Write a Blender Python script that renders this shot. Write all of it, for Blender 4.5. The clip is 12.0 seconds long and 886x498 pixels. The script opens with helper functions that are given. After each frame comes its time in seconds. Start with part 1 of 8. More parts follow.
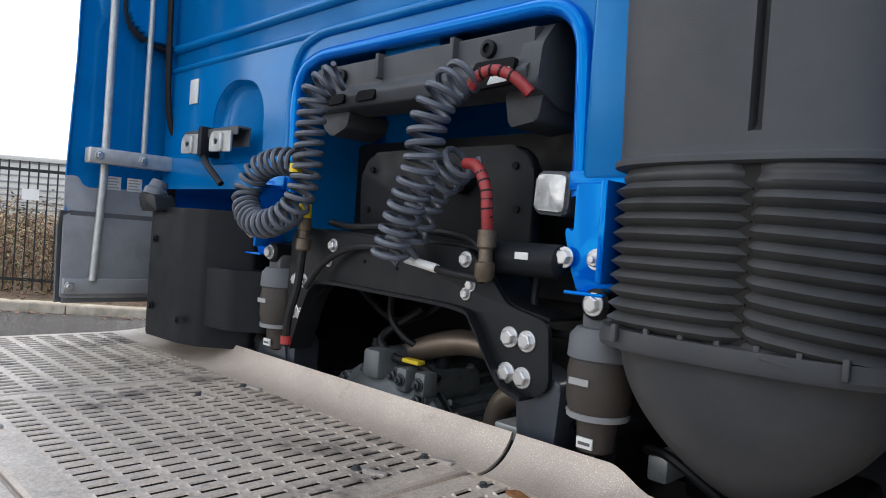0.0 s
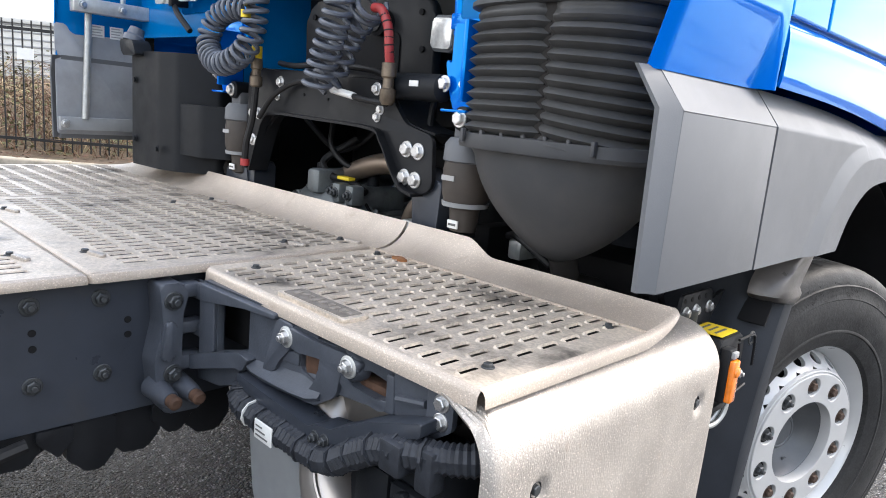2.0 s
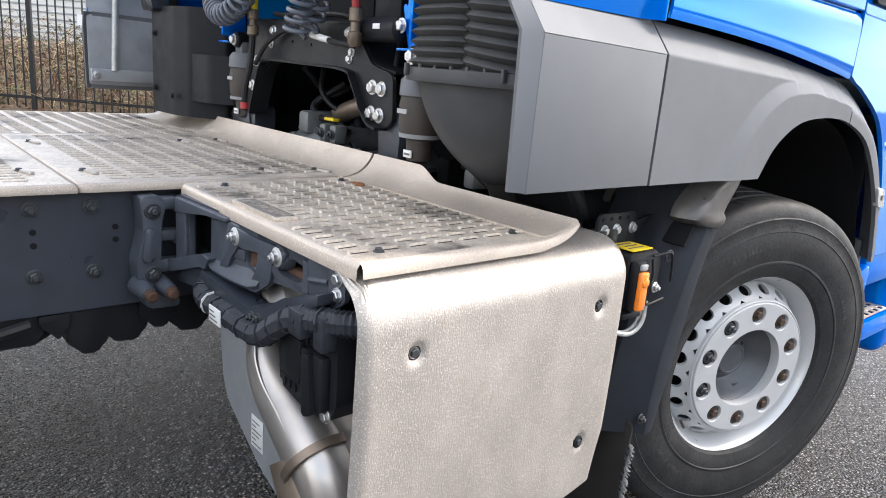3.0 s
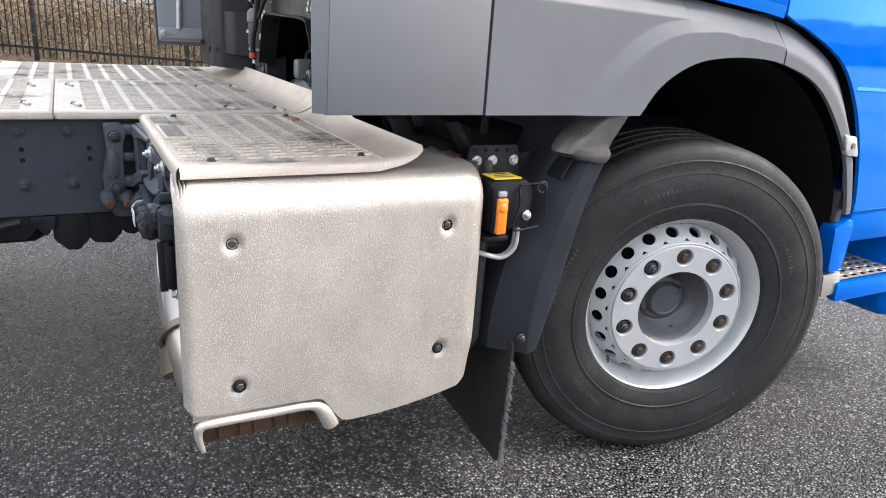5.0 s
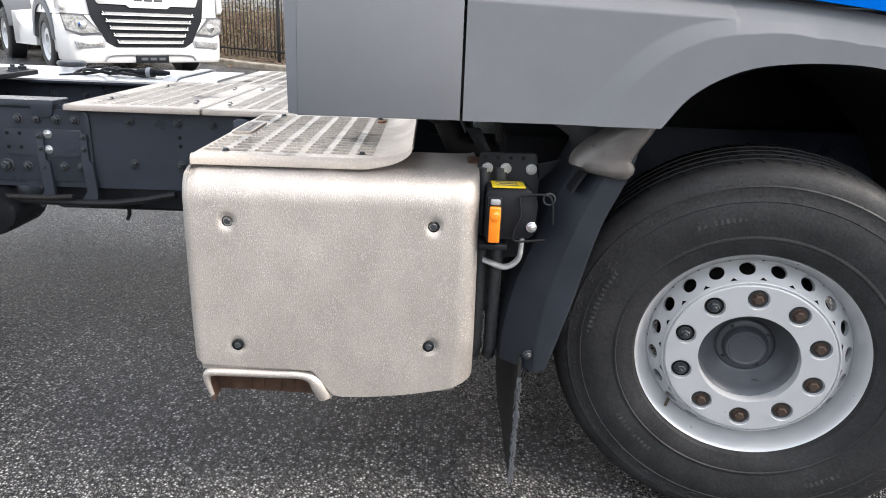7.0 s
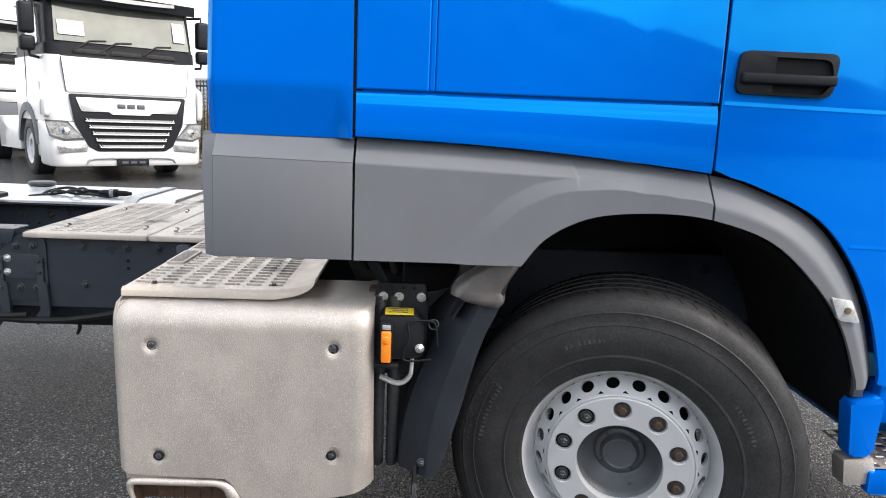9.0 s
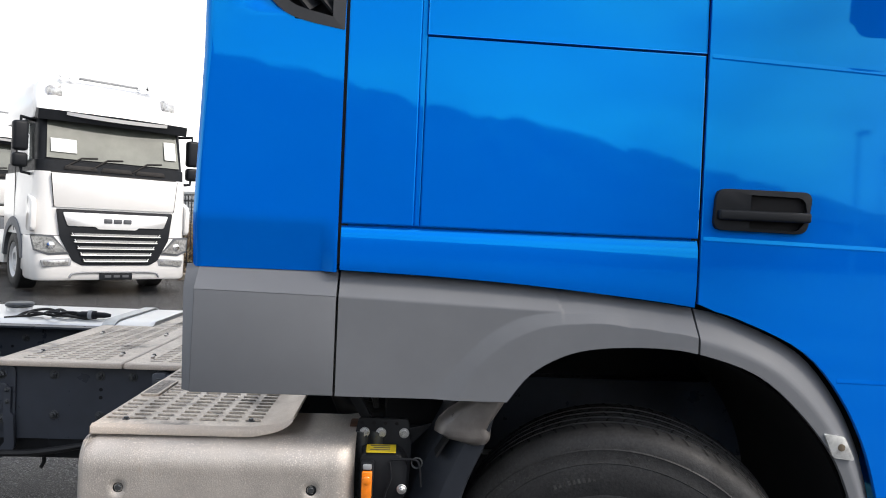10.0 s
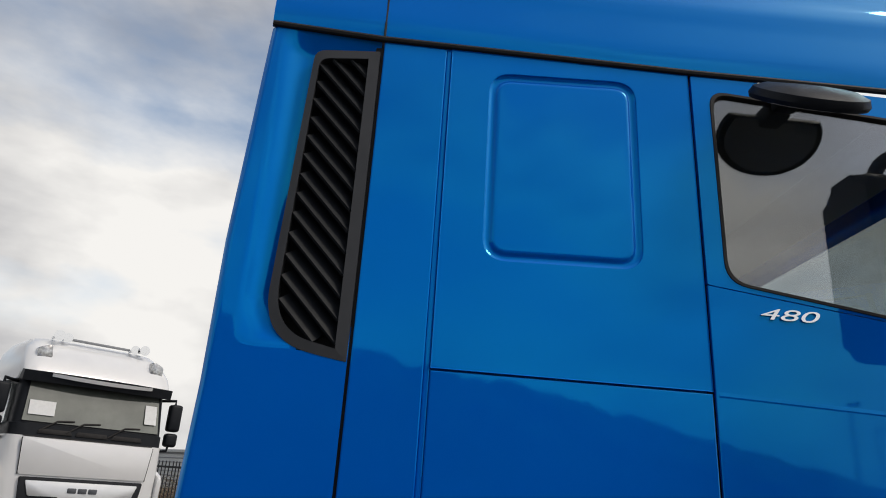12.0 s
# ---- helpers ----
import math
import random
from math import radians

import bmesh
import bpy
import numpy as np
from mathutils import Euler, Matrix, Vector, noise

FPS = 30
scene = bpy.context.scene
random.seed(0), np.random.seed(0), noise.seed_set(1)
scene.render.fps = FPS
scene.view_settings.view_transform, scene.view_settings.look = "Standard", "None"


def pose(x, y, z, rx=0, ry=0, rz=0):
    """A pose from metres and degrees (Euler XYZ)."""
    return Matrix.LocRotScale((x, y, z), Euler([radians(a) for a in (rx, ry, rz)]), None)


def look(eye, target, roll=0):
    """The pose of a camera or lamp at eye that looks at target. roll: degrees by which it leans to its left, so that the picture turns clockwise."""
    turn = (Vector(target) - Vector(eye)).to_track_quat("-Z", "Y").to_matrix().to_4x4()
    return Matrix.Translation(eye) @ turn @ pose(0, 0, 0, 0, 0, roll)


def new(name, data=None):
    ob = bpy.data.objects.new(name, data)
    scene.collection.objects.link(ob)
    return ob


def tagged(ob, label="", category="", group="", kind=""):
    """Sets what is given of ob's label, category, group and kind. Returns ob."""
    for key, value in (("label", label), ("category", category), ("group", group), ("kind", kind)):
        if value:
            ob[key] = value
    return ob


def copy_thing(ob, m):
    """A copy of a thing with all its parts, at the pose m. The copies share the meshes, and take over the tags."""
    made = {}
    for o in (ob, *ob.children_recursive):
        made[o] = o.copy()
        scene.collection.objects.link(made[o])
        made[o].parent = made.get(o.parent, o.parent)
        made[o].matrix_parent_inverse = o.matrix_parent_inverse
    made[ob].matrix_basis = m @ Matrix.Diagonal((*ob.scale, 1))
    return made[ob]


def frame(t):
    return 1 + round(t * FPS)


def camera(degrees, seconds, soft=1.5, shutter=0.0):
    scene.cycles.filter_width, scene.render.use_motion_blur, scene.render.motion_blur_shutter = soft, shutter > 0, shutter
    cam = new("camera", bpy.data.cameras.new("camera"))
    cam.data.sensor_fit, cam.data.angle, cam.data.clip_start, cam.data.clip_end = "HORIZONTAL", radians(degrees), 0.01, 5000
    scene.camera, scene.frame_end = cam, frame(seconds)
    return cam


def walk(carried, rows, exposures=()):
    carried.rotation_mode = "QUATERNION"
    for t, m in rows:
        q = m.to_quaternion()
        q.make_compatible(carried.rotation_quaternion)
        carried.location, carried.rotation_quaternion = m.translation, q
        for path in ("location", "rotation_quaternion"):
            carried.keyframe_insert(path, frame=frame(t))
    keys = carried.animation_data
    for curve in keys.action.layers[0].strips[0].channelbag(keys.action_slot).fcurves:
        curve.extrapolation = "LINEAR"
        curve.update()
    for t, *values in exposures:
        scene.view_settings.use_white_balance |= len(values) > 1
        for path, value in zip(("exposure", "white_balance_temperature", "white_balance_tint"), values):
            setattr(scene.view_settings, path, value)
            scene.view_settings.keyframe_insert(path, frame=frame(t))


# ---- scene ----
cam = camera(65.4, 12.0, soft=1.0)
PATH = [
    (0, (1.24, -1.808, 1.34), (-0.159, -0.379, 1.309), 4.0),
    (0.5, (1.322, -1.767, 1.33), (-0.025, -0.291, 1.262), 4.3),
    (1, (1.408, -1.783, 1.324), (0.077, -0.309, 1.093), 4.4),
    (1.5, (1.533, -1.827, 1.307), (0.184, -0.401, 0.928), 4.8),
    (2, (1.663, -1.916, 1.263), (0.301, -0.505, 0.872), 4.9),
    (2.5, (1.806, -1.901, 1.245), (0.419, -0.535, 0.787), 4.9),
    (3, (1.967, -1.867, 1.217), (0.516, -0.581, 0.726), 4.7),
    (3.2, (2.026, -1.859, 1.216), (0.545, -0.619, 0.697), 4.5),
    (4.8, (2.483, -1.545, 1.217), (0.822, -0.601, 0.624), 3.3),
    (5, (2.481, -1.481, 1.215), (0.815, -0.562, 0.6), 3.8),
    (5.5, (2.427, -1.312, 1.188), (0.732, -0.456, 0.558), 3.7),
    (6, (2.456, -1.119, 1.184), (0.682, -0.448, 0.551), 3.1),
    (6.5, (2.538, -0.964, 1.225), (0.674, -0.661, 0.568), 2.7),
    (6.7, (2.605, -0.885, 1.231), (0.722, -0.759, 0.571), 2.3),
    (8.3, (2.893, -0.58, 1.353), (0.976, -0.646, 0.788), 2.1),
    (8.5, (2.907, -0.563, 1.377), (0.972, -0.646, 0.879), 2.0),
    (9, (2.921, -0.575, 1.394), (0.957, -0.485, 1.025), 2.3),
    (9.5, (2.928, -0.578, 1.419), (0.958, -0.456, 1.097), 2.4),
    (10, (2.902, -0.576, 1.446), (0.906, -0.452, 1.399), 2.5),
    (10.5, (2.889, -0.582, 1.493), (0.905, -0.44, 1.702), 2.4),
    (11, (2.895, -0.579, 1.557), (0.94, -0.448, 1.96), 3.2),
    (11.5, (2.88, -0.577, 1.578), (0.975, -0.437, 2.171), 3.1),
    (12, (2.864, -0.613, 1.63), (0.986, -0.504, 2.311), 3.8),
]
walk(cam, [(t, look(eye, target, roll)) for t, eye, target, roll in PATH],
     exposures=[(0, 1.15), (0.5, 2.2), (1, 2.15), (1.5, 1.85), (2, 1.75), (3, 1.65), (5, 1.62), (6.5, 1.48), (8.5, 1.52), (9.0, 1.22), (9.5, 1.05), (10.5, 0.4), (11.2, 0.05), (12, -0.4)])

# ---------- world, sun, exposure ----------
world = bpy.data.worlds.new("sky")
scene.world = world
world.use_nodes = True
wt = world.node_tree
wt.nodes.clear()
SUN_ELEV, SUN_AZ = 48.0, 26.0


def wnode(kind):
    return wt.nodes.new(kind)


sky = wnode("ShaderNodeTexSky")
sky.sky_type, sky.sun_disc = "NISHITA", False
sky.sun_elevation, sky.sun_rotation = radians(SUN_ELEV), radians(SUN_AZ)
sky.air_density, sky.dust_density = 1.0, 1.5
co = wnode("ShaderNodeTexCoord")
mp = wnode("ShaderNodeMapping")
mp.inputs["Scale"].default_value = (1.0, 1.0, 2.3)
mp.inputs["Location"].default_value = (0.35, 0.1, 0.55)
n1 = wnode("ShaderNodeTexNoise")
n1.inputs["Scale"].default_value, n1.inputs["Detail"].default_value, n1.inputs["Roughness"].default_value = 1.5, 9.0, 0.5
n2 = wnode("ShaderNodeTexNoise")
n2.inputs["Scale"].default_value, n2.inputs["Detail"].default_value = 2.6, 6.0
cover = wnode("ShaderNodeValToRGB")
cover.color_ramp.elements[0].color = (0.12, 0.12, 0.12, 1)
cover.color_ramp.elements[0].position, cover.color_ramp.elements[1].position = 0.43, 0.56
shade = wnode("ShaderNodeValToRGB")
shade.color_ramp.elements[0].position, shade.color_ramp.elements[1].position = 0.38, 0.62
shade.color_ramp.elements[0].color = (7.2, 7.2, 7.5, 1)
shade.color_ramp.elements[1].color = (15.0, 14.7, 14.2, 1)
mixc = wnode("ShaderNodeMix")
mixc.data_type = "RGBA"
bg = wnode("ShaderNodeBackground")
bg.inputs["Strength"].default_value = 0.081
wout = wnode("ShaderNodeOutputWorld")
L = wt.links.new
L(co.outputs["Generated"], mp.inputs["Vector"])
L(mp.outputs["Vector"], n1.inputs["Vector"])
L(mp.outputs["Vector"], n2.inputs["Vector"])
L(n1.outputs["Fac"], cover.inputs["Fac"])
L(n2.outputs["Fac"], shade.inputs["Fac"])
sep = wnode("ShaderNodeSeparateXYZ")
L(co.outputs["Generated"], sep.inputs["Vector"])
low = wnode("ShaderNodeMapRange")
low.inputs["From Min"].default_value, low.inputs["From Max"].default_value = 0.16, 0.30
low.inputs["To Min"].default_value, low.inputs["To Max"].default_value = 1.0, 0.0
L(sep.outputs["Z"], low.inputs["Value"])
closed = wnode("ShaderNodeMath")
closed.operation = "MAXIMUM"
L(cover.outputs["Color"], closed.inputs[0])
L(low.outputs["Result"], closed.inputs[1])
L(closed.outputs["Value"], mixc.inputs["Factor"])
gain = wnode("ShaderNodeMix")
gain.data_type, gain.blend_type = "RGBA", "MULTIPLY"
gain.inputs["Factor"].default_value = 1.0
gain.inputs["B"].default_value = (3.2, 3.0, 2.7, 1)
L(sky.outputs["Color"], gain.inputs["A"])
L(gain.outputs["Result"], mixc.inputs["A"])
# clouds are brighter round the hidden sun
dotp = wnode("ShaderNodeVectorMath")
dotp.operation = "DOT_PRODUCT"
dotp.inputs[1].default_value = (math.sin(radians(SUN_AZ)) * math.cos(radians(SUN_ELEV)), math.cos(radians(SUN_AZ)) * math.cos(radians(SUN_ELEV)), math.sin(radians(SUN_ELEV)))
L(co.outputs["Generated"], dotp.inputs[0])
glow = wnode("ShaderNodeMapRange")
glow.interpolation_type = "SMOOTHSTEP"
glow.inputs["From Min"].default_value, glow.inputs["From Max"].default_value = 0.25, 1.0
glow.inputs["To Min"].default_value, glow.inputs["To Max"].default_value = 1.0, 1.35
L(dotp.outputs["Value"], glow.inputs["Value"])
lit = wnode("ShaderNodeMix")
lit.data_type, lit.blend_type = "RGBA", "MULTIPLY"
lit.inputs["Factor"].default_value = 1.0
L(shade.outputs["Color"], lit.inputs["A"])
L(glow.outputs["Result"], lit.inputs["B"])
L(lit.outputs["Result"], mixc.inputs["B"])
L(mixc.outputs["Result"], bg.inputs["Color"])
L(bg.outputs["Background"], wout.inputs["Surface"])

sun_data = bpy.data.lights.new("sun", "SUN")
sun_data.energy, sun_data.angle, sun_data.color = 1.5, radians(14), (1.0, 0.93, 0.84)
sun = new("sun", sun_data)
sun.matrix_world = look((30 * math.sin(radians(SUN_AZ)), 30 * math.cos(radians(SUN_AZ)), 30 * math.tan(radians(SUN_ELEV))), (0, 0, 0))

# ---------- materials ----------


def material(name, color, rough=0.5, metal=0.0, var=0.0, scale=8.0, bump=0.0, bump_scale=200.0, stain=None, stain_scale=3.0,
             stain_at=(0.55, 0.75), coat=0.0, spec=0.5, stretch=(1, 1, 1), tint=None, rough_var=0.0, obj_var=0.0, fine=0.0, fine_scale=300.0, speck=0.0, speck_scale=260.0, extra_bump=0.0, extra_scale=20.0):
    m = bpy.data.materials.new(name)
    m.use_nodes = True
    t = m.node_tree
    b = t.nodes["Principled BSDF"]
    b.inputs["Roughness"].default_value, b.inputs["Metallic"].default_value = rough, metal
    b.inputs["Specular IOR Level"].default_value = spec
    b.inputs["Coat Weight"].default_value, b.inputs["Coat Roughness"].default_value = coat, 0.03
    if tint:
        b.inputs["Specular Tint"].default_value = (*tint, 1)
        b.inputs["Coat Tint"].default_value = (*tint, 1)
    tc = t.nodes.new("ShaderNodeTexCoord")
    ma = t.nodes.new("ShaderNodeMapping")
    ma.inputs["Scale"].default_value = stretch
    t.links.new(tc.outputs["Object"], ma.inputs["Vector"])
    src = ma.outputs["Vector"]

    def noise_tex(s, d=6.0, r=0.6):
        n = t.nodes.new("ShaderNodeTexNoise")
        n.inputs["Scale"].default_value, n.inputs["Detail"].default_value, n.inputs["Roughness"].default_value = s, d, r
        t.links.new(src, n.inputs["Vector"])
        return n.outputs["Fac"]

    col = t.nodes.new("ShaderNodeRGB")
    col.outputs[0].default_value = (*color, 1)
    out = col.outputs[0]
    if var:
        r = t.nodes.new("ShaderNodeValToRGB")
        r.color_ramp.elements[0].position, r.color_ramp.elements[1].position = 0.3, 0.7
        r.color_ramp.elements[0].color = (*[c * (1 - var) for c in color], 1)
        r.color_ramp.elements[1].color = (*[min(1, c * (1 + var)) for c in color], 1)
        t.links.new(noise_tex(scale), r.inputs["Fac"])
        out = r.outputs["Color"]
    if obj_var:
        oi = t.nodes.new("ShaderNodeObjectInfo")
        mr = t.nodes.new("ShaderNodeMapRange")
        mr.inputs["To Min"].default_value, mr.inputs["To Max"].default_value = 1 - obj_var, 1 + obj_var
        t.links.new(oi.outputs["Random"], mr.inputs["Value"])
        mx = t.nodes.new("ShaderNodeMix")
        mx.data_type, mx.blend_type = "RGBA", "MULTIPLY"
        mx.inputs["Factor"].default_value = 1.0
        t.links.new(out, mx.inputs["A"])
        t.links.new(mr.outputs["Result"], mx.inputs["B"])
        out = mx.outputs["Result"]
    if fine:
        r = t.nodes.new("ShaderNodeValToRGB")
        r.color_ramp.elements[0].position, r.color_ramp.elements[1].position = 0.36, 0.64
        r.color_ramp.elements[0].color, r.color_ramp.elements[1].color = (1 - fine,) * 3 + (1,), (1 + fine,) * 3 + (1,)
        t.links.new(noise_tex(fine_scale, 4.0, 0.7), r.inputs["Fac"])
        mx = t.nodes.new("ShaderNodeMix")
        mx.data_type, mx.blend_type = "RGBA", "MULTIPLY"
        mx.inputs["Factor"].default_value = 1.0
        t.links.new(out, mx.inputs["A"])
        t.links.new(r.outputs["Color"], mx.inputs["B"])
        out = mx.outputs["Result"]
    if speck:
        vo = t.nodes.new("ShaderNodeTexVoronoi")
        vo.inputs["Scale"].default_value = speck_scale
        t.links.new(tc.outputs["Object"], vo.inputs["Vector"])
        r = t.nodes.new("ShaderNodeValToRGB")
        r.color_ramp.elements[0].position, r.color_ramp.elements[1].position = 0.10, 0.36
        r.color_ramp.elements[0].color, r.color_ramp.elements[1].color = (1 + speck, 1 + speck, 1 + speck, 1), (1 - speck * 0.25,) * 3 + (1,)
        t.links.new(vo.outputs["Distance"], r.inputs["Fac"])
        mx = t.nodes.new("ShaderNodeMix")
        mx.data_type, mx.blend_type = "RGBA", "MULTIPLY"
        t.links.new(noise_tex(18.0, 3.0), mx.inputs["Factor"])
        t.links.new(out, mx.inputs["A"])
        t.links.new(r.outputs["Color"], mx.inputs["B"])
        out = mx.outputs["Result"]
    if stain:
        r = t.nodes.new("ShaderNodeValToRGB")
        r.color_ramp.elements[0].position, r.color_ramp.elements[1].position = stain_at
        t.links.new(noise_tex(stain_scale, 9.0, 0.65), r.inputs["Fac"])
        mx = t.nodes.new("ShaderNodeMix")
        mx.data_type = "RGBA"
        t.links.new(r.outputs["Color"], mx.inputs["Factor"])
        t.links.new(out, mx.inputs["A"])
        mx.inputs["B"].default_value = (*stain, 1)
        out = mx.outputs["Result"]
        if metal > 0.3:
            mm = t.nodes.new("ShaderNodeMapRange")
            mm.inputs["To Min"].default_value, mm.inputs["To Max"].default_value = metal, metal * 0.35
            t.links.new(r.outputs["Color"], mm.inputs["Value"])
            t.links.new(mm.outputs["Result"], b.inputs["Metallic"])
    t.links.new(out, b.inputs["Base Color"])
    if rough_var:
        mr = t.nodes.new("ShaderNodeMapRange")
        mr.inputs["To Min"].default_value, mr.inputs["To Max"].default_value = max(0.02, rough - rough_var), min(1, rough + rough_var)
        mr.inputs["From Min"].default_value, mr.inputs["From Max"].default_value = 0.3, 0.7
        t.links.new(noise_tex(scale * 1.7), mr.inputs["Value"])
        t.links.new(mr.outputs["Result"], b.inputs["Roughness"])
    if bump:
        bn = t.nodes.new("ShaderNodeBump")
        bn.inputs["Strength"].default_value, bn.inputs["Distance"].default_value = bump, 0.002
        t.links.new(noise_tex(bump_scale, 3.0), bn.inputs["Height"])
        if extra_bump:
            bn2 = t.nodes.new("ShaderNodeBump")
            bn2.inputs["Strength"].default_value, bn2.inputs["Distance"].default_value = extra_bump, 0.01
            t.links.new(noise_tex(extra_scale, 2.0), bn2.inputs["Height"])
            t.links.new(bn2.outputs["Normal"], bn.inputs["Normal"])
        t.links.new(bn.outputs["Normal"], b.inputs["Normal"])
    return m


BLUE = material("blue_paint", (0.0, 0.122, 0.62), 0.032, 0.08, var=0.04, scale=1.5, coat=0.0, spec=0.85, tint=(0.03, 1.0, 0.95), bump=0.012, bump_scale=90)
# the same cab paint with shade put into its colour, for rear-facing and far surfaces
BLUE_SHADED = material("blue_paint_shaded", (0.0, 0.160, 0.46), 0.16, 0.0, var=0.10, scale=5, coat=0.0, spec=0.7, tint=(0.25, 0.6, 1.0), bump=0.04, bump_scale=60)
GREY = material("grey_plastic", (0.130, 0.136, 0.147), 0.55, 0.0, spec=0.28, var=0.05, scale=6, bump=0.10, bump_scale=500, rough_var=0.06)
GREY_DK = material("dark_grey_plastic", (0.075, 0.08, 0.088), 0.55, 0.0, var=0.15, scale=5, bump=0.1, bump_scale=300)
INNER = material("inner_panel_grey", (0.29, 0.305, 0.33), 0.5, 0.0, var=0.12, scale=5, bump=0.1, bump_scale=300, stain=(0.17, 0.175, 0.185), stain_scale=4, stain_at=(0.5, 0.8))
LINER = material("headliner_cloth", (0.11, 0.107, 0.10), 0.9, 0.0)
BLACK = material("black_plastic", (0.0120, 0.0135, 0.0162), 0.46, 0.0, var=0.18, scale=9, bump=0.12, bump_scale=450, rough_var=0.1, spec=0.16)
VENT = material("vent_frame_plastic", (0.040, 0.041, 0.044), 0.5, 0.0, var=0.1, scale=12, bump=0.1, bump_scale=400, spec=0.3)
RUBBER = material("black_rubber", (0.024, 0.022, 0.021), 0.62, 0.0, var=0.2, scale=12, bump=0.1, bump_scale=300, spec=0.22)
DUCT = material("intake_plastic", (0.074, 0.076, 0.081), 0.56, 0.0, var=0.15, scale=6, bump=0.18, bump_scale=600, stain=(0.095, 0.093, 0.092), stain_scale=4, stain_at=(0.5, 0.9), spec=0.22)
BOWL = material("bowl_plastic", (0.054, 0.056, 0.060), 0.5, 0.0, var=0.15, scale=5, bump=0.15, bump_scale=500, stain=(0.075, 0.073, 0.071), stain_scale=5, stain_at=(0.5, 0.9), spec=0.22)
TRAY = material("tray_plastic", (0.070, 0.073, 0.079), 0.5, 0.0, var=0.15, scale=8, bump=0.12, bump_scale=400, rough_var=0.1, spec=0.25)
STEEL_BLK = material("black_painted_steel", (0.012, 0.0128, 0.0148), 0.42, 0.05, var=0.2, scale=10, bump=0.06, bump_scale=200, rough_var=0.12, spec=0.18)
CHASSIS = material("chassis_paint", (0.036, 0.042, 0.055), 0.34, 0.1, var=0.15, scale=7, bump=0.08, bump_scale=150, rough_var=0.1, stain=(0.05, 0.047, 0.045), stain_scale=6, stain_at=(0.6, 0.9), spec=0.5)
TANK = material("tank_aluminium", (0.70, 0.70, 0.69), 0.34, 0.6, var=0.06, scale=5, bump=0.06, bump_scale=200, rough_var=0.06)
CAST = material("cast_arm_paint", (0.060, 0.068, 0.085), 0.5, 0.1, var=0.2, scale=20, bump=0.25, bump_scale=220, stain=(0.10, 0.08, 0.06), stain_scale=9, stain_at=(0.62, 0.85))
ALU = material("weathered_aluminium", (0.52, 0.475, 0.43), 0.44, 0.5, var=0.09, scale=7, bump=0.5, bump_scale=420, stain=(0.36, 0.27, 0.20), stain_scale=30, stain_at=(0.60, 0.86), rough_var=0.16, fine=0.12, fine_scale=700, speck=1.0, speck_scale=240, stretch=(1, 1, 0.7), extra_bump=0.06, extra_scale=14)
ALU_LIP = material("weathered_lip_aluminium", (0.53, 0.455, 0.385), 0.46, 0.4, var=0.10, scale=9, bump=0.5, bump_scale=420, stain=(0.30, 0.23, 0.17), stain_scale=16, stain_at=(0.58, 0.88), rough_var=0.16, fine=0.12, fine_scale=500, speck=0.6, speck_scale=240)
ALU_DECK = material("dirty_aluminium_deck", (0.56, 0.485, 0.405), 0.45, 0.3, var=0.14, scale=14, bump=0.35, bump_scale=200, stain=(0.085, 0.075, 0.066), stain_scale=7, stain_at=(0.52, 0.70), fine=0.2, fine_scale=170, rough_var=0.12)
STEEL = material("bright_steel", (0.60, 0.60, 0.60), 0.32, 0.9, var=0.12, scale=30, bump=0.05, stain=(0.25, 0.17, 0.11), stain_scale=22, stain_at=(0.68, 0.85), rough_var=0.1)
STAINLESS = material("stainless_steel", (0.44, 0.41, 0.385), 0.40, 0.85, var=0.12, scale=7, bump=0.05, bump_scale=120, stain=(0.30, 0.20, 0.13), stain_scale=5, stain_at=(0.6, 0.85), rough_var=0.1)
GALV = material("galvanised_steel", (0.50, 0.51, 0.50), 0.45, 0.6, var=0.15, scale=40, bump=0.05)
BOLT_DK = material("dark_bolt", (0.07, 0.075, 0.08), 0.4, 0.6, var=0.3, scale=60, bump=0.1)
RUST = material("rusty_steel", (0.085, 0.045, 0.028), 0.8, 0.2, var=0.4, scale=45, bump=0.4, bump_scale=180)
RUST_BOLT = material("rusty_bolt", (0.075, 0.05, 0.038), 0.65, 0.5, var=0.35, scale=60, bump=0.3)
PIPE = material("heat_stained_pipe", (0.24, 0.19, 0.15), 0.42, 0.7, var=0.3, scale=12, bump=0.1, stain=(0.10, 0.07, 0.05), stain_scale=6, stain_at=(0.5, 0.8))
FOLDS = material("bellows_rubber", (0.066, 0.066, 0.066), 0.45, 0.0, var=0.2, scale=12, bump=0.1, bump_scale=300, spec=0.25)
HEADLAMP = material("headlamp_glass", (0.36, 0.36, 0.35), 0.2, 0.5, var=0.6, scale=25, coat=1.0)
GEAR = material("grimy_casting", (0.16, 0.175, 0.18), 0.5, 0.3, var=0.3, scale=18, bump=0.3, bump_scale=150, stain=(0.03, 0.028, 0.025), stain_scale=9, stain_at=(0.45, 0.7))
TAG = material("dirty_tag_metal", (0.20, 0.175, 0.15), 0.55, 0.2, var=0.35, scale=60, bump=0.5, bump_scale=200)
TAG_PRINT = material("worn_stamping", (0.29, 0.255, 0.22), 0.55, 0.2, var=0.4, scale=80, bump=0.5, bump_scale=200)
SILVER = material("silver_trim", (0.66, 0.66, 0.65), 0.3, 0.4, var=0.05, scale=4)
DEAD_LEAF = material("dead_leaf", (0.22, 0.09, 0.03), 0.7, 0.0, var=0.3, scale=60)
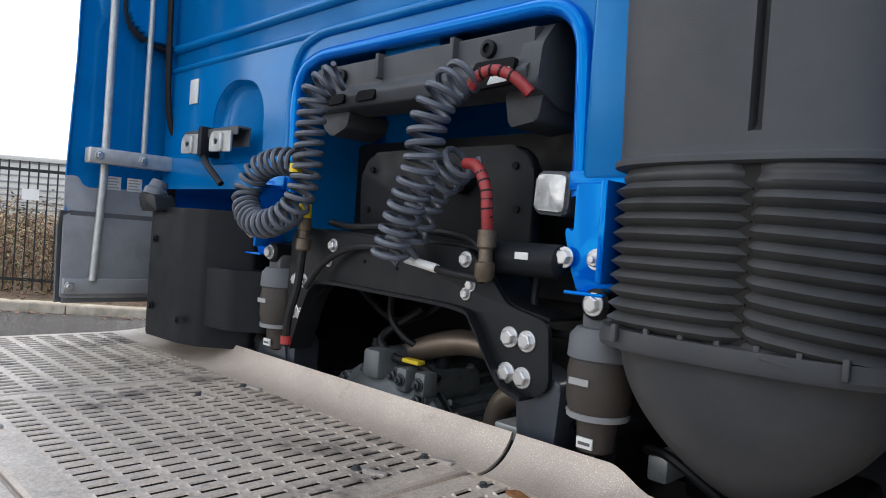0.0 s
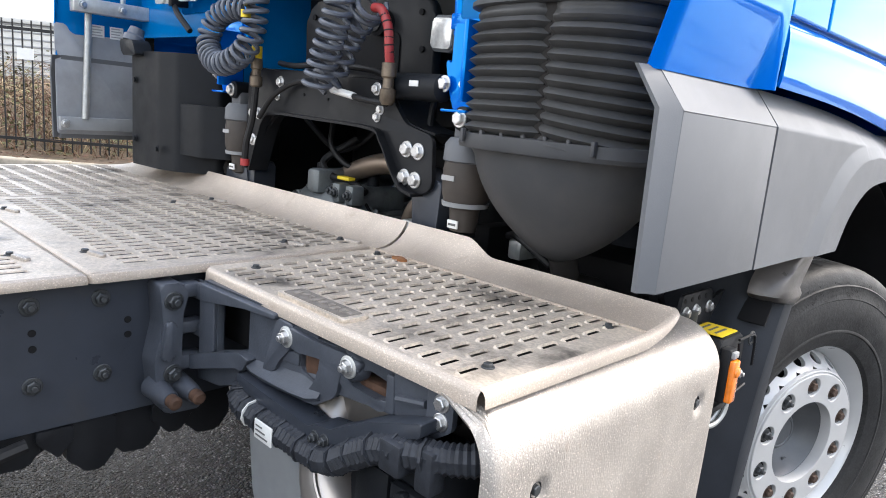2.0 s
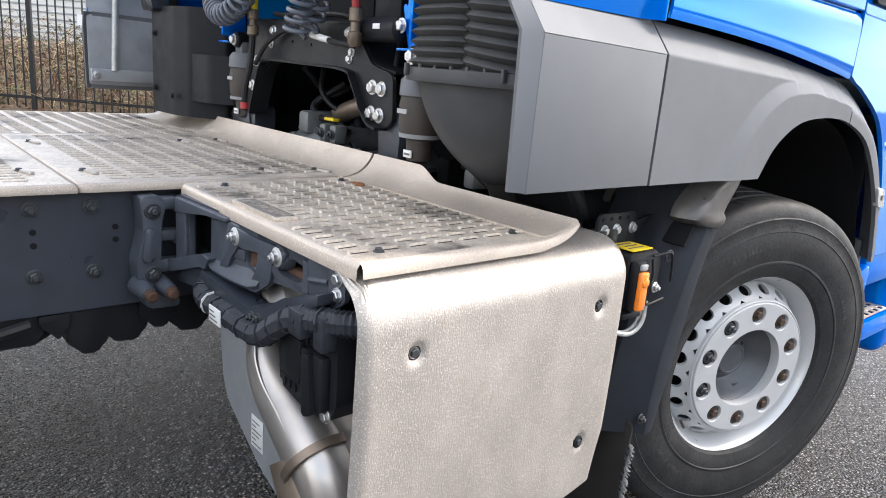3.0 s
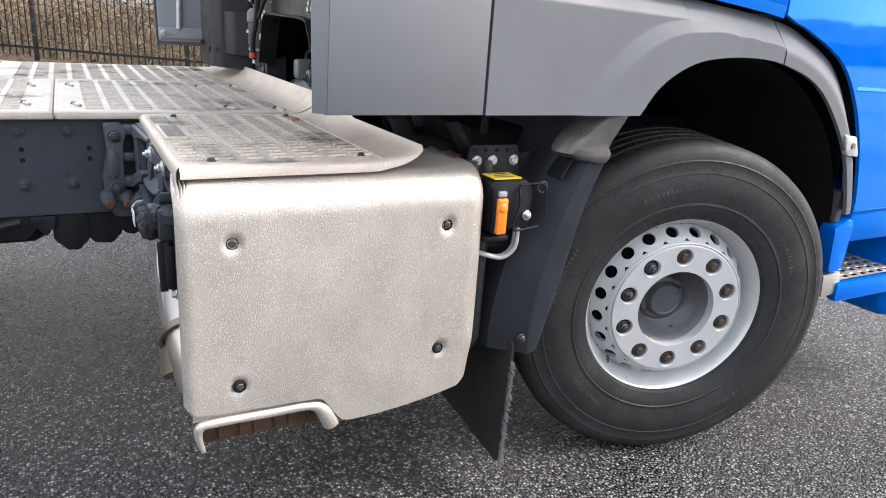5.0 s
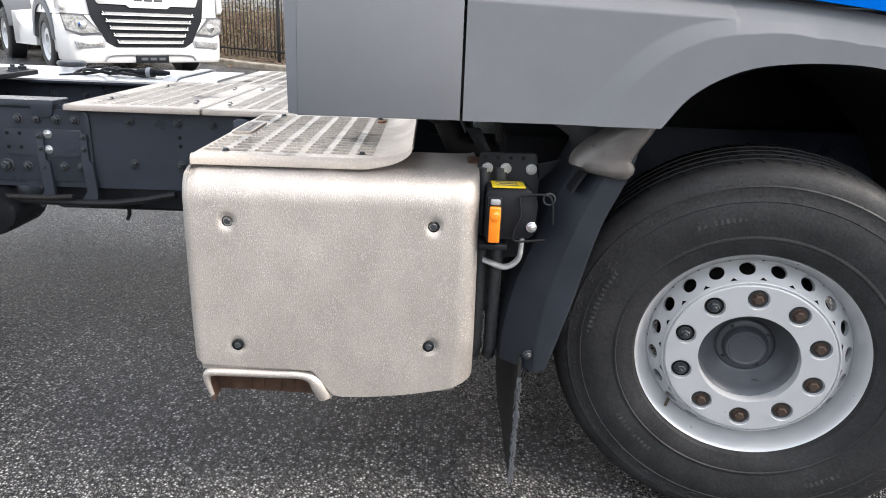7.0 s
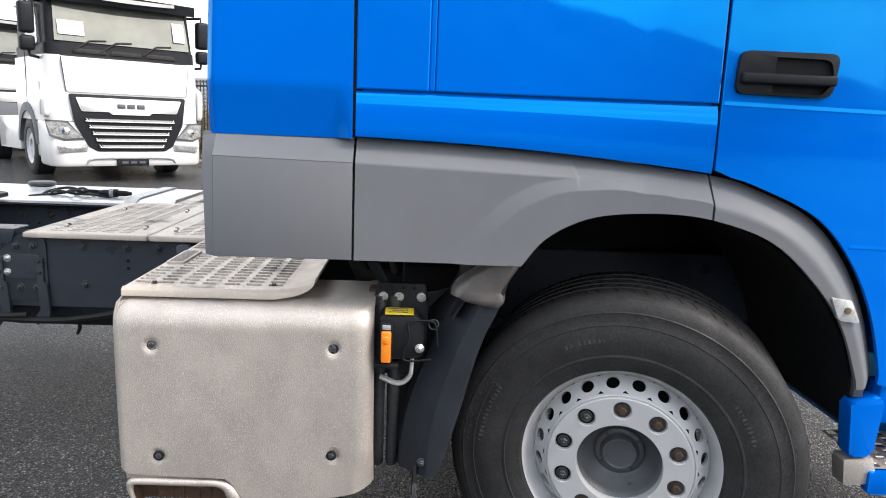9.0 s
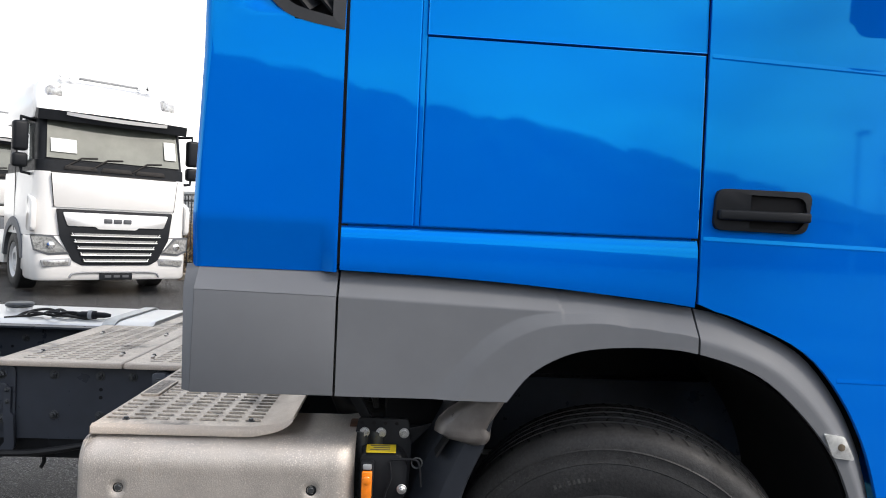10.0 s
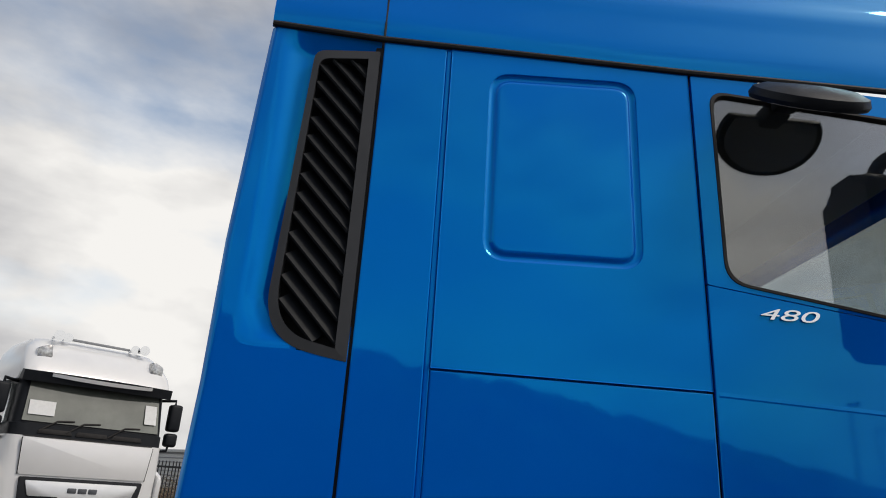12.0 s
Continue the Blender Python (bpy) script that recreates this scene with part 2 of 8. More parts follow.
SCUFF = material("scuffed_rubber", (0.05, 0.049, 0.048), 0.8, 0.0, var=0.6, scale=90, spec=0.2)
RIM = material("silver_rim_paint", (0.52, 0.525, 0.53), 0.32, 0.25, var=0.03, scale=14, bump=0.03, stain=(0.48, 0.485, 0.49), stain_scale=8, stain_at=(0.6, 1.0), rough_var=0.05)
HUB = material("hub_grey", (0.085, 0.09, 0.098), 0.42, 0.3, var=0.15, scale=16, bump=0.08)
TYRE = material("tyre_rubber", (0.027, 0.027, 0.0275), 0.56, 0.0, var=0.3, scale=9, bump=0.35, bump_scale=150, stain=(0.030, 0.029, 0.028), stain_scale=11, stain_at=(0.55, 0.8), fine=0.25, fine_scale=140, rough_var=0.12, spec=0.22)
TIP = material("worn_guard_tip", (0.125, 0.116, 0.11), 0.34, 0.25, var=0.22, scale=16, bump=0.12, bump_scale=260, stain=(0.09, 0.08, 0.075), stain_scale=9, stain_at=(0.5, 0.8), rough_var=0.08)
GUARD = material("dark_guard_plastic", (0.018, 0.021, 0.027), 0.5, 0.0, var=0.2, scale=8, bump=0.1, bump_scale=200, rough_var=0.1, spec=0.22)
HOSE = material("grey_coil_hose", (0.10, 0.112, 0.138), 0.36, 0.0, var=0.15, scale=20)
LOOM = material("taped_loom", (0.026, 0.029, 0.036), 0.5, 0.0, var=0.3, scale=60, bump=0.2, bump_scale=300, rough_var=0.12, spec=0.3)
HOSE_BLK = material("black_hose", (0.015, 0.015, 0.016), 0.45, 0.0, var=0.2, scale=20, spec=0.22)
RED = material("red_hose", (0.34, 0.032, 0.032), 0.45, 0.0, var=0.2, scale=25)
YELLOW = material("yellow_label", (0.75, 0.55, 0.02), 0.5, 0.0, var=0.08, scale=30)
BRASS = material("brass_fitting", (0.17, 0.135, 0.10), 0.45, 0.6, var=0.3, scale=40, bump=0.2)
BELLOW = material("air_spring_rubber", (0.045, 0.036, 0.030), 0.6, 0.0, var=0.2, scale=15, bump=0.1)
WHITE_PL = material("white_label", (0.72, 0.72, 0.70), 0.5, 0.0, var=0.06, scale=20)
GREY_LT = material("light_grey_plastic", (0.26, 0.27, 0.28), 0.5, 0.0, var=0.1, scale=15, bump=0.05)
PRINT = material("label_print", (0.10, 0.10, 0.10), 0.6)
PRINT_GREY = material("faded_print", (0.35, 0.35, 0.35), 0.6)
WHITE = material("white_truck_paint", (0.76, 0.75, 0.73), 0.3, 0.0, var=0.03, scale=2, coat=0.8)
ORANGE = material("orange_lens", (0.85, 0.22, 0.01), 0.15, 0.0, var=0.1, scale=60, coat=1.0)
LENS = material("clear_lens", (0.62, 0.62, 0.60), 0.12, 0.3, var=0.25, scale=60, coat=1.0, bump=0.3, bump_scale=120)
MESH = material("silver_mesh", (0.34, 0.34, 0.33), 0.4, 0.4, var=0.5, scale=120)
CHROME = material("chrome", (0.75, 0.75, 0.75), 0.12, 1.0)
# for black parts, and for shade put in as colour in holes, slots and gaps
DARK = material("black_plastic_and_shade", (0.008, 0.008, 0.009), 0.8, var=0.2, spec=0.22)
CONCRETE = material("old_concrete", (0.30, 0.27, 0.22), 0.85, 0.0, var=0.25, scale=8, bump=0.5, bump_scale=90, stain=(0.12, 0.11, 0.07), stain_scale=5, stain_at=(0.5, 0.8))
FENCE = material("black_fence_paint", (0.012, 0.012, 0.013), 0.5, 0.2, var=0.2, scale=10)
STRAW = material("pale_stalks", (0.36, 0.28, 0.17), 0.85, 0.0, var=0.4, scale=3)
TWIG = material("dry_bramble", (0.115, 0.062, 0.038), 0.85, 0.0, var=0.6, scale=1.2, obj_var=0.1)
SOIL = material("leaf_litter", (0.085, 0.06, 0.038), 0.95, 0.0, var=0.45, scale=16, bump=1.0, bump_scale=60, stain=(0.10, 0.13, 0.05), stain_scale=2.2, stain_at=(0.55, 0.75))
# leaf colour made paler, with the distance haze put into it
FAR_TREES = material("hazy_trees", (0.17, 0.18, 0.16), 0.9, 0.0, var=0.3, scale=0.6)
LEAF = material("bramble_leaf", (0.085, 0.085, 0.035), 0.7, 0.0, var=0.5, scale=2.0)
CLAD = material("warehouse_cladding", (0.50, 0.50, 0.48), 0.5, 0.0, var=0.06, scale=3)


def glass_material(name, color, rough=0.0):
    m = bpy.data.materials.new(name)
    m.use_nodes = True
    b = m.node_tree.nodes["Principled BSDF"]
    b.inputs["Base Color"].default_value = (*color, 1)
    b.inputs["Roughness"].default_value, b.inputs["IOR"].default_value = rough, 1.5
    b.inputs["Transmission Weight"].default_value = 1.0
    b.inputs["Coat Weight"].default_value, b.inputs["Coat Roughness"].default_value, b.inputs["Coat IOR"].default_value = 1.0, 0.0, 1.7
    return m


def asphalt_material():
    m = bpy.data.materials.new("damp_asphalt")
    m.use_nodes = True
    t = m.node_tree
    b = t.nodes["Principled BSDF"]
    tc = t.nodes.new("ShaderNodeTexCoord")
    link = t.links.new

    def tex(kind, scale, detail=4.0):
        n = t.nodes.new(kind)
        n.inputs["Scale"].default_value = scale
        if kind == "ShaderNodeTexNoise":
            n.inputs["Detail"].default_value = detail
        link(tc.outputs["Object"], n.inputs["Vector"])
        return n

    def ramp(src, stops):
        r = t.nodes.new("ShaderNodeValToRGB")
        while len(r.color_ramp.elements) < len(stops):
            r.color_ramp.elements.new(0.5)
        for e, (pos, c) in zip(r.color_ramp.elements, stops):
            e.position, e.color = pos, (*c, 1)
        link(src, r.inputs["Fac"])
        return r.outputs["Color"]

    stones = tex("ShaderNodeTexVoronoi", 118.0)
    stone_col = ramp(stones.outputs["Color"], [(0.0, (0.010, 0.010, 0.011)), (0.42, (0.045, 0.045, 0.047)), (0.70, (0.20, 0.199, 0.196)), (1.0, (0.58, 0.575, 0.565))])
    gaps = ramp(stones.outputs["Distance"], [(0.22, (1, 1, 1)), (0.55, (0.16, 0.16, 0.165))])
    mul = t.nodes.new("ShaderNodeMix")
    mul.data_type, mul.blend_type = "RGBA", "MULTIPLY"
    mul.inputs["Factor"].default_value = 1.0
    link(stone_col, mul.inputs["A"])
    link(gaps, mul.inputs["B"])
    patch = tex("ShaderNodeTexNoise", 0.5, 6.0)
    wet = ramp(patch.outputs["Fac"], [(0.35, (0.68, 0.68, 0.70)), (0.65, (1.40, 1.38, 1.35))])
    mul2 = t.nodes.new("ShaderNodeMix")
    mul2.data_type, mul2.blend_type = "RGBA", "MULTIPLY"
    mul2.inputs["Factor"].default_value = 1.0
    link(mul.outputs["Result"], mul2.inputs["A"])
    link(wet, mul2.inputs["B"])
    link(mul2.outputs["Result"], b.inputs["Base Color"])
    rr = t.nodes.new("ShaderNodeMapRange")
    rr.inputs["From Min"].default_value, rr.inputs["From Max"].default_value = 0.3, 0.7
    rr.inputs["To Min"].default_value, rr.inputs["To Max"].default_value = 0.12, 0.28
    link(patch.outputs["Fac"], rr.inputs["Value"])
    link(rr.outputs["Result"], b.inputs["Roughness"])
    bump = t.nodes.new("ShaderNodeBump")
    bump.invert = True
    bump.inputs["Strength"].default_value, bump.inputs["Distance"].default_value = 1.0, 0.0095
    link(stones.outputs["Distance"], bump.inputs["Height"])
    link(bump.outputs["Normal"], b.inputs["Normal"])
    return m


ASPHALT = asphalt_material()
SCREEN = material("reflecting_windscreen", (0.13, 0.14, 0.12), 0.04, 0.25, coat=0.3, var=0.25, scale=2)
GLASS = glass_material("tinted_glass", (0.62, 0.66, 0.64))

# ---------- mesh helpers ----------


def finish(name, bm, mat, parent=None, label="", sharp=38.0, smooth=True):
    bmesh.ops.recalc_face_normals(bm, faces=bm.faces)
    me = bpy.data.meshes.new(name)
    bm.to_mesh(me)
    bm.free()
    if smooth:
        me.polygons.foreach_set("use_smooth", [True] * len(me.polygons))
        me.set_sharp_from_angle(angle=radians(sharp))
    me.materials.append(mat)
    ob = new(name, me)
    if parent is not None:
        ob.parent = parent
    if label:
        tagged(ob, label)
    return ob


part = finish


def thing(name, label, category, group="", kind="", at=None):
    e = new(name)
    e.empty_display_size = 0.2
    if at is not None:
        e.matrix_world = at
    return tagged(e, label, category, group, kind)


def shared(name, me, parent, m):
    ob = new(name, me)
    ob.parent = parent
    ob.matrix_basis = m
    return ob


def box(bm, x0, x1, y0, y1, z0, z1):
    v = [bm.verts.new((x, y, z)) for x in (x0, x1) for y in (y0, y1) for z in (z0, z1)]
    for f in ((0, 1, 3, 2), (4, 6, 7, 5), (0, 4, 5, 1), (2, 3, 7, 6), (0, 2, 6, 4), (1, 5, 7, 3)):
        bm.faces.new([v[i] for i in f])
    return bm


def bevel(bm, r, seg=2, edges=None):
    bmesh.ops.bevel(bm, geom=list(edges if edges is not None else bm.edges), offset=r, segments=seg, affect="EDGES", profile=0.5, clamp_overlap=True)
    return bm


def rbox(x0, x1, y0, y1, z0, z1, r=0.004, seg=2):
    return bevel(box(bmesh.new(), x0, x1, y0, y1, z0, z1), r, seg)


def place(axis, a, p):
    return {"x": (a, p[0], p[1]), "y": (p[0], a, p[1]), "z": (p[0], p[1], a)}[axis]


def prism(pts, axis, a, b, r=0.0, seg=2, bm=None):
    """A polygon of the two other axes, drawn out along one axis from a to b."""
    bm = bm or bmesh.new()
    va = [bm.verts.new(place(axis, a, p)) for p in pts]
    vb = [bm.verts.new(place(axis, b, p)) for p in pts]
    n = len(pts)
    fs = [bm.faces.new(va), bm.faces.new(vb[::-1])]
    fs += [bm.faces.new((va[i], va[(i + 1) % n], vb[(i + 1) % n], vb[i])) for i in range(n)]
    if r:
        bmesh.ops.bevel(bm, geom=[e for f in fs[:2] for e in f.edges], offset=r, segments=seg, affect="EDGES", profile=0.5, clamp_overlap=True)
    return bm


def rounded(pts, r, seg=5):
    """Round the corners of a polygon; r is one radius or one for each corner."""
    out, n = [], len(pts)
    for i, p in enumerate(pts):
        rr = r[i] if isinstance(r, (list, tuple)) else r
        p = Vector(p)
        a, b = Vector(pts[i - 1]) - p, Vector(pts[(i + 1) % n]) - p
        if rr <= 0:
            out.append(tuple(p))
            continue
        d = min(rr, a.length * 0.48, b.length * 0.48)
        s, e = p + a.normalized() * d, p + b.normalized() * d
        for k in range(seg + 1):
            t = k / seg
            out.append(tuple(s.lerp(p, t).lerp(p.lerp(e, t), t)))
    return out


def smooth_path(pts, per=8):
    """A Catmull-Rom line through the points."""
    P = [Vector(p) for p in pts]
    P = [2 * P[0] - P[1]] + P + [2 * P[-1] - P[-2]]
    out = []
    for i in range(1, len(P) - 2):
        p0, p1, p2, p3 = P[i - 1 : i + 3]
        for k in range(per):
            t = k / per
            out.append(0.5 * (2 * p1 + (p2 - p0) * t + (2 * p0 - 5 * p1 + 4 * p2 - p3) * t * t + (3 * p1 - p0 - 3 * p2 + p3) * t**3))
    out.append(P[-2])
    return out


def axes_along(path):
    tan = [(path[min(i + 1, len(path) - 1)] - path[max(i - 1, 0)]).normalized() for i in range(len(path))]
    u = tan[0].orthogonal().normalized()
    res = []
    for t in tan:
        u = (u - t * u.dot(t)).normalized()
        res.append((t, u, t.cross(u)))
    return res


def tube(path, r, n=8, bm=None, ribs=0.0):
    bm = bm or bmesh.new()
    path = [Vector(p) for p in path]
    rings = []
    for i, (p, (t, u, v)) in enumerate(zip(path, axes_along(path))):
        rr = (r[i] if isinstance(r, (list, tuple)) else r) * (1 + ribs * (i % 2))
        rings.append([bm.verts.new(p + rr * (math.cos(2 * math.pi * k / n) * u + math.sin(2 * math.pi * k / n) * v)) for k in range(n)])
    for a, b in zip(rings, rings[1:]):
        for k in range(n):
            bm.faces.new((a[k], a[(k + 1) % n], b[(k + 1) % n], b[k]))
    bm.faces.new(rings[0][::-1]), bm.faces.new(rings[-1])
    return bm


def coil_path(line, radius, turns, steps=14, phase=0.0):
    """A helix round a line."""
    fine, run = smooth_path(line, 24), [0.0]
    for p, q in zip(fine, fine[1:]):
        run.append(run[-1] + (q - p).length)
    line, k, m = [], 0, len(fine) * 2
    for i in range(m):
        want = run[-1] * i / (m - 1)
        while k < len(fine) - 2 and run[k + 1] < want:
            k += 1
        line.append(fine[k].lerp(fine[k + 1], (want - run[k]) / max(1e-9, run[k + 1] - run[k])))
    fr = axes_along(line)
    n, out = int(turns * steps), []
    for i in range(n + 1):
        f = i / n * (len(line) - 1)
        k = min(int(f), len(line) - 2)
        p = line[k].lerp(line[k + 1], f - k)
        _, u, v = fr[k]
        a = 2 * math.pi * i / steps + phase
        out.append(p + radius * (math.cos(a) * u + math.sin(a) * v))
    return out


def lathe(profile, n=48, axis="x", m=None, bm=None, close=False, cap=True):
    """Turn a profile of (along, radius) round an axis through the origin, then move it by m."""
    bm = bm or bmesh.new()
    rings = []
    for a, r in profile:
        ring = []
        for k in range(n):
            c, s = r * math.cos(2 * math.pi * k / n), r * math.sin(2 * math.pi * k / n)
            p = Vector({"x": (a, c, s), "y": (c, a, s), "z": (c, s, a)}[axis])
            ring.append(bm.verts.new(m @ p if m else p))
        rings.append(ring)
    pairs = list(zip(rings, rings[1:])) + ([(rings[-1], rings[0])] if close else [])
    for a, b in pairs:
        for k in range(n):
            bm.faces.new((a[k], a[(k + 1) % n], b[(k + 1) % n], b[k]))
    if not close and cap:
        for ring, (_, r) in ((rings[0], profile[0]), (rings[-1], profile[-1])):
            if r > 1e-4:
                bm.faces.new(ring)
    return bm


def loft(rings, bm=None, caps=True):
    bm = bm or bmesh.new()
    rs = [[bm.verts.new(p) for p in ring] for ring in rings]
    n = len(rs[0])
    for a, b in zip(rs, rs[1:]):
        for k in range(n):
            bm.faces.new((a[k], a[(k + 1) % n], b[(k + 1) % n], b[k]))
    if caps:
        bm.faces.new(rs[0]), bm.faces.new(rs[-1])
    return bm


def sheet(fn, nu, nv, thick=0.0):
    """A grid surface fn(u, v) with u and v from 0 to 1, thickened along its normals."""
    bm = bmesh.new()
    g = [[bm.verts.new(fn(i / nu, j / nv)) for j in range(nv + 1)] for i in range(nu + 1)]
    for i in range(nu):
        for j in range(nv):
            bm.faces.new((g[i][j], g[i + 1][j], g[i + 1][j + 1], g[i][j + 1]))
    if thick:
        bmesh.ops.recalc_face_normals(bm, faces=bm.faces)
        bmesh.ops.solidify(bm, geom=list(bm.faces), thickness=thick)
    return bm


def holed(outer, holes, axis, a, b, r=0.0):
    """A plate along one axis from a to b with holes through it."""
    bm = bmesh.new()
    for v in (a, b):
        edges = []
        for loop in [outer] + holes:
            vs = [bm.verts.new(place(axis, v, p)) for p in loop]
            edges += [bm.edges.new((vs[i], vs[(i + 1) % len(vs)])) for i in range(len(vs))]
        bmesh.ops.triangle_fill(bm, use_beauty=True, use_dissolve=False, edges=edges)
    bm.verts.ensure_lookup_table()
    half, at = len(bm.verts) // 2, 0
    rims = []
    for loop in [outer] + holes:
        n = len(loop)
        for i in range(n):
            p, q = at + i, at + (i + 1) % n
            rims.append(bm.faces.new((bm.verts[p], bm.verts[q], bm.verts[q + half], bm.verts[p + half])))
        at += n
    if r:
        bm.normal_update()
        rim_edges = {e for f in rims for e in f.edges if not all(g in rims for g in e.link_faces)}
        bmesh.ops.bevel(bm, geom=list(rim_edges), offset=r, segments=2, affect="EDGES", profile=0.5, clamp_overlap=True)
    return bm


def bolt_mesh(name, mat, washer=True, stud=False):
    """A hexagon bolt along +x of radius 1, with washer."""
    bm = bmesh.new()
    if washer:
        lathe([(0.0, 1.55), (0.22, 1.55), (0.30, 1.45), (0.30, 0.6)], 16, "x", bm=bm)
    lathe([(0.15, 1.12), (0.95, 1.12), (1.1, 0.92), (1.1, 0.5 if stud else 0.02)], 6, "x", bm=bm)
    if stud:
        lathe([(1.0, 0.55), (1.65, 0.55), (1.75, 0.45), (1.75, 0.01)], 10, "x", bm=bm)
    me = bpy.data.meshes.new(name)
    bmesh.ops.recalc_face_normals(bm, faces=bm.faces)
    bm.to_mesh(me)
    bm.free()
    me.materials.append(mat)
    return me


BOLT = {k: bolt_mesh("bolt", m, True, s) for k, m, s in
        (("flat", BOLT_DK, False), ("steel", STEEL, False), ("dark", BOLT_DK, True), ("rust", RUST_BOLT, False), ("stud", STEEL, True), ("black", BLACK, False))}
TURN_TO = {"+x": (0, 0, 0), "-x": (0, 0, 180), "+y": (0, 0, 90), "-y": (0, 0, -90), "+z": (0, -90, 0), "-z": (0, 90, 0)}


def bolt(parent, at, way="+x", r=0.011, look_of="steel", twist=None):
    rx, ry, rz = TURN_TO[way]
    tw = random.uniform(0, 60) if twist is None else twist
    ob = new("bolt", BOLT[look_of])
    ob.parent = parent
    ob.matrix_basis = pose(*at, rx, ry, rz) @ pose(0, 0, 0, tw, 0, 0) @ Matrix.Diagonal((r, r, r, 1))
    return ob


def slotted_plate(x0, x1, y0, y1, z, px, py, lx, ly, skip=None, raise_by=0.0024, deep=0.0008, edge=None, keep=None):
    """A plate in x and y with a grid of punched slots, each with a raised rim and a wall down through the plate."""
    bm = bmesh.new()
    nx, ny = max(1, round((x1 - x0) / px)), max(1, round((y1 - y0) / py))
    cx, cy = (x1 - x0) / nx, (y1 - y0) / ny
    for i in range(nx):
        for j in range(ny):
            a, b = x0 + i * cx, y0 + j * cy
            mx, my = a + cx / 2, b + cy / 2
            corner = [(a, b), (mx, b), (a + cx, b), (a + cx, my), (a + cx, b + cy), (mx, b + cy), (a, b + cy), (a, my)]
            if skip and skip(mx, my):
                vs = [bm.verts.new((*c, z)) for c in corner]
                bm.faces.new(vs)
                continue
            hx, hy = lx / 2, ly / 2
            hole = [(-hx, -hy + 0.002), (0, -hy), (hx, -hy + 0.002), (hx, 0), (hx, hy - 0.002), (0, hy), (-hx, hy - 0.002), (-hx, 0)]
            outer = [bm.verts.new((*c, z)) for c in corner]
            rim0 = [bm.verts.new((mx + h[0] * 1.6, my + h[1] * 1.10, z)) for h in hole]
            rim = [bm.verts.new((mx + h[0] * 1.15, my + h[1], z + raise_by * (0.1 if h[0] > 0.001 else 1.0))) for h in hole]
            low = [bm.verts.new((mx + h[0] * 0.9, my + h[1] * 0.96, z - deep)) for h in hole]
            for k in range(8):
                q = (k + 1) % 8
                bm.faces.new((outer[k], outer[q], rim0[q], rim0[k]))
                bm.faces.new((rim0[k], rim0[q], rim[q], rim[k]))
                bm.faces.new((rim[k], rim[q], low[q], low[k]))
    bmesh.ops.remove_doubles(bm, verts=bm.verts, dist=1e-5)
    return bm


def text_part(body, size, at, mat, parent, name="lettering", depth=0.002, shear=0.0, stretch=1.0, label=""):
    cu = bpy.data.curves.new(name, "FONT")
    cu.body, cu.size, cu.extrude, cu.shear = body, size, depth, shear
    cu.align_x, cu.align_y = "CENTER", "CENTER"
    tmp = bpy.data.objects.new(name, cu)
    scene.collection.objects.link(tmp)
    me = bpy.data.meshes.new_from_object(tmp.evaluated_get(bpy.context.evaluated_depsgraph_get()))
    bpy.data.objects.remove(tmp)
    me.materials.clear()
    me.materials.append(mat)
    me.transform(Matrix.Diagonal((stretch, 1, 1, 1)))
    ob = new(name, me)
    ob.parent = parent
    ob.matrix_basis = at
    if label:
        tagged(ob, label)
    return ob

# ---------- ground and surroundings ----------


def ground_z(x, y):
    """The yard rises gently away from the tractor's far side."""
    d = max(0.0, -x - 1.5)
    return 0.020 * d if d < 14 else 0.28 + 0.004 * (d - 14)


def make_ground():
    bm = bmesh.new()
    xs = [-900, -400, -150, -70, -40, -25, -15.5, -12, -8, -5, -3, -1.5, 0, 3, 8, 20, 60, 200, 900]
    ys = [-900, -300, -100, -40, -20, -10, -5, 0, 5, 10, 20, 50, 150, 400, 900]
    g = [[bm.verts.new((x, y, ground_z(x, y))) for y in ys] for x in xs]
    for i in range(len(xs) - 1):
        for j in range(len(ys) - 1):
            bm.faces.new((g[i][j], g[i + 1][j], g[i + 1][j + 1], g[i][j + 1]))
    tagged(finish("ground", bm, ASPHALT), "damp dark grey asphalt yard with coarse grain", "ground", kind="structure")


make_ground()

# the tractor: x to its right, y ahead, front axle at y = 0
truck = thing("tractor_truck", "blue tractor unit with grey skirts and aluminium deck, parked on asphalt", "truck")


def group_part(name, label="", parent=None):
    """A part that only holds sub-parts."""
    e = new(name)
    e.empty_display_size = 0.1
    e.parent = parent or truck
    return tagged(e, label)


RAIL_X, RAIL_T, RAIL_B = 0.43, 0.936, 0.668


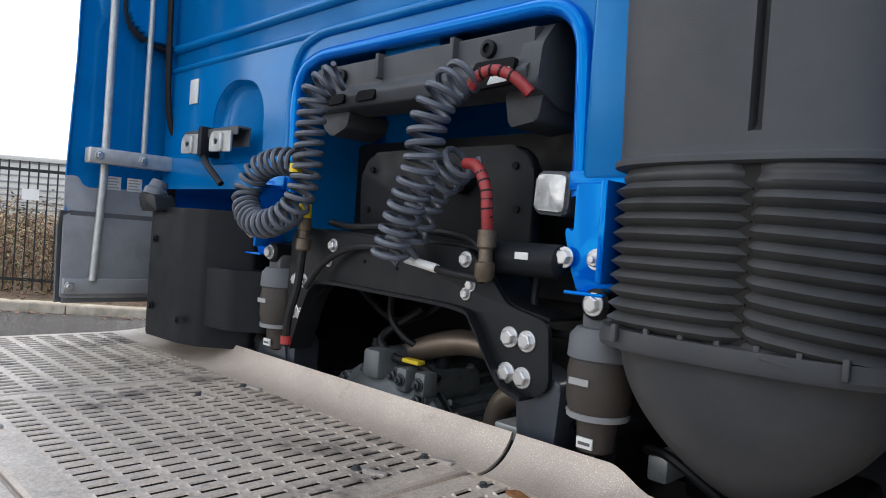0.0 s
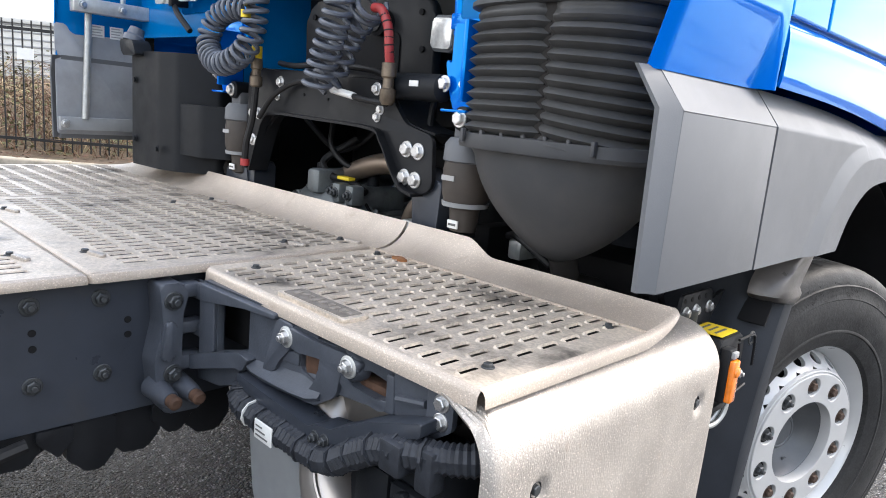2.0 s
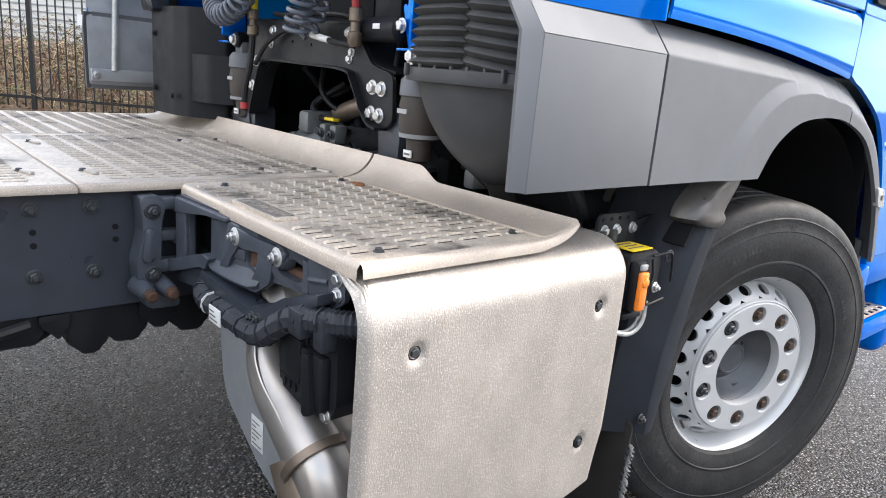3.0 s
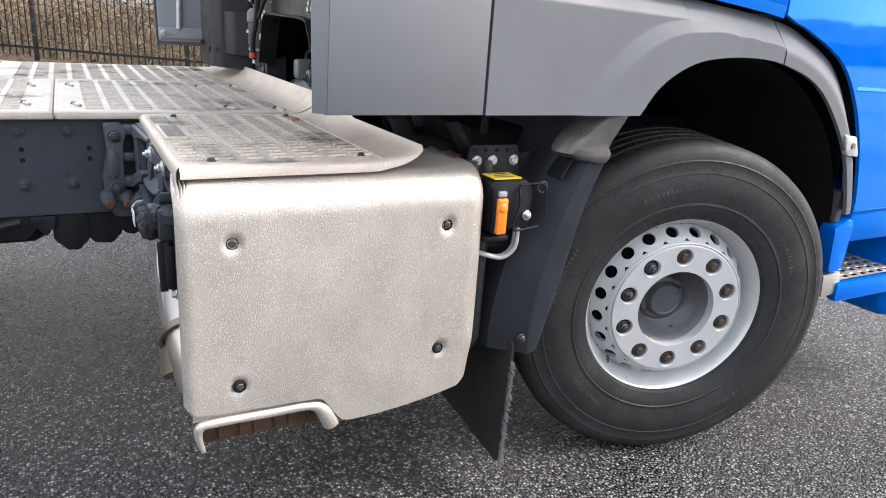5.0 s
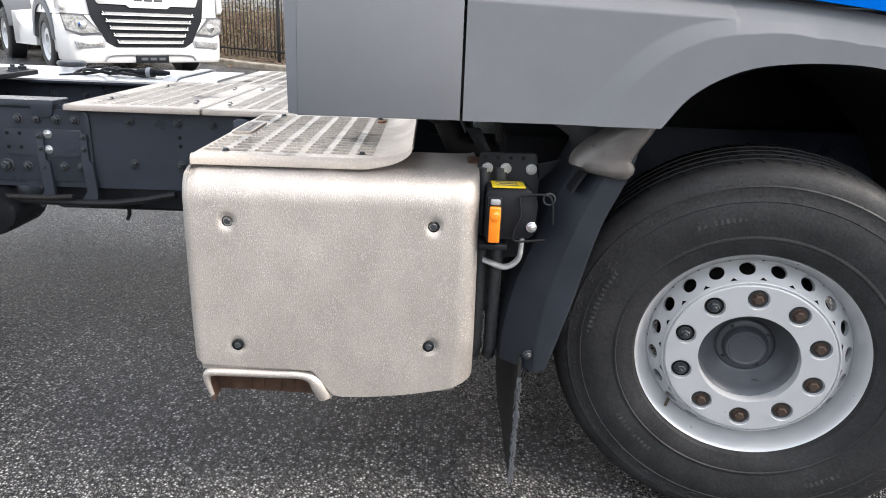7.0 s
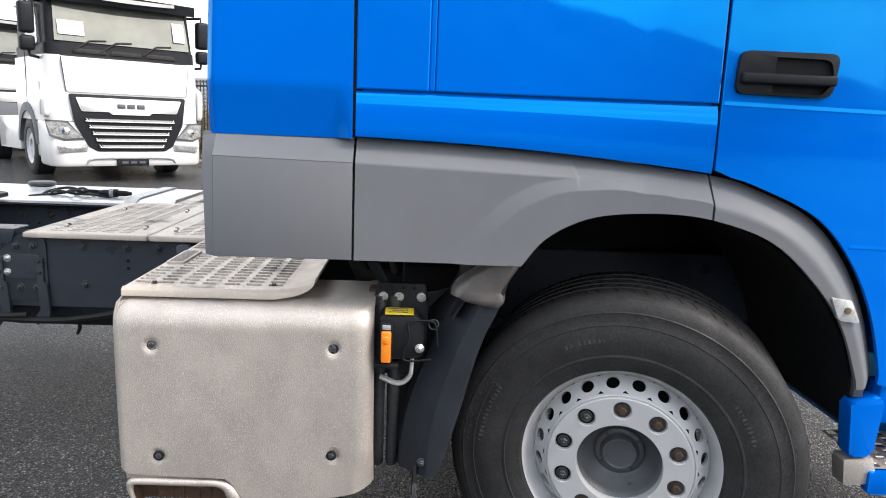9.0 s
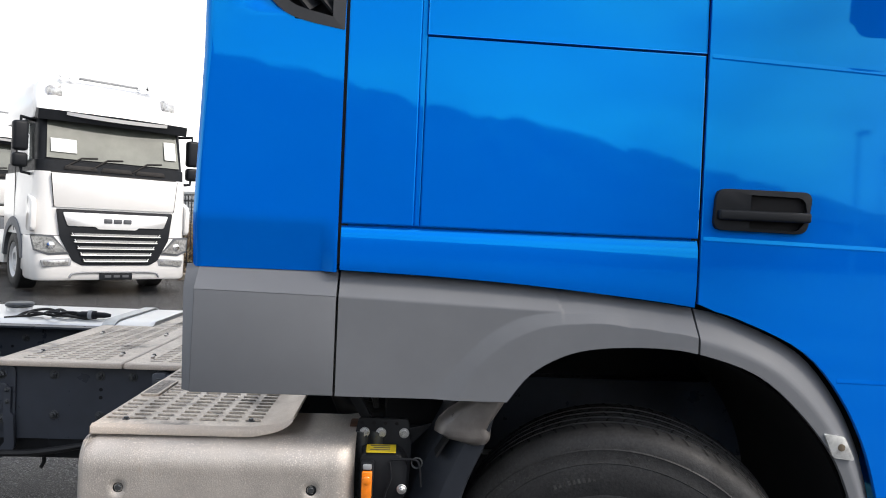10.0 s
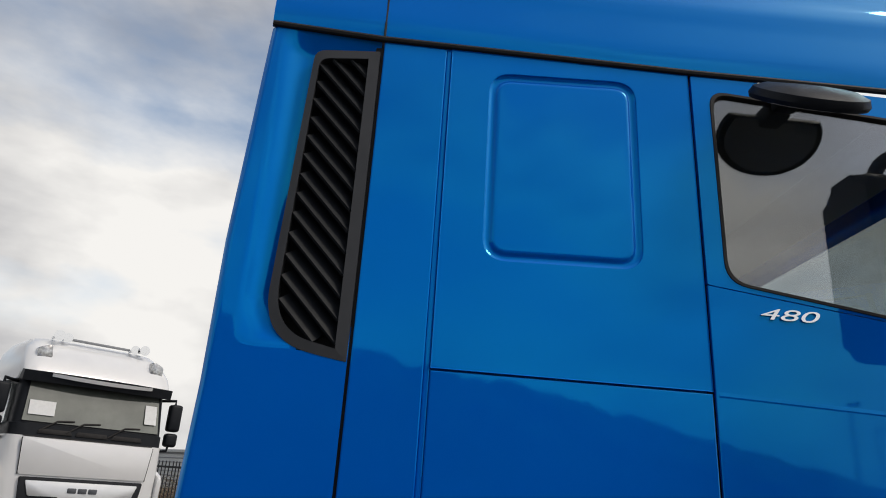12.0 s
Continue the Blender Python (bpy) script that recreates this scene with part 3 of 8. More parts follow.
def chassis():
    for s in (1, -1):
        pts = [(s * RAIL_X, RAIL_B), (s * RAIL_X, RAIL_T), (s * (RAIL_X - 0.075), RAIL_T), (s * (RAIL_X - 0.075), RAIL_T - 0.009),
               (s * (RAIL_X - 0.009), RAIL_T - 0.009), (s * (RAIL_X - 0.009), RAIL_B + 0.009), (s * (RAIL_X - 0.075), RAIL_B + 0.009), (s * (RAIL_X - 0.075), RAIL_B)]
        rail = part("chassis_rail", prism(pts, "y", -5.2, 1.1, 0.002), CHASSIS, truck, "dark blue-grey painted steel chassis rail")
        way = "+x" if s > 0 else "-x"
        for y, z in ((-1.603, 0.892), (-1.491, 0.892), (-1.602, 0.752), (-1.49, 0.752), (-1.759, 0.893), (-1.756, 0.753)):
            bolt(rail, (s * RAIL_X, y, z), way, 0.0105, "dark")
        # each hole is a dark disc on the web, its shade put in as colour
        for y, z in ((-1.60, 0.845), (-1.60, 0.817), (-1.445, 0.845), (-1.445, 0.817)):
            part("hole", lathe([(-0.004, 0.0065), (0.0012, 0.0065)], 12, "x", Matrix.Translation((s * RAIL_X, y, z))), DARK, rail)
        if s < 0:
            for y in (-1.72, -1.86, -1.98, -2.05, -2.12, -2.30, -2.44):
                bolt(rail, (-RAIL_X + 0.009, y, 0.872), "+x", 0.0115, "dark")
            # dark discs on the inner web for the shade in its holes
            for y in (-1.80, -2.08, -2.36):
                part("hole", lathe([(0.0, 0.0065), (0.0012, 0.0065)], 12, "x", Matrix.Translation((-RAIL_X + 0.009, y, 0.83))), DARK, rail)
        # reinforcement plate further back
        out = s * (RAIL_X + 0.009)
        plate = part("reinforcement_plate", prism(rounded([(-3.4, 0.69), (-1.885, 0.69), (-1.885, 0.925), (-3.4, 0.925)], [0, 0.01, 0.03, 0]), "x", s * (RAIL_X + 0.001), out, 0.002), CHASSIS, truck)
        inner = part("raised_frame", prism(rounded([(-2.16, 0.772), (-1.92, 0.772), (-1.905, 0.862), (-2.16, 0.862)], 0.02), "x", out, out + s * 0.004, 0.0015), CHASSIS, plate)
        for y in (-1.93, -1.99, -2.05, -2.11):
            bolt(plate, (out, y, 0.892), way, 0.0105, "dark")
        for y in (-1.925, -1.982, -2.042, -2.10, -2.165):
            bolt(plate, (out, y, 0.738), way, 0.0105 if y > -2.15 else 0.015, "dark")
        for y, z in ((-2.02, 0.845), (-2.023, 0.795)):
            bolt(plate, (out + s * 0.004, y, z), way, 0.009, "stud")
        # dark discs give the shade of holes in the raised frame
        for y, z in ((-2.15, 0.845), (-2.11, 0.845), (-2.15, 0.80), (-2.11, 0.80)):
            part("hole", lathe([(0.0, 0.006), (0.0052, 0.006)], 12, "x", Matrix.Translation((out, y, z)) if s > 0 else Matrix.Translation((out - 0.0052, y, z))), DARK, plate)
        for y, z in ((-2.267, 0.855), (-2.282, 0.727)):
            boss = part("pin_boss", lathe([(0, 0.042), (0.03, 0.038), (0.045, 0.028), (0.045, 0.001)], 20, "x", Matrix.Translation((out if s > 0 else out - 0.045, y, z))), STEEL_BLK, plate)
            bolt(boss, (out + s * 0.045, y, z), way, 0.019, "stud")
        if s > 0:
            part("rail_top_plate", prism(rounded([(-5.0, 0.934), (-2.06, 0.934), (-2.06, 0.9), (-2.0, 0.9), (-1.985, 0.953), (-5.0, 0.953)], 0.006), "x", RAIL_X - 0.08, RAIL_X + 0.017, 0.002), CHASSIS, truck)
            for y in (-1.905, -2.045):
                hang = part("pipe_bracket", prism(rounded([(y - 0.012, 0.85), (y + 0.012, 0.85), (y + 0.012, 0.76), (y + 0.022, 0.755), (y + 0.028, 0.64), (y - 0.02, 0.60), (y - 0.035, 0.62), (y - 0.005, 0.66), (y - 0.012, 0.755)], 0.003), "x", out, out + 0.014, 0.002), CHASSIS, plate)
                bolt(hang, (out + 0.014, y, 0.84), way, 0.006, "dark")
                bolt(hang, (out + 0.014, y, 0.80), way, 0.006, "dark")
            part("brake_pipe", tube(smooth_path([(0.455, -1.62, 0.66), (0.455, -1.75, 0.635), (0.455, -1.9, 0.622), (0.455, -2.3, 0.63), (0.45, -2.8, 0.63)]), 0.012, 8), HOSE_BLK, truck)
            part("brake_pipe", tube(smooth_path([(0.47, -1.95, 0.645), (0.47, -2.1, 0.64), (0.47, -2.6, 0.645)]), 0.009, 8), RUBBER, truck)
    for y in (-0.35, -1.98, -3.0):
        part("crossmember", rbox(-RAIL_X + 0.01, RAIL_X - 0.01, y - 0.05, y + 0.05, 0.70, 0.90, 0.01), CHASSIS, truck)
    for y0, y1, zb, x0, x1 in ((-1.78, -1.585, 0.605, 0.26, 0.42), (-1.60, -1.54, 0.615, 0.28, 0.435), (-1.55, -1.465, 0.566, 0.29, 0.425), (-1.48, -1.38, 0.578, 0.27, 0.418), (-1.40, -1.32, 0.602, 0.28, 0.43), (-1.335, -1.235, 0.578, 0.26, 0.42)):
        part("valve_block", prism(rounded([(y0, 0.666), (y0, zb + 0.03), (y0 + 0.02, zb + 0.012), (y0 + 0.03, zb), (y1 - 0.025, zb - 0.004), (y1 - 0.012, zb + 0.014), (y1, zb + 0.022), (y1, 0.666)], 0.006), "x", x0, x1, 0.008), STEEL_BLK, truck, "grimy black brake valve under the rail")
    # air tank and driveline between and under the rails
    part("air_tank", lathe([(-2.1, 0.02), (-2.09, 0.06), (-2.05, 0.080), (-1.60, 0.080), (-1.56, 0.06), (-1.55, 0.02)], 28, "y", Matrix.Translation((0.33, 0, 0.652))), STEEL_BLK, truck, "black painted air tank")
    part("drain_valve", tube([(0.34, -1.83, 0.58), (0.34, -1.83, 0.555), (0.345, -1.838, 0.535)], 0.007, 8), STEEL_BLK, truck)
    part("propeller_shaft", lathe([(-3.4, 0.055), (-1.1, 0.055), (-1.08, 0.09), (-0.98, 0.09), (-0.95, 0.05), (-0.7, 0.05)], 24, "y", Matrix.Translation((0, 0, 0.70))), STEEL_BLK, truck)


chassis()


def gearbox():
    g = part("gearbox", lathe([(-0.95, 0.06), (-0.93, 0.13), (-0.80, 0.15), (-0.74, 0.20), (-0.70, 0.235), (-0.66, 0.235), (-0.64, 0.21), (-0.2, 0.25), (0.2, 0.30), (0.9, 0.3)], 40, "y", Matrix.Translation((0.0, 0.0, 0.80))), GEAR, truck, "grimy dark gearbox housing")
    for k in range(14):
        a = 2 * math.pi * k / 14
        c, sn = 0.218 * math.cos(a), 0.218 * math.sin(a)
        part("bolt_pad", lathe([(0.0, 0.021), (0.030, 0.019), (0.034, 0.015), (0.034, 0.002)], 14, "y", pose(c, -0.690, 0.80 + sn, 180, 0, 0)), GEAR, g)
        bolt(g, (c, -0.724, 0.80 + sn), "-y", 0.0115, "dark")
    part("flange_joint", lathe([(-0.682, 0.236), (-0.680, 0.241), (-0.674, 0.241), (-0.672, 0.236)], 48, "y", Matrix.Translation((0.0, 0.0, 0.80)), cap=False), DARK, g)
    for px in (0.075, 0.135):
        part("housing_lug", rbox(px, px + 0.035, -0.745, -0.70, 0.985, 1.04, 0.008, 2), GEAR, g)
        bolt(g, (px + 0.017, -0.745, 1.012), "-y", 0.010, "dark")
    part("housing_rib", rbox(-0.03, 0.03, -0.76, -0.62, 1.0, 1.07, 0.012), GEAR, g)
    part("housing_cover", rbox(-0.12, 0.10, -0.62, -0.35, 0.98, 1.05, 0.03, 3), GEAR, g)
    for k in range(22):
        a = math.pi * (k + 0.5) / 22
        c, sn = math.cos(a), math.sin(a)
        part("casting_rib", tube([(0.235 * c, -0.655, 0.80 + 0.235 * sn), (0.216 * c, -0.62, 0.80 + 0.216 * sn), (0.24 * c, -0.38, 0.80 + 0.24 * sn)], 0.008, 6), GEAR, g)
    part("selector_unit", rbox(0.04, 0.15, -0.71, -0.52, 0.96, 1.03, 0.02, 3), GEAR, g)
    for x, y in ((0.065, -0.685), (0.125, -0.685), (0.065, -0.545), (0.125, -0.545)):
        bolt(g, (x, y, 1.03), "+z", 0.008, "steel")
    part("solenoid", lathe([(0, 0.022), (0.05, 0.022), (0.055, 0.015), (0.08, 0.012)], 16, "z", Matrix.Translation((-0.07, -0.68, 1.0))), BLACK, g)
    part("solenoid", lathe([(0, 0.018), (0.04, 0.018), (0.045, 0.012), (0.06, 0.01)], 16, "z", Matrix.Translation((0.095, -0.61, 1.028))), BLACK, g)
    # added dark sheet that blocks the view through, so the bay looks shaded
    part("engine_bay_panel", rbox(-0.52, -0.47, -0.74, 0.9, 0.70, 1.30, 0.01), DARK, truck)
    part("exhaust_pipe", tube(smooth_path([(-0.30, -0.64, 0.88), (-0.18, -0.64, 0.950), (-0.037, -0.64, 1.025), (0.036, -0.64, 1.062), (0.12, -0.64, 1.092), (0.187, -0.63, 1.105), (0.25, -0.60, 1.098), (0.30, -0.52, 1.07)]), 0.030, 16), PIPE, truck, "heat-stained exhaust pipe")
    part("pipe_clamp", tube([(-0.035, -0.64, 1.026), (-0.015, -0.64, 1.037)], 0.0335, 16), BOLT_DK, truck)
    part("exhaust_pipe", tube(smooth_path([(0.37, -0.60, 1.03), (0.34, -0.62, 1.020), (0.305, -0.62, 1.000), (0.284, -0.62, 0.970), (0.272, -0.62, 0.92), (0.268, -0.62, 0.82)]), 0.028, 16), PIPE, truck)
    part("wiring_loom", tube(smooth_path([(0.02, -0.62, 1.16), (-0.03, -0.70, 1.09), (0.03, -0.71, 1.05), (0.10, -0.70, 1.045), (0.16, -0.69, 1.02)]), 0.011, 8), HOSE_BLK, truck)
    part("yellow_clip", rbox(0.070, 0.125, -0.725, -0.70, 1.048, 1.058, 0.003), YELLOW, truck)
    part("engine_block", rbox(-0.38, 0.36, -0.35, 0.9, 0.75, 1.25, 0.05, 3), STEEL_BLK, truck)
    # shadowed underside of the cab and floor tunnel
    part("cab_floor", prism(rounded([(-1.12, 1.22), (1.12, 1.22), (1.12, 1.30), (0.42, 1.32), (0.40, 1.60), (-0.40, 1.60), (-0.42, 1.32), (-1.12, 1.30)], 0.02), "y", -0.52, 1.2), STEEL_BLK, truck)


gearbox()


def deck():
    z = 0.944
    d = part("deck_plate", slotted_plate(-0.42, 0.452, -1.512, -0.905, z, 0.0335, 0.062, 0.0092, 0.046, raise_by=0.0021, skip=lambda x, y: x > 0.42 or x < -0.39 or y < -1.47), ALU_DECK, truck, "dirty slotted aluminium deck plate")
    e = part("deck_plate", slotted_plate(-0.42, 0.452, -1.95, -1.528, z, 0.0335, 0.062, 0.0092, 0.046, raise_by=0.0021, skip=lambda x, y: x > 0.42 or x < -0.39 or y > -1.56 or y < -1.9), ALU_DECK, truck)
    c = part("deck_plate", slotted_plate(-1.20, -0.432, -1.72, -0.905, z, 0.0335, 0.062, 0.0092, 0.046, raise_by=0.0021, skip=lambda x, y: x < -1.17 or y < -1.68), ALU_DECK, truck)
    for pl, x0, x1, y0, y1 in ((d, -0.42, 0.452, -1.512, -0.905), (e, -0.42, 0.452, -1.95, -1.528), (c, -1.20, -0.432, -1.72, -0.905)):
        # folded, rounded rim under each plate's edge
        rim = bmesh.new()
        path = rounded([(x0, y0), (x1, y0), (x1, y1), (x0, y1)], [0.02, 0.02, 0.004, 0.004], 4)
        ring = lambda o, zz: [(px + (o if px > (x0 + x1) / 2 else -o), py + (o if py > (y0 + y1) / 2 else -o), zz) for px, py in path]
        loft([ring(-0.001, z + 0.0005), ring(0.006, z - 0.002), ring(0.009, z - 0.010), ring(0.008, z - 0.018), ring(0.004, z - 0.018)], rim, caps=False)
        part("folded_edge", rim, ALU_LIP, pl)
    for x, y in ((-0.21, -1.59), (0.27, -1.59), (-0.23, -1.48), (0.29, -1.47), (-0.24, -1.06), (-0.27, -0.93), (0.35, -1.07), (0.37, -0.93), (-0.2, -1.86), (0.27, -1.88)):
        bolt(d if y > -1.52 else e, (x, y, z), "+z", 0.006, "flat")
        pr = part("plate_latch", prism(rounded([(x + 0.018, y - 0.004), (x + 0.06, y + 0.008), (x + 0.058, y + 0.020), (x + 0.015, y + 0.008)], 0.004), "z", z, z + 0.006, 0.002), ALU, d if y > -1.52 else e)
    # added dark slab that stands in for the shade seen through the deck slots
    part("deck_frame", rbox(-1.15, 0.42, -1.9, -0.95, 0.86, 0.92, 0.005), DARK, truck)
    # upturned front lips
    def lip(x0, x1, height):
        def fn(u, v):
            x = x0 + (x1 - x0) * u
            h = height(x)
            a = v * 1.25
            y = -0.912 + 0.088 * math.sin(a) / math.sin(1.25)
            zz = z + h * (1 - math.cos(a)) / (1 - math.cos(1.25))
            return (x, y, zz)
        return sheet(fn, 60, 10, 0.005)
    def left_h(x):
        base = 0.058
        if x < -1.05:
            return max(0.004, 0.04 * (x + 1.21) / 0.16)
        if x < -0.72:
            return 0.042 - 0.010 * max(0.0, min(1.0, (x + 1.05) / 0.3))
        if x < -0.60:
            return 0.032 + (base - 0.032) * (x + 0.72) / 0.12
        return base
    def right_h(x):
        if x < 0.68:
            return 0.058
        t = min(1.0, (x - 0.68) / 0.08)
        return 0.058 - 0.032 * (t * t * (3 - 2 * t))
    part("deck_lip", lip(-1.205, 0.482, left_h), ALU_LIP, truck, "upturned aluminium front lip of the deck")
    part("deck_lip", lip(0.492, 1.165, right_h), ALU_LIP, truck)
    # side step plate over the cover
    s = part("step_plate", slotted_plate(0.47, 1.165, -1.31, -0.905, z - 0.004, 0.034, 0.058, 0.0080, 0.040, raise_by=0.0034,
             skip=lambda x, y: (0.66 < x < 0.92 and y < -1.23) or x > 1.14 or y < -1.295 or x < 0.495), ALU_DECK, truck, "slotted aluminium step plate with worn tag")
    # added black sheet: shade under the slots; the tan underlay above it is separate
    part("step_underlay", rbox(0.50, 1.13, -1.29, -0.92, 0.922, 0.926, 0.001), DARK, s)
    part("step_underlay", rbox(0.66, 1.06, -1.22, -0.98, 0.9265, 0.9305, 0.001), TAG_PRINT, s)
    def edge_prof(path, drop):
        bm = bmesh.new()
        prof = [(0, 0), (0.006, -0.002), (0.010, -0.008), (0.011, -drop), (0.007, -drop)]
        rings = []
        for i, (px, py) in enumerate(path):
            a, b = Vector(path[max(i - 1, 0)]), Vector(path[min(i + 1, len(path) - 1)])
            t = (b - a).normalized()
            n = Vector((t.y, -t.x))
            rings.append([(px + n.x * o, py + n.y * o, z - 0.004 + h) for o, h in prof])
        vs = [[bm.verts.new(p) for p in r] for r in rings]
        for a, b in zip(vs, vs[1:]):
            for k in range(len(prof) - 1):
                bm.faces.new((a[k], a[k + 1], b[k + 1], b[k]))
        return bm
    part("folded_edge", edge_prof([(0.47, -0.93), (0.47, -1.30), (0.478, -1.31), (1.166, -1.31)], 0.026), ALU_LIP, s)
    # the outer edge follows the plate and then climbs the end of the lip
    run = [(-1.315, z - 0.004, 0.022), (-1.1, z - 0.004, 0.022), (-0.95, z - 0.004, 0.022), (-0.92, z - 0.003, 0.022)]
    for k in range(1, 11):
        a = 1.25 * k / 10
        run.append((-0.912 + 0.088 * math.sin(a) / math.sin(1.25), z + 0.026 * (1 - math.cos(a)) / (1 - math.cos(1.25)), 0.022 - 0.0012 * k))
    side = bmesh.new()
    rows = [[side.verts.new((1.163 + o, y, zz + (h if h > -0.01 else -d))) for o, h in ((0, 0.001), (0.007, -0.002), (0.011, -0.008), (0.0125, -0.02), (0.008, -0.02))] for y, zz, d in run]
    for a, b in zip(rows, rows[1:]):
        for k in range(4):
            side.faces.new((a[k], a[k + 1], b[k + 1], b[k]))
    part("folded_edge", side, ALU_LIP, s)
    tag = part("tag_plate", prism(rounded([(0.695, -1.305), (0.88, -1.305), (0.88, -1.252), (0.695, -1.252)], 0.01), "z", z - 0.004, z + 0.0025, 0.0015), ALU_DECK, s, "stamped metal tag plate, print worn away")
    part("tag_field", prism(rounded([(0.705, -1.298), (0.87, -1.298), (0.87, -1.259), (0.705, -1.259)], 0.006), "z", z + 0.0015, z + 0.0032), TAG, tag)
    for i in range(9):
        x = 0.718 + i * 0.017
        part("worn_print_bar", box(bmesh.new(), x, x + 0.011, -1.288 + 0.004 * (i % 3), -1.272 + 0.003 * (i % 2), z + 0.0030, z + 0.0044), TAG_PRINT, tag)
    for x, y in ((0.52, -1.24), (0.52, -0.94), (1.12, -1.25), (1.11, -0.94)):
        bolt(s, (x, y, z - 0.004), "+z", 0.006, "flat")
    tagged(part("dead_leaf", prism(rounded([(0.56, -0.935), (0.60, -0.945), (0.61, -0.93), (0.575, -0.915)], 0.006), "z", z - 0.004, z + 0.001, 0.001), DEAD_LEAF), "small curled brown leaf lying on the step plate", "leaf")


deck()


def side_cover():
    y0, y1 = -1.332, -0.668
    bolts = ((-1.232, 0.797), (-0.770, 0.799), (-0.773, 0.500), (-1.226, 0.491))

    def bottom(y):
        if y < -1.30:
            return 0.436 + 0.02 * ((-1.30 - y) / 0.03) ** 2
        if y < -1.06:
            return 0.436 - 0.010 * (y + 1.30) / 0.24
        if y < -0.99:
            t = (y + 1.06) / 0.07
            return 0.426 - 0.072 * t * t * (3 - 2 * t)
        t = (y + 0.99) / 0.31
        return 0.354 + 0.043 * t * t

    def fn(u, v):
        y = y0 + (y1 - y0) * u
        lean = 0.0
        top_w, r = 0.20, 0.075
        x_out, zt = 1.21, 0.918
        # the rear end of the rolled top is cut back
        k = min(1.0, max(0.0, (y - y0) / 0.05))
        k = k * k * (3 - 2 * k)
        a_first = 0.72 * (1 - k)
        top_w *= k
        side = zt - r - bottom(y)
        arc = (math.pi / 2 - a_first) * r
        L_all = top_w + arc + side
        s = v * L_all
        if s < top_w:
            x, z = x_out - r - top_w + s, zt
        elif s < top_w + arc:
            a = a_first + (s - top_w) / r
            x, z = x_out - r + r * math.sin(a), zt - r + r * math.cos(a)
        else:
            z = zt - r - (s - top_w - arc)
            x = x_out - 0.012 * ((zt - r - z) / 0.45) ** 2
        # rounded front and rear edges
        for d, rr in ((y - y0, 0.022), (y1 - y, 0.05)):
            if d < rr:
                x -= rr * (1 - math.sqrt(max(0.0, 1 - (1 - d / rr) ** 2))) * 0.8
        # lower rear corner taken back
        if y > -0.72 and z < 0.5:
            x -= 0.02 * ((y + 0.72) / 0.05) * (0.5 - z) / 0.1
        for by, bz in bolts:
            q = math.hypot(y - by, z - bz)
            if q < 0.024 and s > top_w + arc:
                x -= 0.008 * (0.5 + 0.5 * math.cos(math.pi * min(1.0, max(0.0, (q - 0.009) / 0.013))))
        # shallow waviness of a thin pressed sheet
        x += 0.0012 * math.sin(9 * y + 3) * math.sin(7 * z)
        return (x, y + 0.012 * (0.918 - z) * (1 if y > -1.0 else -0.2), z)

    c = part("side_cover", sheet(fn, 110, 84, 0.004), ALU, truck, "pitted bare aluminium cover panel over the exhaust")
    for by, bz in bolts:
        bolt(c, (1.200, by, bz), "+x", 0.0072, "flat")
        part("bolt_grommet", lathe([(0.0, 0.0135), (0.004, 0.0135), (0.005, 0.011), (0.001, 0.009)], 20, "x", Matrix.Translation((1.200, by, bz))), BLACK, c)
    # outlet below the cover: a rolled lip round a shallow rusty duct
    path = smooth_path([(1.186, -1.300, 0.345), (1.190, -1.309, 0.385), (1.192, -1.304, 0.408), (1.192, -1.275, 0.412), (1.192, -1.15, 0.410), (1.192, -1.085, 0.409), (1.190, -1.052, 0.398), (1.187, -1.036, 0.372), (1.182, -1.024, 0.347)], 5)
    lipr = [0.005 + 0.0055 * min(1.0, k / 9) + 0.008 * min(1.0, max(0.0, (k - 26) / 7)) for k in range(len(path))]
    f = part("outlet_frame", tube(path, lipr, 12), ALU, truck, "aluminium outlet frame with rusty inside")
    part("outlet_flange", sheet(lambda u, v: (1.194 - 0.006 * math.sin(v * 1.57), -1.318 + 0.272 * u, 0.440 - 0.022 * v), 30, 6, 0.003), ALU, f)
    part("outlet_cheek", prism(rounded([(-1.052, 0.420), (-1.010, 0.362), (-1.004, 0.346), (-1.026, 0.338), (-1.046, 0.350), (-1.066, 0.400)], 0.006), "x", 1.11, 1.188, 0.008, 3), ALU, f)
    part("outlet_duct", prism([(-1.308, 0.415), (-1.045, 0.415), (-1.032, 0.325), (-1.298, 0.335)], "x", 1.128, 1.136, 0.002), RUST, f)
    part("outlet_cheek", prism([(-1.310, 0.405), (-1.304, 0.405), (-1.297, 0.326), (-1.302, 0.334)], "x", 1.10, 1.188, 0.001), RUST, f)
    for i in range(6):
        y = -1.262 + i * 0.038 + 0.006 * (i % 2)
        part("outlet_fin", rbox(1.136, 1.146, y, y + 0.003, 0.338, 0.408, 0.0008), RUST, f)


side_cover()


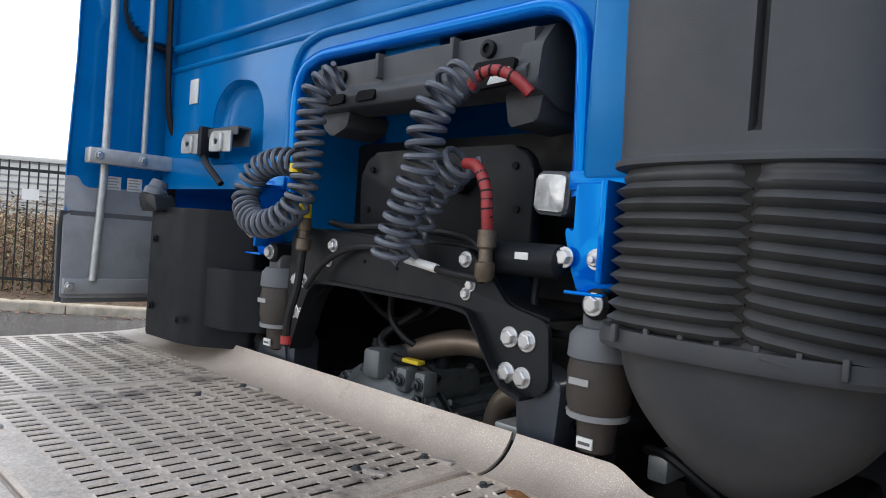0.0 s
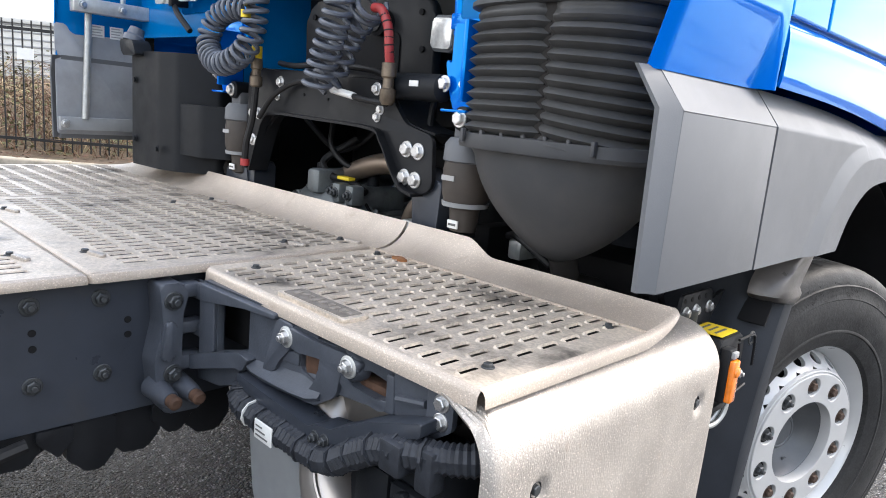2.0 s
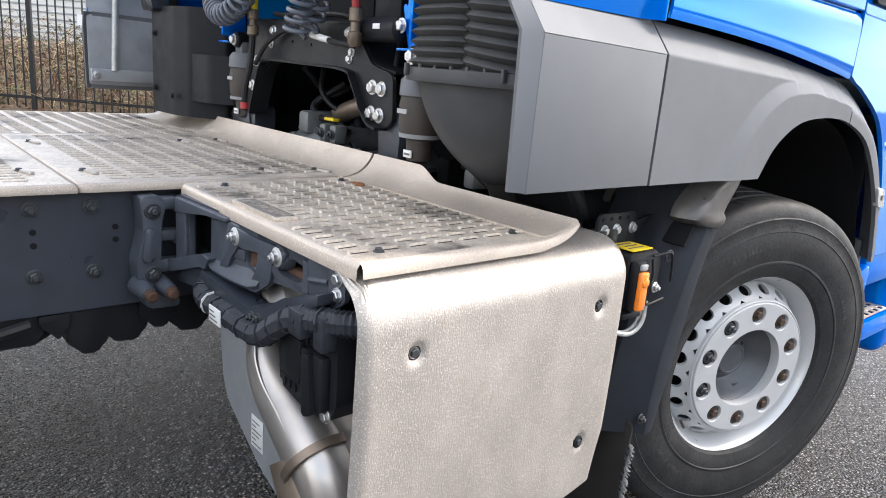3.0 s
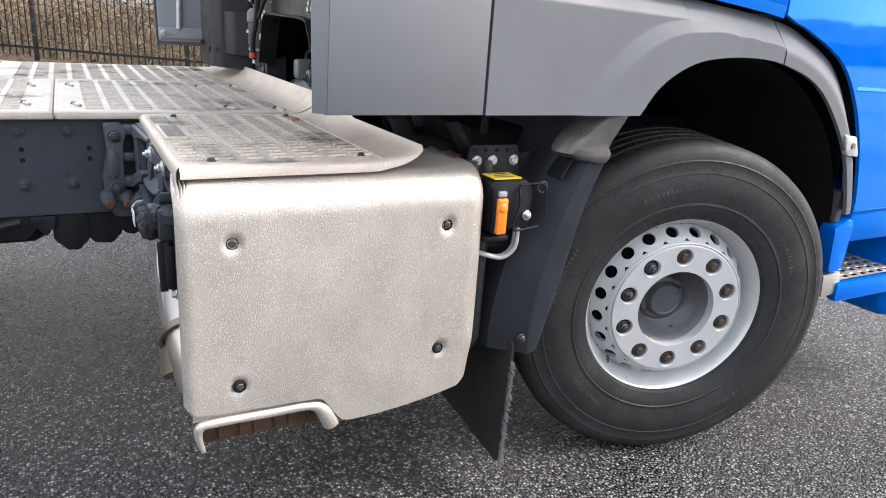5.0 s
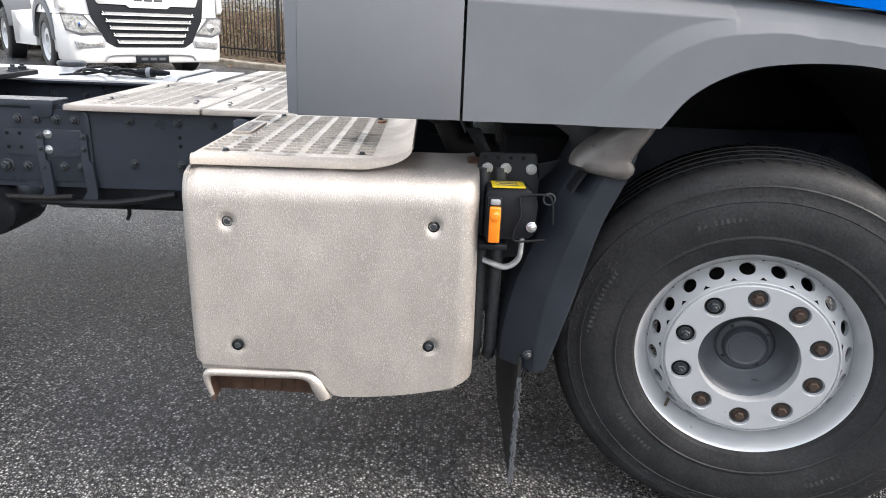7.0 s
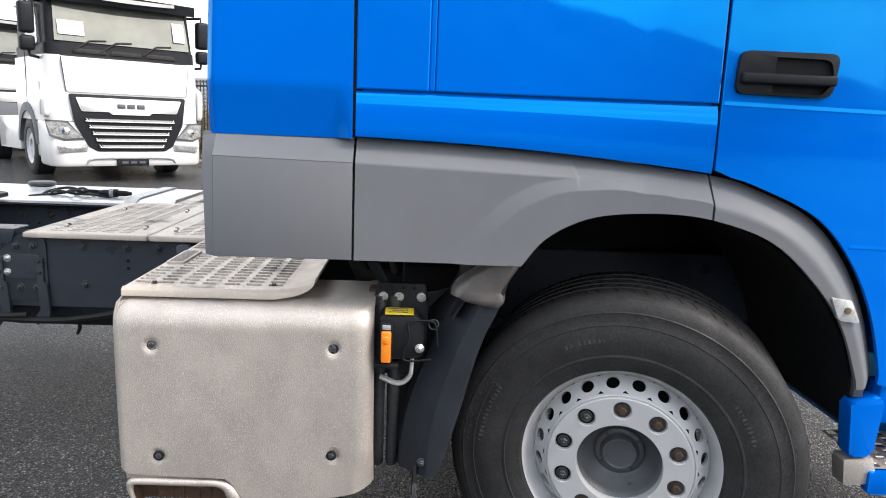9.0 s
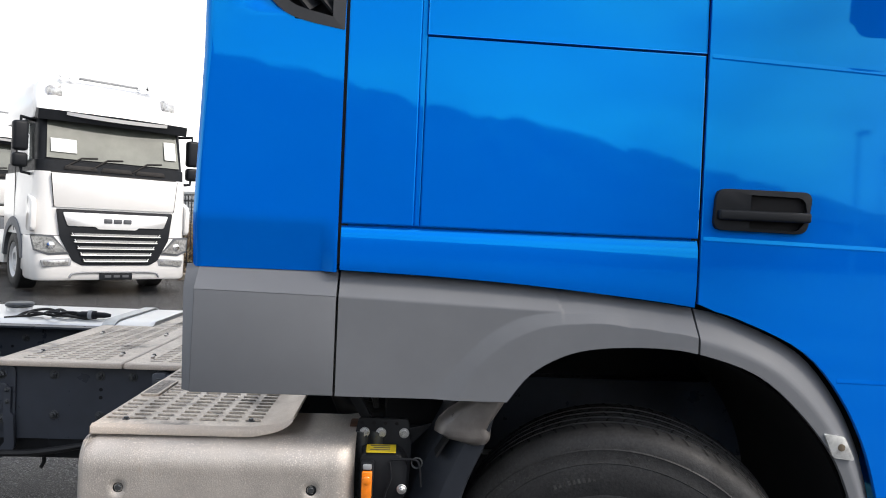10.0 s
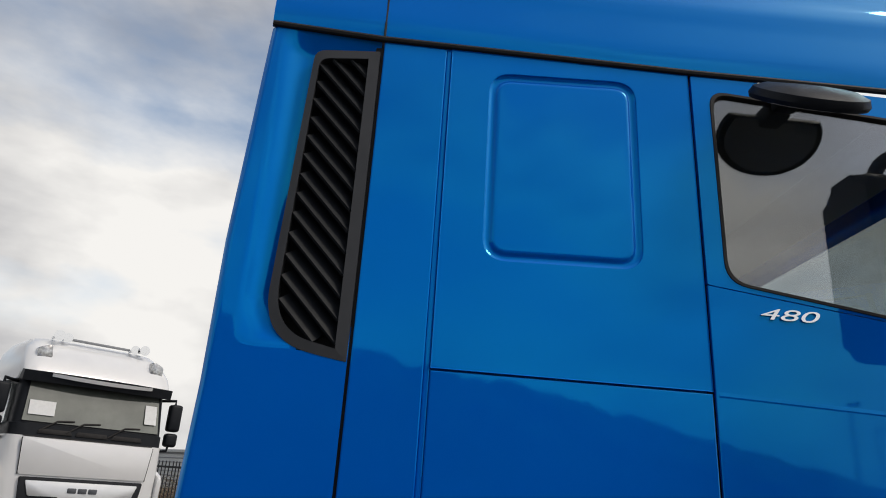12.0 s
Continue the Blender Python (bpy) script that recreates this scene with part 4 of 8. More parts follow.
def silencer():
    s = part("silencer_body", prism(rounded([(0.575, 0.76), (0.578, 0.53), (0.76, 0.372), (1.10, 0.30), (1.13, 0.55), (1.12, 0.80), (0.80, 0.83), (0.66, 0.82)], 0.05, 6), "y", -1.262, -0.70, 0.014, 3), STAINLESS, truck, "stainless exhaust silencer box")
    part("heat_shield", prism(rounded([(0.572, 0.74), (0.566, 0.63), (0.584, 0.510), (0.61, 0.47), (0.765, 0.384), (0.87, 0.352), (0.885, 0.50), (0.875, 0.66), (0.83, 0.745), (0.70, 0.80)], 0.02, 4), "y", -1.270, -1.264, 0.002), GREY_LT, s, "dull grey heat shield plate")
    lab = part("silencer_label", rbox(0.730, 0.783, -1.2718, -1.2705, 0.420, 0.492, 0.0004), WHITE_PL, s, "white sticker with small print")
    for i in range(6):
        part("print_bar", box(bmesh.new(), 0.735, (0.757 if i in (1, 4) else 0.776) - 0.004 * (i % 3), -1.2724, -1.2718, 0.428 + i * 0.010, 0.4302 + i * 0.010), PRINT, lab)
    bend = smooth_path([(0.80, -1.22, 0.80), (0.815, -1.26, 0.73), (0.845, -1.283, 0.67), (0.885, -1.29, 0.632), (0.935, -1.29, 0.602), (0.99, -1.29, 0.572), (1.05, -1.285, 0.530), (1.09, -1.27, 0.45)], 8)
    part("exhaust_elbow", tube(bend, [0.047 + 0.00028 * i for i in range(len(bend))], 28), STAINLESS, s, "dull exhaust elbow with heat tint")
    part("elbow_seam", tube([p + Vector((0.018, -0.047, 0.022)) for p in bend[14:44]], 0.003, 6), STAINLESS, s)
    part("clamp_ring", lathe([(-0.008, 0.066), (-0.008, 0.073), (0.008, 0.073), (0.008, 0.066)], 32, "z", pose(1.035, -1.286, 0.541, 0, 122, 0), cap=False), PIPE, s)
    part("tail_shield", loft([[(0.99 + 0.10 * k + 0.072 * math.cos(a) * 0.8, -1.285 + 0.072 * math.sin(a), 0.535 - 0.14 * k + 0.072 * math.cos(a) * 0.6) for a in [2 * math.pi * q / 20 for q in range(20)]] for k in (0.0, 0.3, 0.55)]), PIPE, s, "perforated rusty tail shield")
    # control unit beside the elbow
    e = part("control_unit", prism(rounded([(0.945, 0.735), (0.953, 0.668), (1.03, 0.655), (1.112, 0.662), (1.135, 0.70), (1.13, 0.83), (0.96, 0.82)], 0.010), "y", -1.325, -1.25, 0.008, 2), BLACK, truck, "black plastic control unit")
    for i in range(3):
        part("unit_rib", rbox(0.960, 1.06, -1.329, -1.324, 0.69 + i * 0.035, 0.695 + i * 0.035, 0.0015), BLACK, e)
    part("unit_plug", rbox(1.045, 1.115, -1.342, -1.32, 0.68, 0.775, 0.008), BLACK, e)
    part("unit_lever", prism(rounded([(1.075, 0.665), (1.10, 0.675), (1.085, 0.775), (1.065, 0.77)], 0.006), "y", -1.352, -1.338, 0.004), BLACK, e)
    bolt(e, (1.108, -1.325, 0.672), "-y", 0.008, "steel")
    for i in range(5):
        part("unit_rib", rbox(0.972 + i * 0.018, 0.9745 + i * 0.018, -1.328, -1.324, 0.672, 0.79, 0.001), BLACK, e)
    part("unit_cover", prism(rounded([(0.965, 0.70), (1.035, 0.70), (1.035, 0.775), (0.968, 0.775)], 0.006), "y", -1.334, -1.320, 0.003), BLACK, e)
    # wiring harness with wrapped tape
    line = smooth_path([(0.615, -1.24, 0.80), (0.640, -1.315, 0.772), (0.662, -1.345, 0.750), (0.72, -1.348, 0.743), (0.80, -1.348, 0.744), (0.87, -1.348, 0.744), (0.925, -1.348, 0.752), (0.975, -1.347, 0.784), (1.03, -1.345, 0.816), (1.09, -1.340, 0.832), (1.14, -1.318, 0.838), (1.18, -1.28, 0.842)], 12)
    h = part("wiring_harness", tube(line, 0.0195, 8, ribs=0.16), LOOM, truck, "thick taped black wiring harness", sharp=12)
    for a in range(3, len(line) - 14, 9):
        part("harness_band", tube([line[a], line[a].lerp(line[a + 1], 0.8)], 0.0238, 8), LOOM, h, sharp=12)
    lab = part("harness_label", rbox(0.755, 0.805, -1.3735, -1.3705, 0.728, 0.760, 0.001), WHITE_PL, h, "creased white harness label")
    for i in range(3):
        part("print_bar", box(bmesh.new(), 0.760, 0.795 - 0.008 * i, -1.3742, -1.3735, 0.734 + i * 0.008, 0.7365 + i * 0.008), PRINT, lab)
    part("cable_tie", tube([line[34], line[34].lerp(line[35], 0.35)], 0.0242, 10), WHITE_PL, h)
    t = part("harness_tray", prism(rounded([(0.645, 0.768), (0.86, 0.755), (0.875, 0.745), (0.912, 0.752), (0.918, 0.770), (1.0, 0.818), (1.10, 0.858), (1.10, 0.878), (0.995, 0.840), (0.915, 0.796), (0.878, 0.790), (0.86, 0.780), (0.645, 0.792)], 0.004), "y", -1.345, -1.30, 0.002), CHASSIS, truck)
    part("connector_block", rbox(1.045, 1.085, -1.365, -1.33, 0.800, 0.845, 0.005), LOOM, h)
    part("connector_block", rbox(1.10, 1.13, -1.352, -1.32, 0.79, 0.85, 0.005), LOOM, h)
    for x, z in ((0.880, 0.770), (0.905, 0.774)):
        bolt(t, (x, -1.345, z), "-y", 0.007, "dark")


silencer()


def support_arm():
    post = part("arm_bracket", prism(rounded([(-1.410, 0.918), (-1.366, 0.918), (-1.356, 0.895), (-1.366, 0.86), (-1.370, 0.76), (-1.365, 0.72), (-1.335, 0.70), (-1.328, 0.665), (-1.40, 0.668), (-1.415, 0.72), (-1.420, 0.77), (-1.404, 0.84)], 0.010), "x", RAIL_X, 0.486, 0.008, 3), CAST, truck, "cast steel bracket bolted to the rail")
    part("bracket_rib", prism(rounded([(-1.402, 0.852), (-1.380, 0.846), (-1.384, 0.775), (-1.41, 0.775)], 0.010), "x", 0.484, 0.496, 0.006), CAST, post)
    for z0, z1 in ((0.885, 0.912), (0.815, 0.840), (0.745, 0.775)):
        part("bracket_arm", rbox(0.445, 0.478, -1.372, -1.32, z0, z1, 0.006), CAST, post)
    for y, z in ((-1.385, 0.886), (-1.386, 0.747)):
        bolt(post, (0.486, y, z), "+x", 0.0115, "dark")
    for y in (-1.410, -1.366):
        part("bracket_foot", lathe([(0.455, 0.022), (0.49, 0.020), (0.528, 0.0165), (0.535, 0.014), (0.535, 0.002)], 16, "x", Matrix.Translation((0, y, 0.717))), CAST, post)
        part("bolt_end", lathe([(0, 0.0125), (0.018, 0.0125), (0.022, 0.008), (0.022, 0.001)], 14, "x", Matrix.Translation((0.535, y, 0.717))), RUST, post, "rusty bolt end")
    # the casting stands slightly askew: its own x runs along the arm, y into it
    arm = part("support_arm", holed(rounded([(-0.046, 0.922), (0.535, 0.920), (0.534, 0.858), (0.488, 0.841), (0.438, 0.839), (0.345, 0.831), (0.300, 0.800), (0.264, 0.795), (0.128, 0.789), (0.090, 0.794), (-0.051, 0.749)], 0.008, 3),
        [rounded([(0.005, 0.795), (0.005, 0.889), (0.106, 0.905), (0.104, 0.826)], 0.006, 3),
         rounded([(0.248, 0.868), (0.287, 0.876), (0.303, 0.870), (0.302, 0.849), (0.290, 0.832), (0.252, 0.841)], 0.008, 3),
         rounded([(0.367, 0.868), (0.408, 0.890), (0.449, 0.884), (0.451, 0.862), (0.433, 0.854), (0.380, 0.857)], 0.008, 3),
         rounded([(0.294, 0.914), (0.366, 0.914), (0.369, 0.905), (0.290, 0.903)], 0.002, 2)], "y", 0.008, 0.020, 0.003), CAST, truck, "open cast steel support arm under the step")
    arm.matrix_basis = pose(0.54, -1.337, 0, 0, 0, 3.43)

    def raised(name, outline, front, back=0.016, r=0.008):
        part(name, prism(rounded(outline, r, 3), "y", front, back, 0.005, 3), CAST, arm)
    raised("arm_post", [(-0.046, 0.915), (0.004, 0.915), (0.004, 0.796), (-0.047, 0.778)], 0.0, 0.016, 0.005)
    raised("arm_rail", [(-0.04, 0.918), (0.19, 0.918), (0.19, 0.908), (0.107, 0.906), (0.005, 0.891), (-0.04, 0.884)], -0.004, 0.016, 0.004)
    raised("arm_rail", [(-0.089, 0.766), (0.005, 0.797), (0.100, 0.826), (0.130, 0.822), (0.110, 0.795), (0.090, 0.796), (-0.051, 0.749), (-0.089, 0.742)], -0.010, 0.022, 0.005)
    for z0, z1 in ((0.878, 0.912), (0.806, 0.834)):
        part("arm_stub", rbox(-0.098, -0.040, 0.004, 0.028, z0, z1, 0.006), CAST, arm)
    raised("arm_foot", [(-0.083, 0.745), (0.085, 0.797), (0.082, 0.756), (-0.004, 0.724), (-0.083, 0.713)], 0.018, 0.05)
    # forked web: slanting rib, cross bar and the upright between pocket and slot
    raised("arm_web", [(0.193, 0.912), (0.235, 0.912), (0.232, 0.872), (0.200, 0.838), (0.190, 0.818), (0.155, 0.812), (0.168, 0.846)], 0.000)
    raised("arm_web", [(0.225, 0.908), (0.286, 0.902), (0.369, 0.904), (0.400, 0.898), (0.392, 0.878), (0.351, 0.868), (0.307, 0.878), (0.257, 0.872), (0.228, 0.872)], -0.002)
    raised("arm_web", [(0.304, 0.879), (0.356, 0.874), (0.347, 0.829), (0.300, 0.799), (0.264, 0.795), (0.291, 0.831), (0.303, 0.850)], 0.000)
    raised("arm_web", [(0.196, 0.864), (0.249, 0.866), (0.250, 0.846), (0.192, 0.842)], 0.004, 0.016, 0.003)
    raised("arm_web", [(0.341, 0.861), (0.361, 0.847), (0.438, 0.838), (0.458, 0.846), (0.453, 0.860), (0.433, 0.8545), (0.380, 0.857), (0.364, 0.870)], 0.002, 0.018, 0.005)
    raised("arm_web", [(0.451, 0.900), (0.466, 0.900), (0.470, 0.845), (0.452, 0.842)], 0.0, 0.018, 0.004)
    raised("arm_block", [(0.462, 0.906), (0.533, 0.912), (0.534, 0.858), (0.488, 0.841), (0.462, 0.846)], 0.002, 0.034, 0.006)
    part("arm_web", tube([(0.474, 0.001, 0.872), (0.528, 0.001, 0.882)], 0.006, 8), CAST, arm)
    # sloping ledge along the lower edge
    part("arm_ledge", loft([[(x, 0.016, zt), (x, yl + 0.004, zm), (x, yl, zm - 0.006), (x, yl + 0.006, zb), (x, 0.020, zb)] for x, zt, zm, zb, yl in
        ((0.104, 0.826, 0.818, 0.797, -0.004), (0.135, 0.826, 0.810, 0.795, -0.008), (0.165, 0.830, 0.810, 0.795, -0.010), (0.210, 0.840, 0.811, 0.797, -0.012), (0.250, 0.845, 0.812, 0.799, -0.012), (0.285, 0.838, 0.814, 0.801, -0.010), (0.312, 0.832, 0.822, 0.810, -0.006))]), CAST, arm, sharp=40)
    part("rusty_pad", loft([[(0.246, 0.020, z), (0.262, 0.012, z + 0.004), (0.285, 0.018, z), (0.306, 0.026, z)] for z in (0.826, 0.846, 0.858, 0.868)], caps=False), RUST, arm)
    part("rusty_pad", rbox(0.372, 0.452, 0.018, 0.05, 0.852, 0.868, 0.006), RUST, arm)
    # added dark plate for the shade deep inside the arm's openings
    part("arm_back_plate", rbox(-0.06, 0.50, 0.062, 0.12, 0.795, 0.915, 0.004), DARK, arm)
    for x, z in ((0.222, 0.8885), (0.373, 0.8855)):
        part("bolt_boss", lathe([(-0.012, 0.026), (0.004, 0.024), (0.009, 0.019), (0.009, 0.004)], 24, "x", pose(x, 0.010, z, 0, 0, -90)), CAST, arm)
        wash = part("washer", lathe([(0, 0.0175), (0.004, 0.0175), (0.006, 0.014), (0.006, 0.004)], 24, "x", pose(x, 0.002, z, 0, 0, -90)), GALV, arm)
        bolt(wash, (x, -0.003, z), "-y", 0.0088, "stud")
    end = part("end_plate", prism(rounded([(0.532, 0.918), (0.578, 0.918), (0.578, 0.862), (0.550, 0.842), (0.518, 0.836), (0.520, 0.845), (0.534, 0.852)], 0.006), "y", -0.004, 0.006, 0.003), CAST, arm)
    for z in (0.896, 0.870):
        bolt(end, (0.559, -0.004, z), "-y", 0.0082, "steel")



support_arm()


# ---------- cab ----------
CX = 1.235  # outer face of the cab side
BACK = -0.762  # rear wall of the cab


def panel(name, pts, x0=CX, thick=0.012, mat=BLUE, label="", r=0.0035, parent=truck, side=1):
    """A side panel in y and z with rounded rim, so that its neighbours leave a fine joint."""
    return part(name, prism(pts, "x", side * (x0 - thick), side * x0, r, 2), mat, parent, label, smooth=False)


def arc_pts(cy, cz, rad, a0, a1, n):
    return [(cy + rad * math.cos(radians(a0 + (a1 - a0) * k / n)), cz + rad * math.sin(radians(a0 + (a1 - a0) * k / n))) for k in range(n + 1)]


ARCH_IN = smooth_path([(-0.305, 1.04, 0), (-0.25, 1.11, 0), (-0.17, 1.158, 0), (-0.08, 1.18, 0), (0.06, 1.186, 0), (0.18, 1.172, 0), (0.32, 1.126, 0), (0.43, 1.04, 0), (0.53, 0.92, 0), (0.59, 0.78, 0), (0.60, 0.74, 0)], 4)
ARCH_OUT = smooth_path([(-0.716, 1.342, 0), (-0.46, 1.334, 0), (-0.18, 1.317, 0), (0.165, 1.283, 0), (0.30, 1.248, 0), (0.45, 1.178, 0), (0.55, 1.07, 0), (0.62, 0.94, 0), (0.665, 0.79, 0), (0.668, 0.745, 0)], 4)
ARCH_IN = [(p.x, p.y) for p in ARCH_IN]
ARCH_OUT = [(p.x, p.y) for p in ARCH_OUT]


def near_y(line, y):
    """Height of a line over y."""
    for (a, za), (b, zb) in zip(line, line[1:]):
        if a <= y <= b:
            return za + (zb - za) * (y - a) / (b - a + 1e-9)
    return line[0][1] if y < line[0][0] else line[-1][1]


def cab_side(s):
    """One side of the cab: s is 1 for the side that the camera passes, -1 for the far one."""
    far = s < 0
    x = CX

    def P(name, pts, x0=x, thick=0.012, mat=BLUE, label="", r=0.0035, parent=truck):
        return panel(name, pts, x0, thick, mat, label, r, parent, s)

    P("joint_backing", [(-0.705, 1.44), (0.148, 1.44), (0.148, 2.83), (-0.705, 2.83)], x - 0.013, 0.006)
    P("joint_seal", [(-0.742, 1.36), (-0.705, 1.36), (-0.705, 2.83), (-0.742, 2.83)], x - 0.014, 0.006, RUBBER)
    P("joint_seal", [(0.148, 1.30), (0.190, 1.30), (0.190, 2.16), (0.175, 2.83), (0.135, 2.83)], x - 0.020, 0.006, RUBBER)
    # narrow panel behind the locker, the locker door, the upper panel
    P("cab_rear_panel", [(-0.719, 1.458), (-0.5465, 1.458), (-0.5435, 2.815), (-0.719, 2.825)])
    P("pillar_strip", [(-0.5462, 1.458), (-0.5313, 1.458), (-0.5293, 2.815), (-0.5432, 2.815)], x - 0.003)
    P("locker_door", [(-0.531, 1.458), (0.160, 1.458), (0.157, 1.9095), (-0.530, 1.9155)], label="blue locker door of the cab")
    def inset(d):
        r = max(0.012, 0.062 - d)
        return rounded([(-0.418 + d, 2.203 + d), (-0.002 - d, 2.211 + d), (-0.008 - d, 2.766 - d), (-0.418 + d, 2.752 - d)], r, 7)
    up = part("cab_side_panel", holed([(-0.530, 1.920), (0.157, 1.914), (0.146, 2.812), (-0.529, 2.815)], [inset(0.0)], "x", *((x - 0.012, x) if s > 0 else (-x, -x + 0.012)), 0.0025), BLUE, truck, smooth=False)
    ring = bmesh.new()
    loops = [[(s * xx, py, pz) for py, pz in inset(d)] for d, xx in ((-0.001, x - 0.0035), (0.003, x - 0.006), (0.008, x - 0.0085), (0.015, x - 0.0090), (0.019, x - 0.0065), (0.022, x - 0.0035), (0.026, x - 0.0022), (0.032, x - 0.0018))]
    loft(loops, ring, caps=False)
    ring.faces.new([v for v in ring.verts][-len(loops[0]):])
    part("pressed_panel", ring, BLUE, up, sharp=50)
    # rounded lower strip over the wheel arch
    def strip(u, v):
        y = -0.719 + 0.879 * u
        z0, z1 = near_y(ARCH_OUT, y) + 0.004, 1.453
        z = z0 + (z1 - z0) * v
        xx = x + 0.002 - 0.006 * abs(2 * v - 0.9) ** 4 - (0.003 if v > 0.97 else 0)
        return (s * xx, y, z)
    part("lower_side_strip", sheet(strip, 40, 10, 0.006), BLUE, truck)
    # door
    win = rounded([(0.212, 2.195), (1.22, 2.05), (1.22, 2.70), (0.206, 2.765)], [0.06, 0.05, 0.06, 0.05], 6)
    door = group_part("cab_door", "blue cab door with side window")
    bm = bmesh.new()
    # the door skin in two halves, below and round the window
    prism([(0.168, 1.296)] + [(a, b + 0.004) for a, b in ARCH_OUT if a > 0.172] + [(0.674, 0.745), (1.32, 0.745), (1.31, 2.04), (0.163, 2.185)], "x", s * (x - 0.012), s * x, 0.0015, 1, bm)
    part("door_skin", bm, BLUE, door, smooth=False)
    frame_out = rounded([(0.163, 2.187), (1.31, 2.042), (1.30, 2.795), (0.155, 2.81)], 0.004, 2)
    def ringed(outer, inner, xa, xb):
        b2 = bmesh.new()
        n = len(inner)
        cy, cz = sum(p[0] for p in inner) / n, sum(p[1] for p in inner) / n
        def cast(p):
            d = Vector((p[0] - cy, p[1] - cz))
            best = None
            for a, b in zip(outer, outer[1:] + outer[:1]):
                a, b = Vector(a), Vector(b)
                e = b - a
                den = d.x * e.y - d.y * e.x
                if abs(den) < 1e-9:
                    continue
                t = ((a.x - cy) * e.y - (a.y - cz) * e.x) / den
                w = ((a.x - cy) * d.y - (a.y - cz) * d.x) / den
                if t > 0 and -1e-6 <= w <= 1 + 1e-6 and (best is None or t < best):
                    best = t
            return (cy + d.x * best, cz + d.y * best)
        o = [cast(p) for p in inner]
        loft([[(s * xa, *p) for p in o], [(s * xb, *p) for p in o], [(s * xb, *p) for p in inner], [(s * xa, *p) for p in inner], [(s * xa, *p) for p in o]], b2, caps=False)
        return b2
    # points of the frame's corners are added to the ring so that it stays square outside
    dense = []
    for a, b in zip(win, win[1:] + win[:1]):
        for k in range(4):
            dense.append((a[0] + (b[0] - a[0]) * k / 4, a[1] + (b[1] - a[1]) * k / 4))
    part("window_surround", ringed(frame_out, dense, x - 0.012, x), BLUE, door)
    shrink = lambda k: [((py - 0.715) * k + 0.715, (pz - 2.43) * (1 - (1 - k) * 1.6) + 2.43) for py, pz in dense]
    seal = bmesh.new()
    loft([[(s * xx, *p) for p in shrink(k)] for k, xx in ((1.004, x - 0.004), (1.0, x + 0.003), (0.985, x + 0.003), (0.975, x - 0.006), (0.975, x - 0.016))], seal, caps=False)
    part("window_seal", seal, RUBBER, door)
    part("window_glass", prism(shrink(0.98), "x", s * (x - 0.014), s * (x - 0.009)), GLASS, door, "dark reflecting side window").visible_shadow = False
    # crease between the upper and lower half of the door
    for ya, za, zb in ((0.172, 1.4545, 1.4345), (0.535, 1.112, 1.095), (0.172, 1.905, 1.86)):
        part("door_crease", loft([[(s * (x - 0.0002), y, z + 0.012), (s * (x + 0.0010), y, z + 0.001), (s * (x - 0.0002), y, z - 0.004)] for y, z in ((ya, za), (1.31, zb))]), BLUE, door, smooth=False)
    if not far:
        grip_holes = [rounded([(0.283, 1.531), (0.428, 1.530), (0.420, 1.570), (0.283, 1.572)], [0.003, 0.01, 0.02, 0.003], 4), rounded([(0.280, 1.489), (0.405, 1.488), (0.422, 1.510), (0.280, 1.510)], [0.003, 0.01, 0.004, 0.003], 4)]
        h = part("door_handle", holed(rounded([(0.190, 1.483), (0.430, 1.480), (0.441, 1.585), (0.196, 1.585)], 0.026, 6), grip_holes, "x", x, x + 0.012, 0.003), BLACK, door, "black plastic door handle recess with grip")
        # dark plate over the door skin for the shade of the deeper hollow
        part("handle_hollow", prism(rounded([(0.22, 1.486), (0.43, 1.486), (0.43, 1.578), (0.22, 1.578)], 0.008), "x", x + 0.0006, x + 0.0016), DARK, h)
        part("handle_grip", rbox(x + 0.008, x + 0.028, 0.198, 0.432, 1.508, 1.533, 0.006, 3), BLACK, h)
        text_part("480", 0.042, Matrix.Translation((x + 0.002, 0.3625, 2.119)) @ Matrix(((0, 0, 1, 0), (1, 0, 0, 0), (0, 1, 0, 0), (0, 0, 0, 1))), CHROME, door, "lettering", 0.0030, 0.28, 2.45, "raised silver figures 480")
    # grey skirt: flat lower face, bevel above, arch flare
    sk = part("side_skirt", prism([(-1.062, 1.043), (-0.724, 1.043), (-0.724, 1.283), (-1.058, 1.289)], "x", s * (x - 0.030), s * (x + 0.008), 0.003), GREY, truck, "matt grey plastic side skirt")
    part("skirt_bevel", loft([[(s * a, -1.058, b) for a, b in ((x + 0.008, 1.289), (x - 0.037, 1.347), (x - 0.045, 1.347), (x - 0.03, 1.289))],
                              [(s * a, -0.724, b) for a, b in ((x + 0.008, 1.283), (x - 0.037, 1.343), (x - 0.045, 1.343), (x - 0.03, 1.283))]]), GREY, sk)
    # rear edge of the skirt turned in
    part("skirt_return", loft([[(s * a, b, 1.045) for a, b in ((x + 0.007, -1.062), (x - 0.010, -1.084), (x - 0.018, -1.082), (x - 0.004, -1.058))],
                               [(s * a, b, 1.29) for a, b in ((x + 0.007, -1.058), (x - 0.011, -1.088), (x - 0.019, -1.086), (x - 0.004, -1.054))],
                               [(s * a, b, 1.345) for a, b in ((x - 0.037, -1.058), (x - 0.047, -1.092), (x - 0.054, -1.090), (x - 0.044, -1.054))]]), GREY, sk)
    # second skirt piece with the arch: built in strips between a lower and an upper line
    FLARE_O = [(-0.50, 1.02), (-0.487, 1.043), (-0.46, 1.085), (-0.396, 1.163), (-0.348, 1.208), (-0.282, 1.245), (-0.215, 1.261), (-0.172, 1.265)]
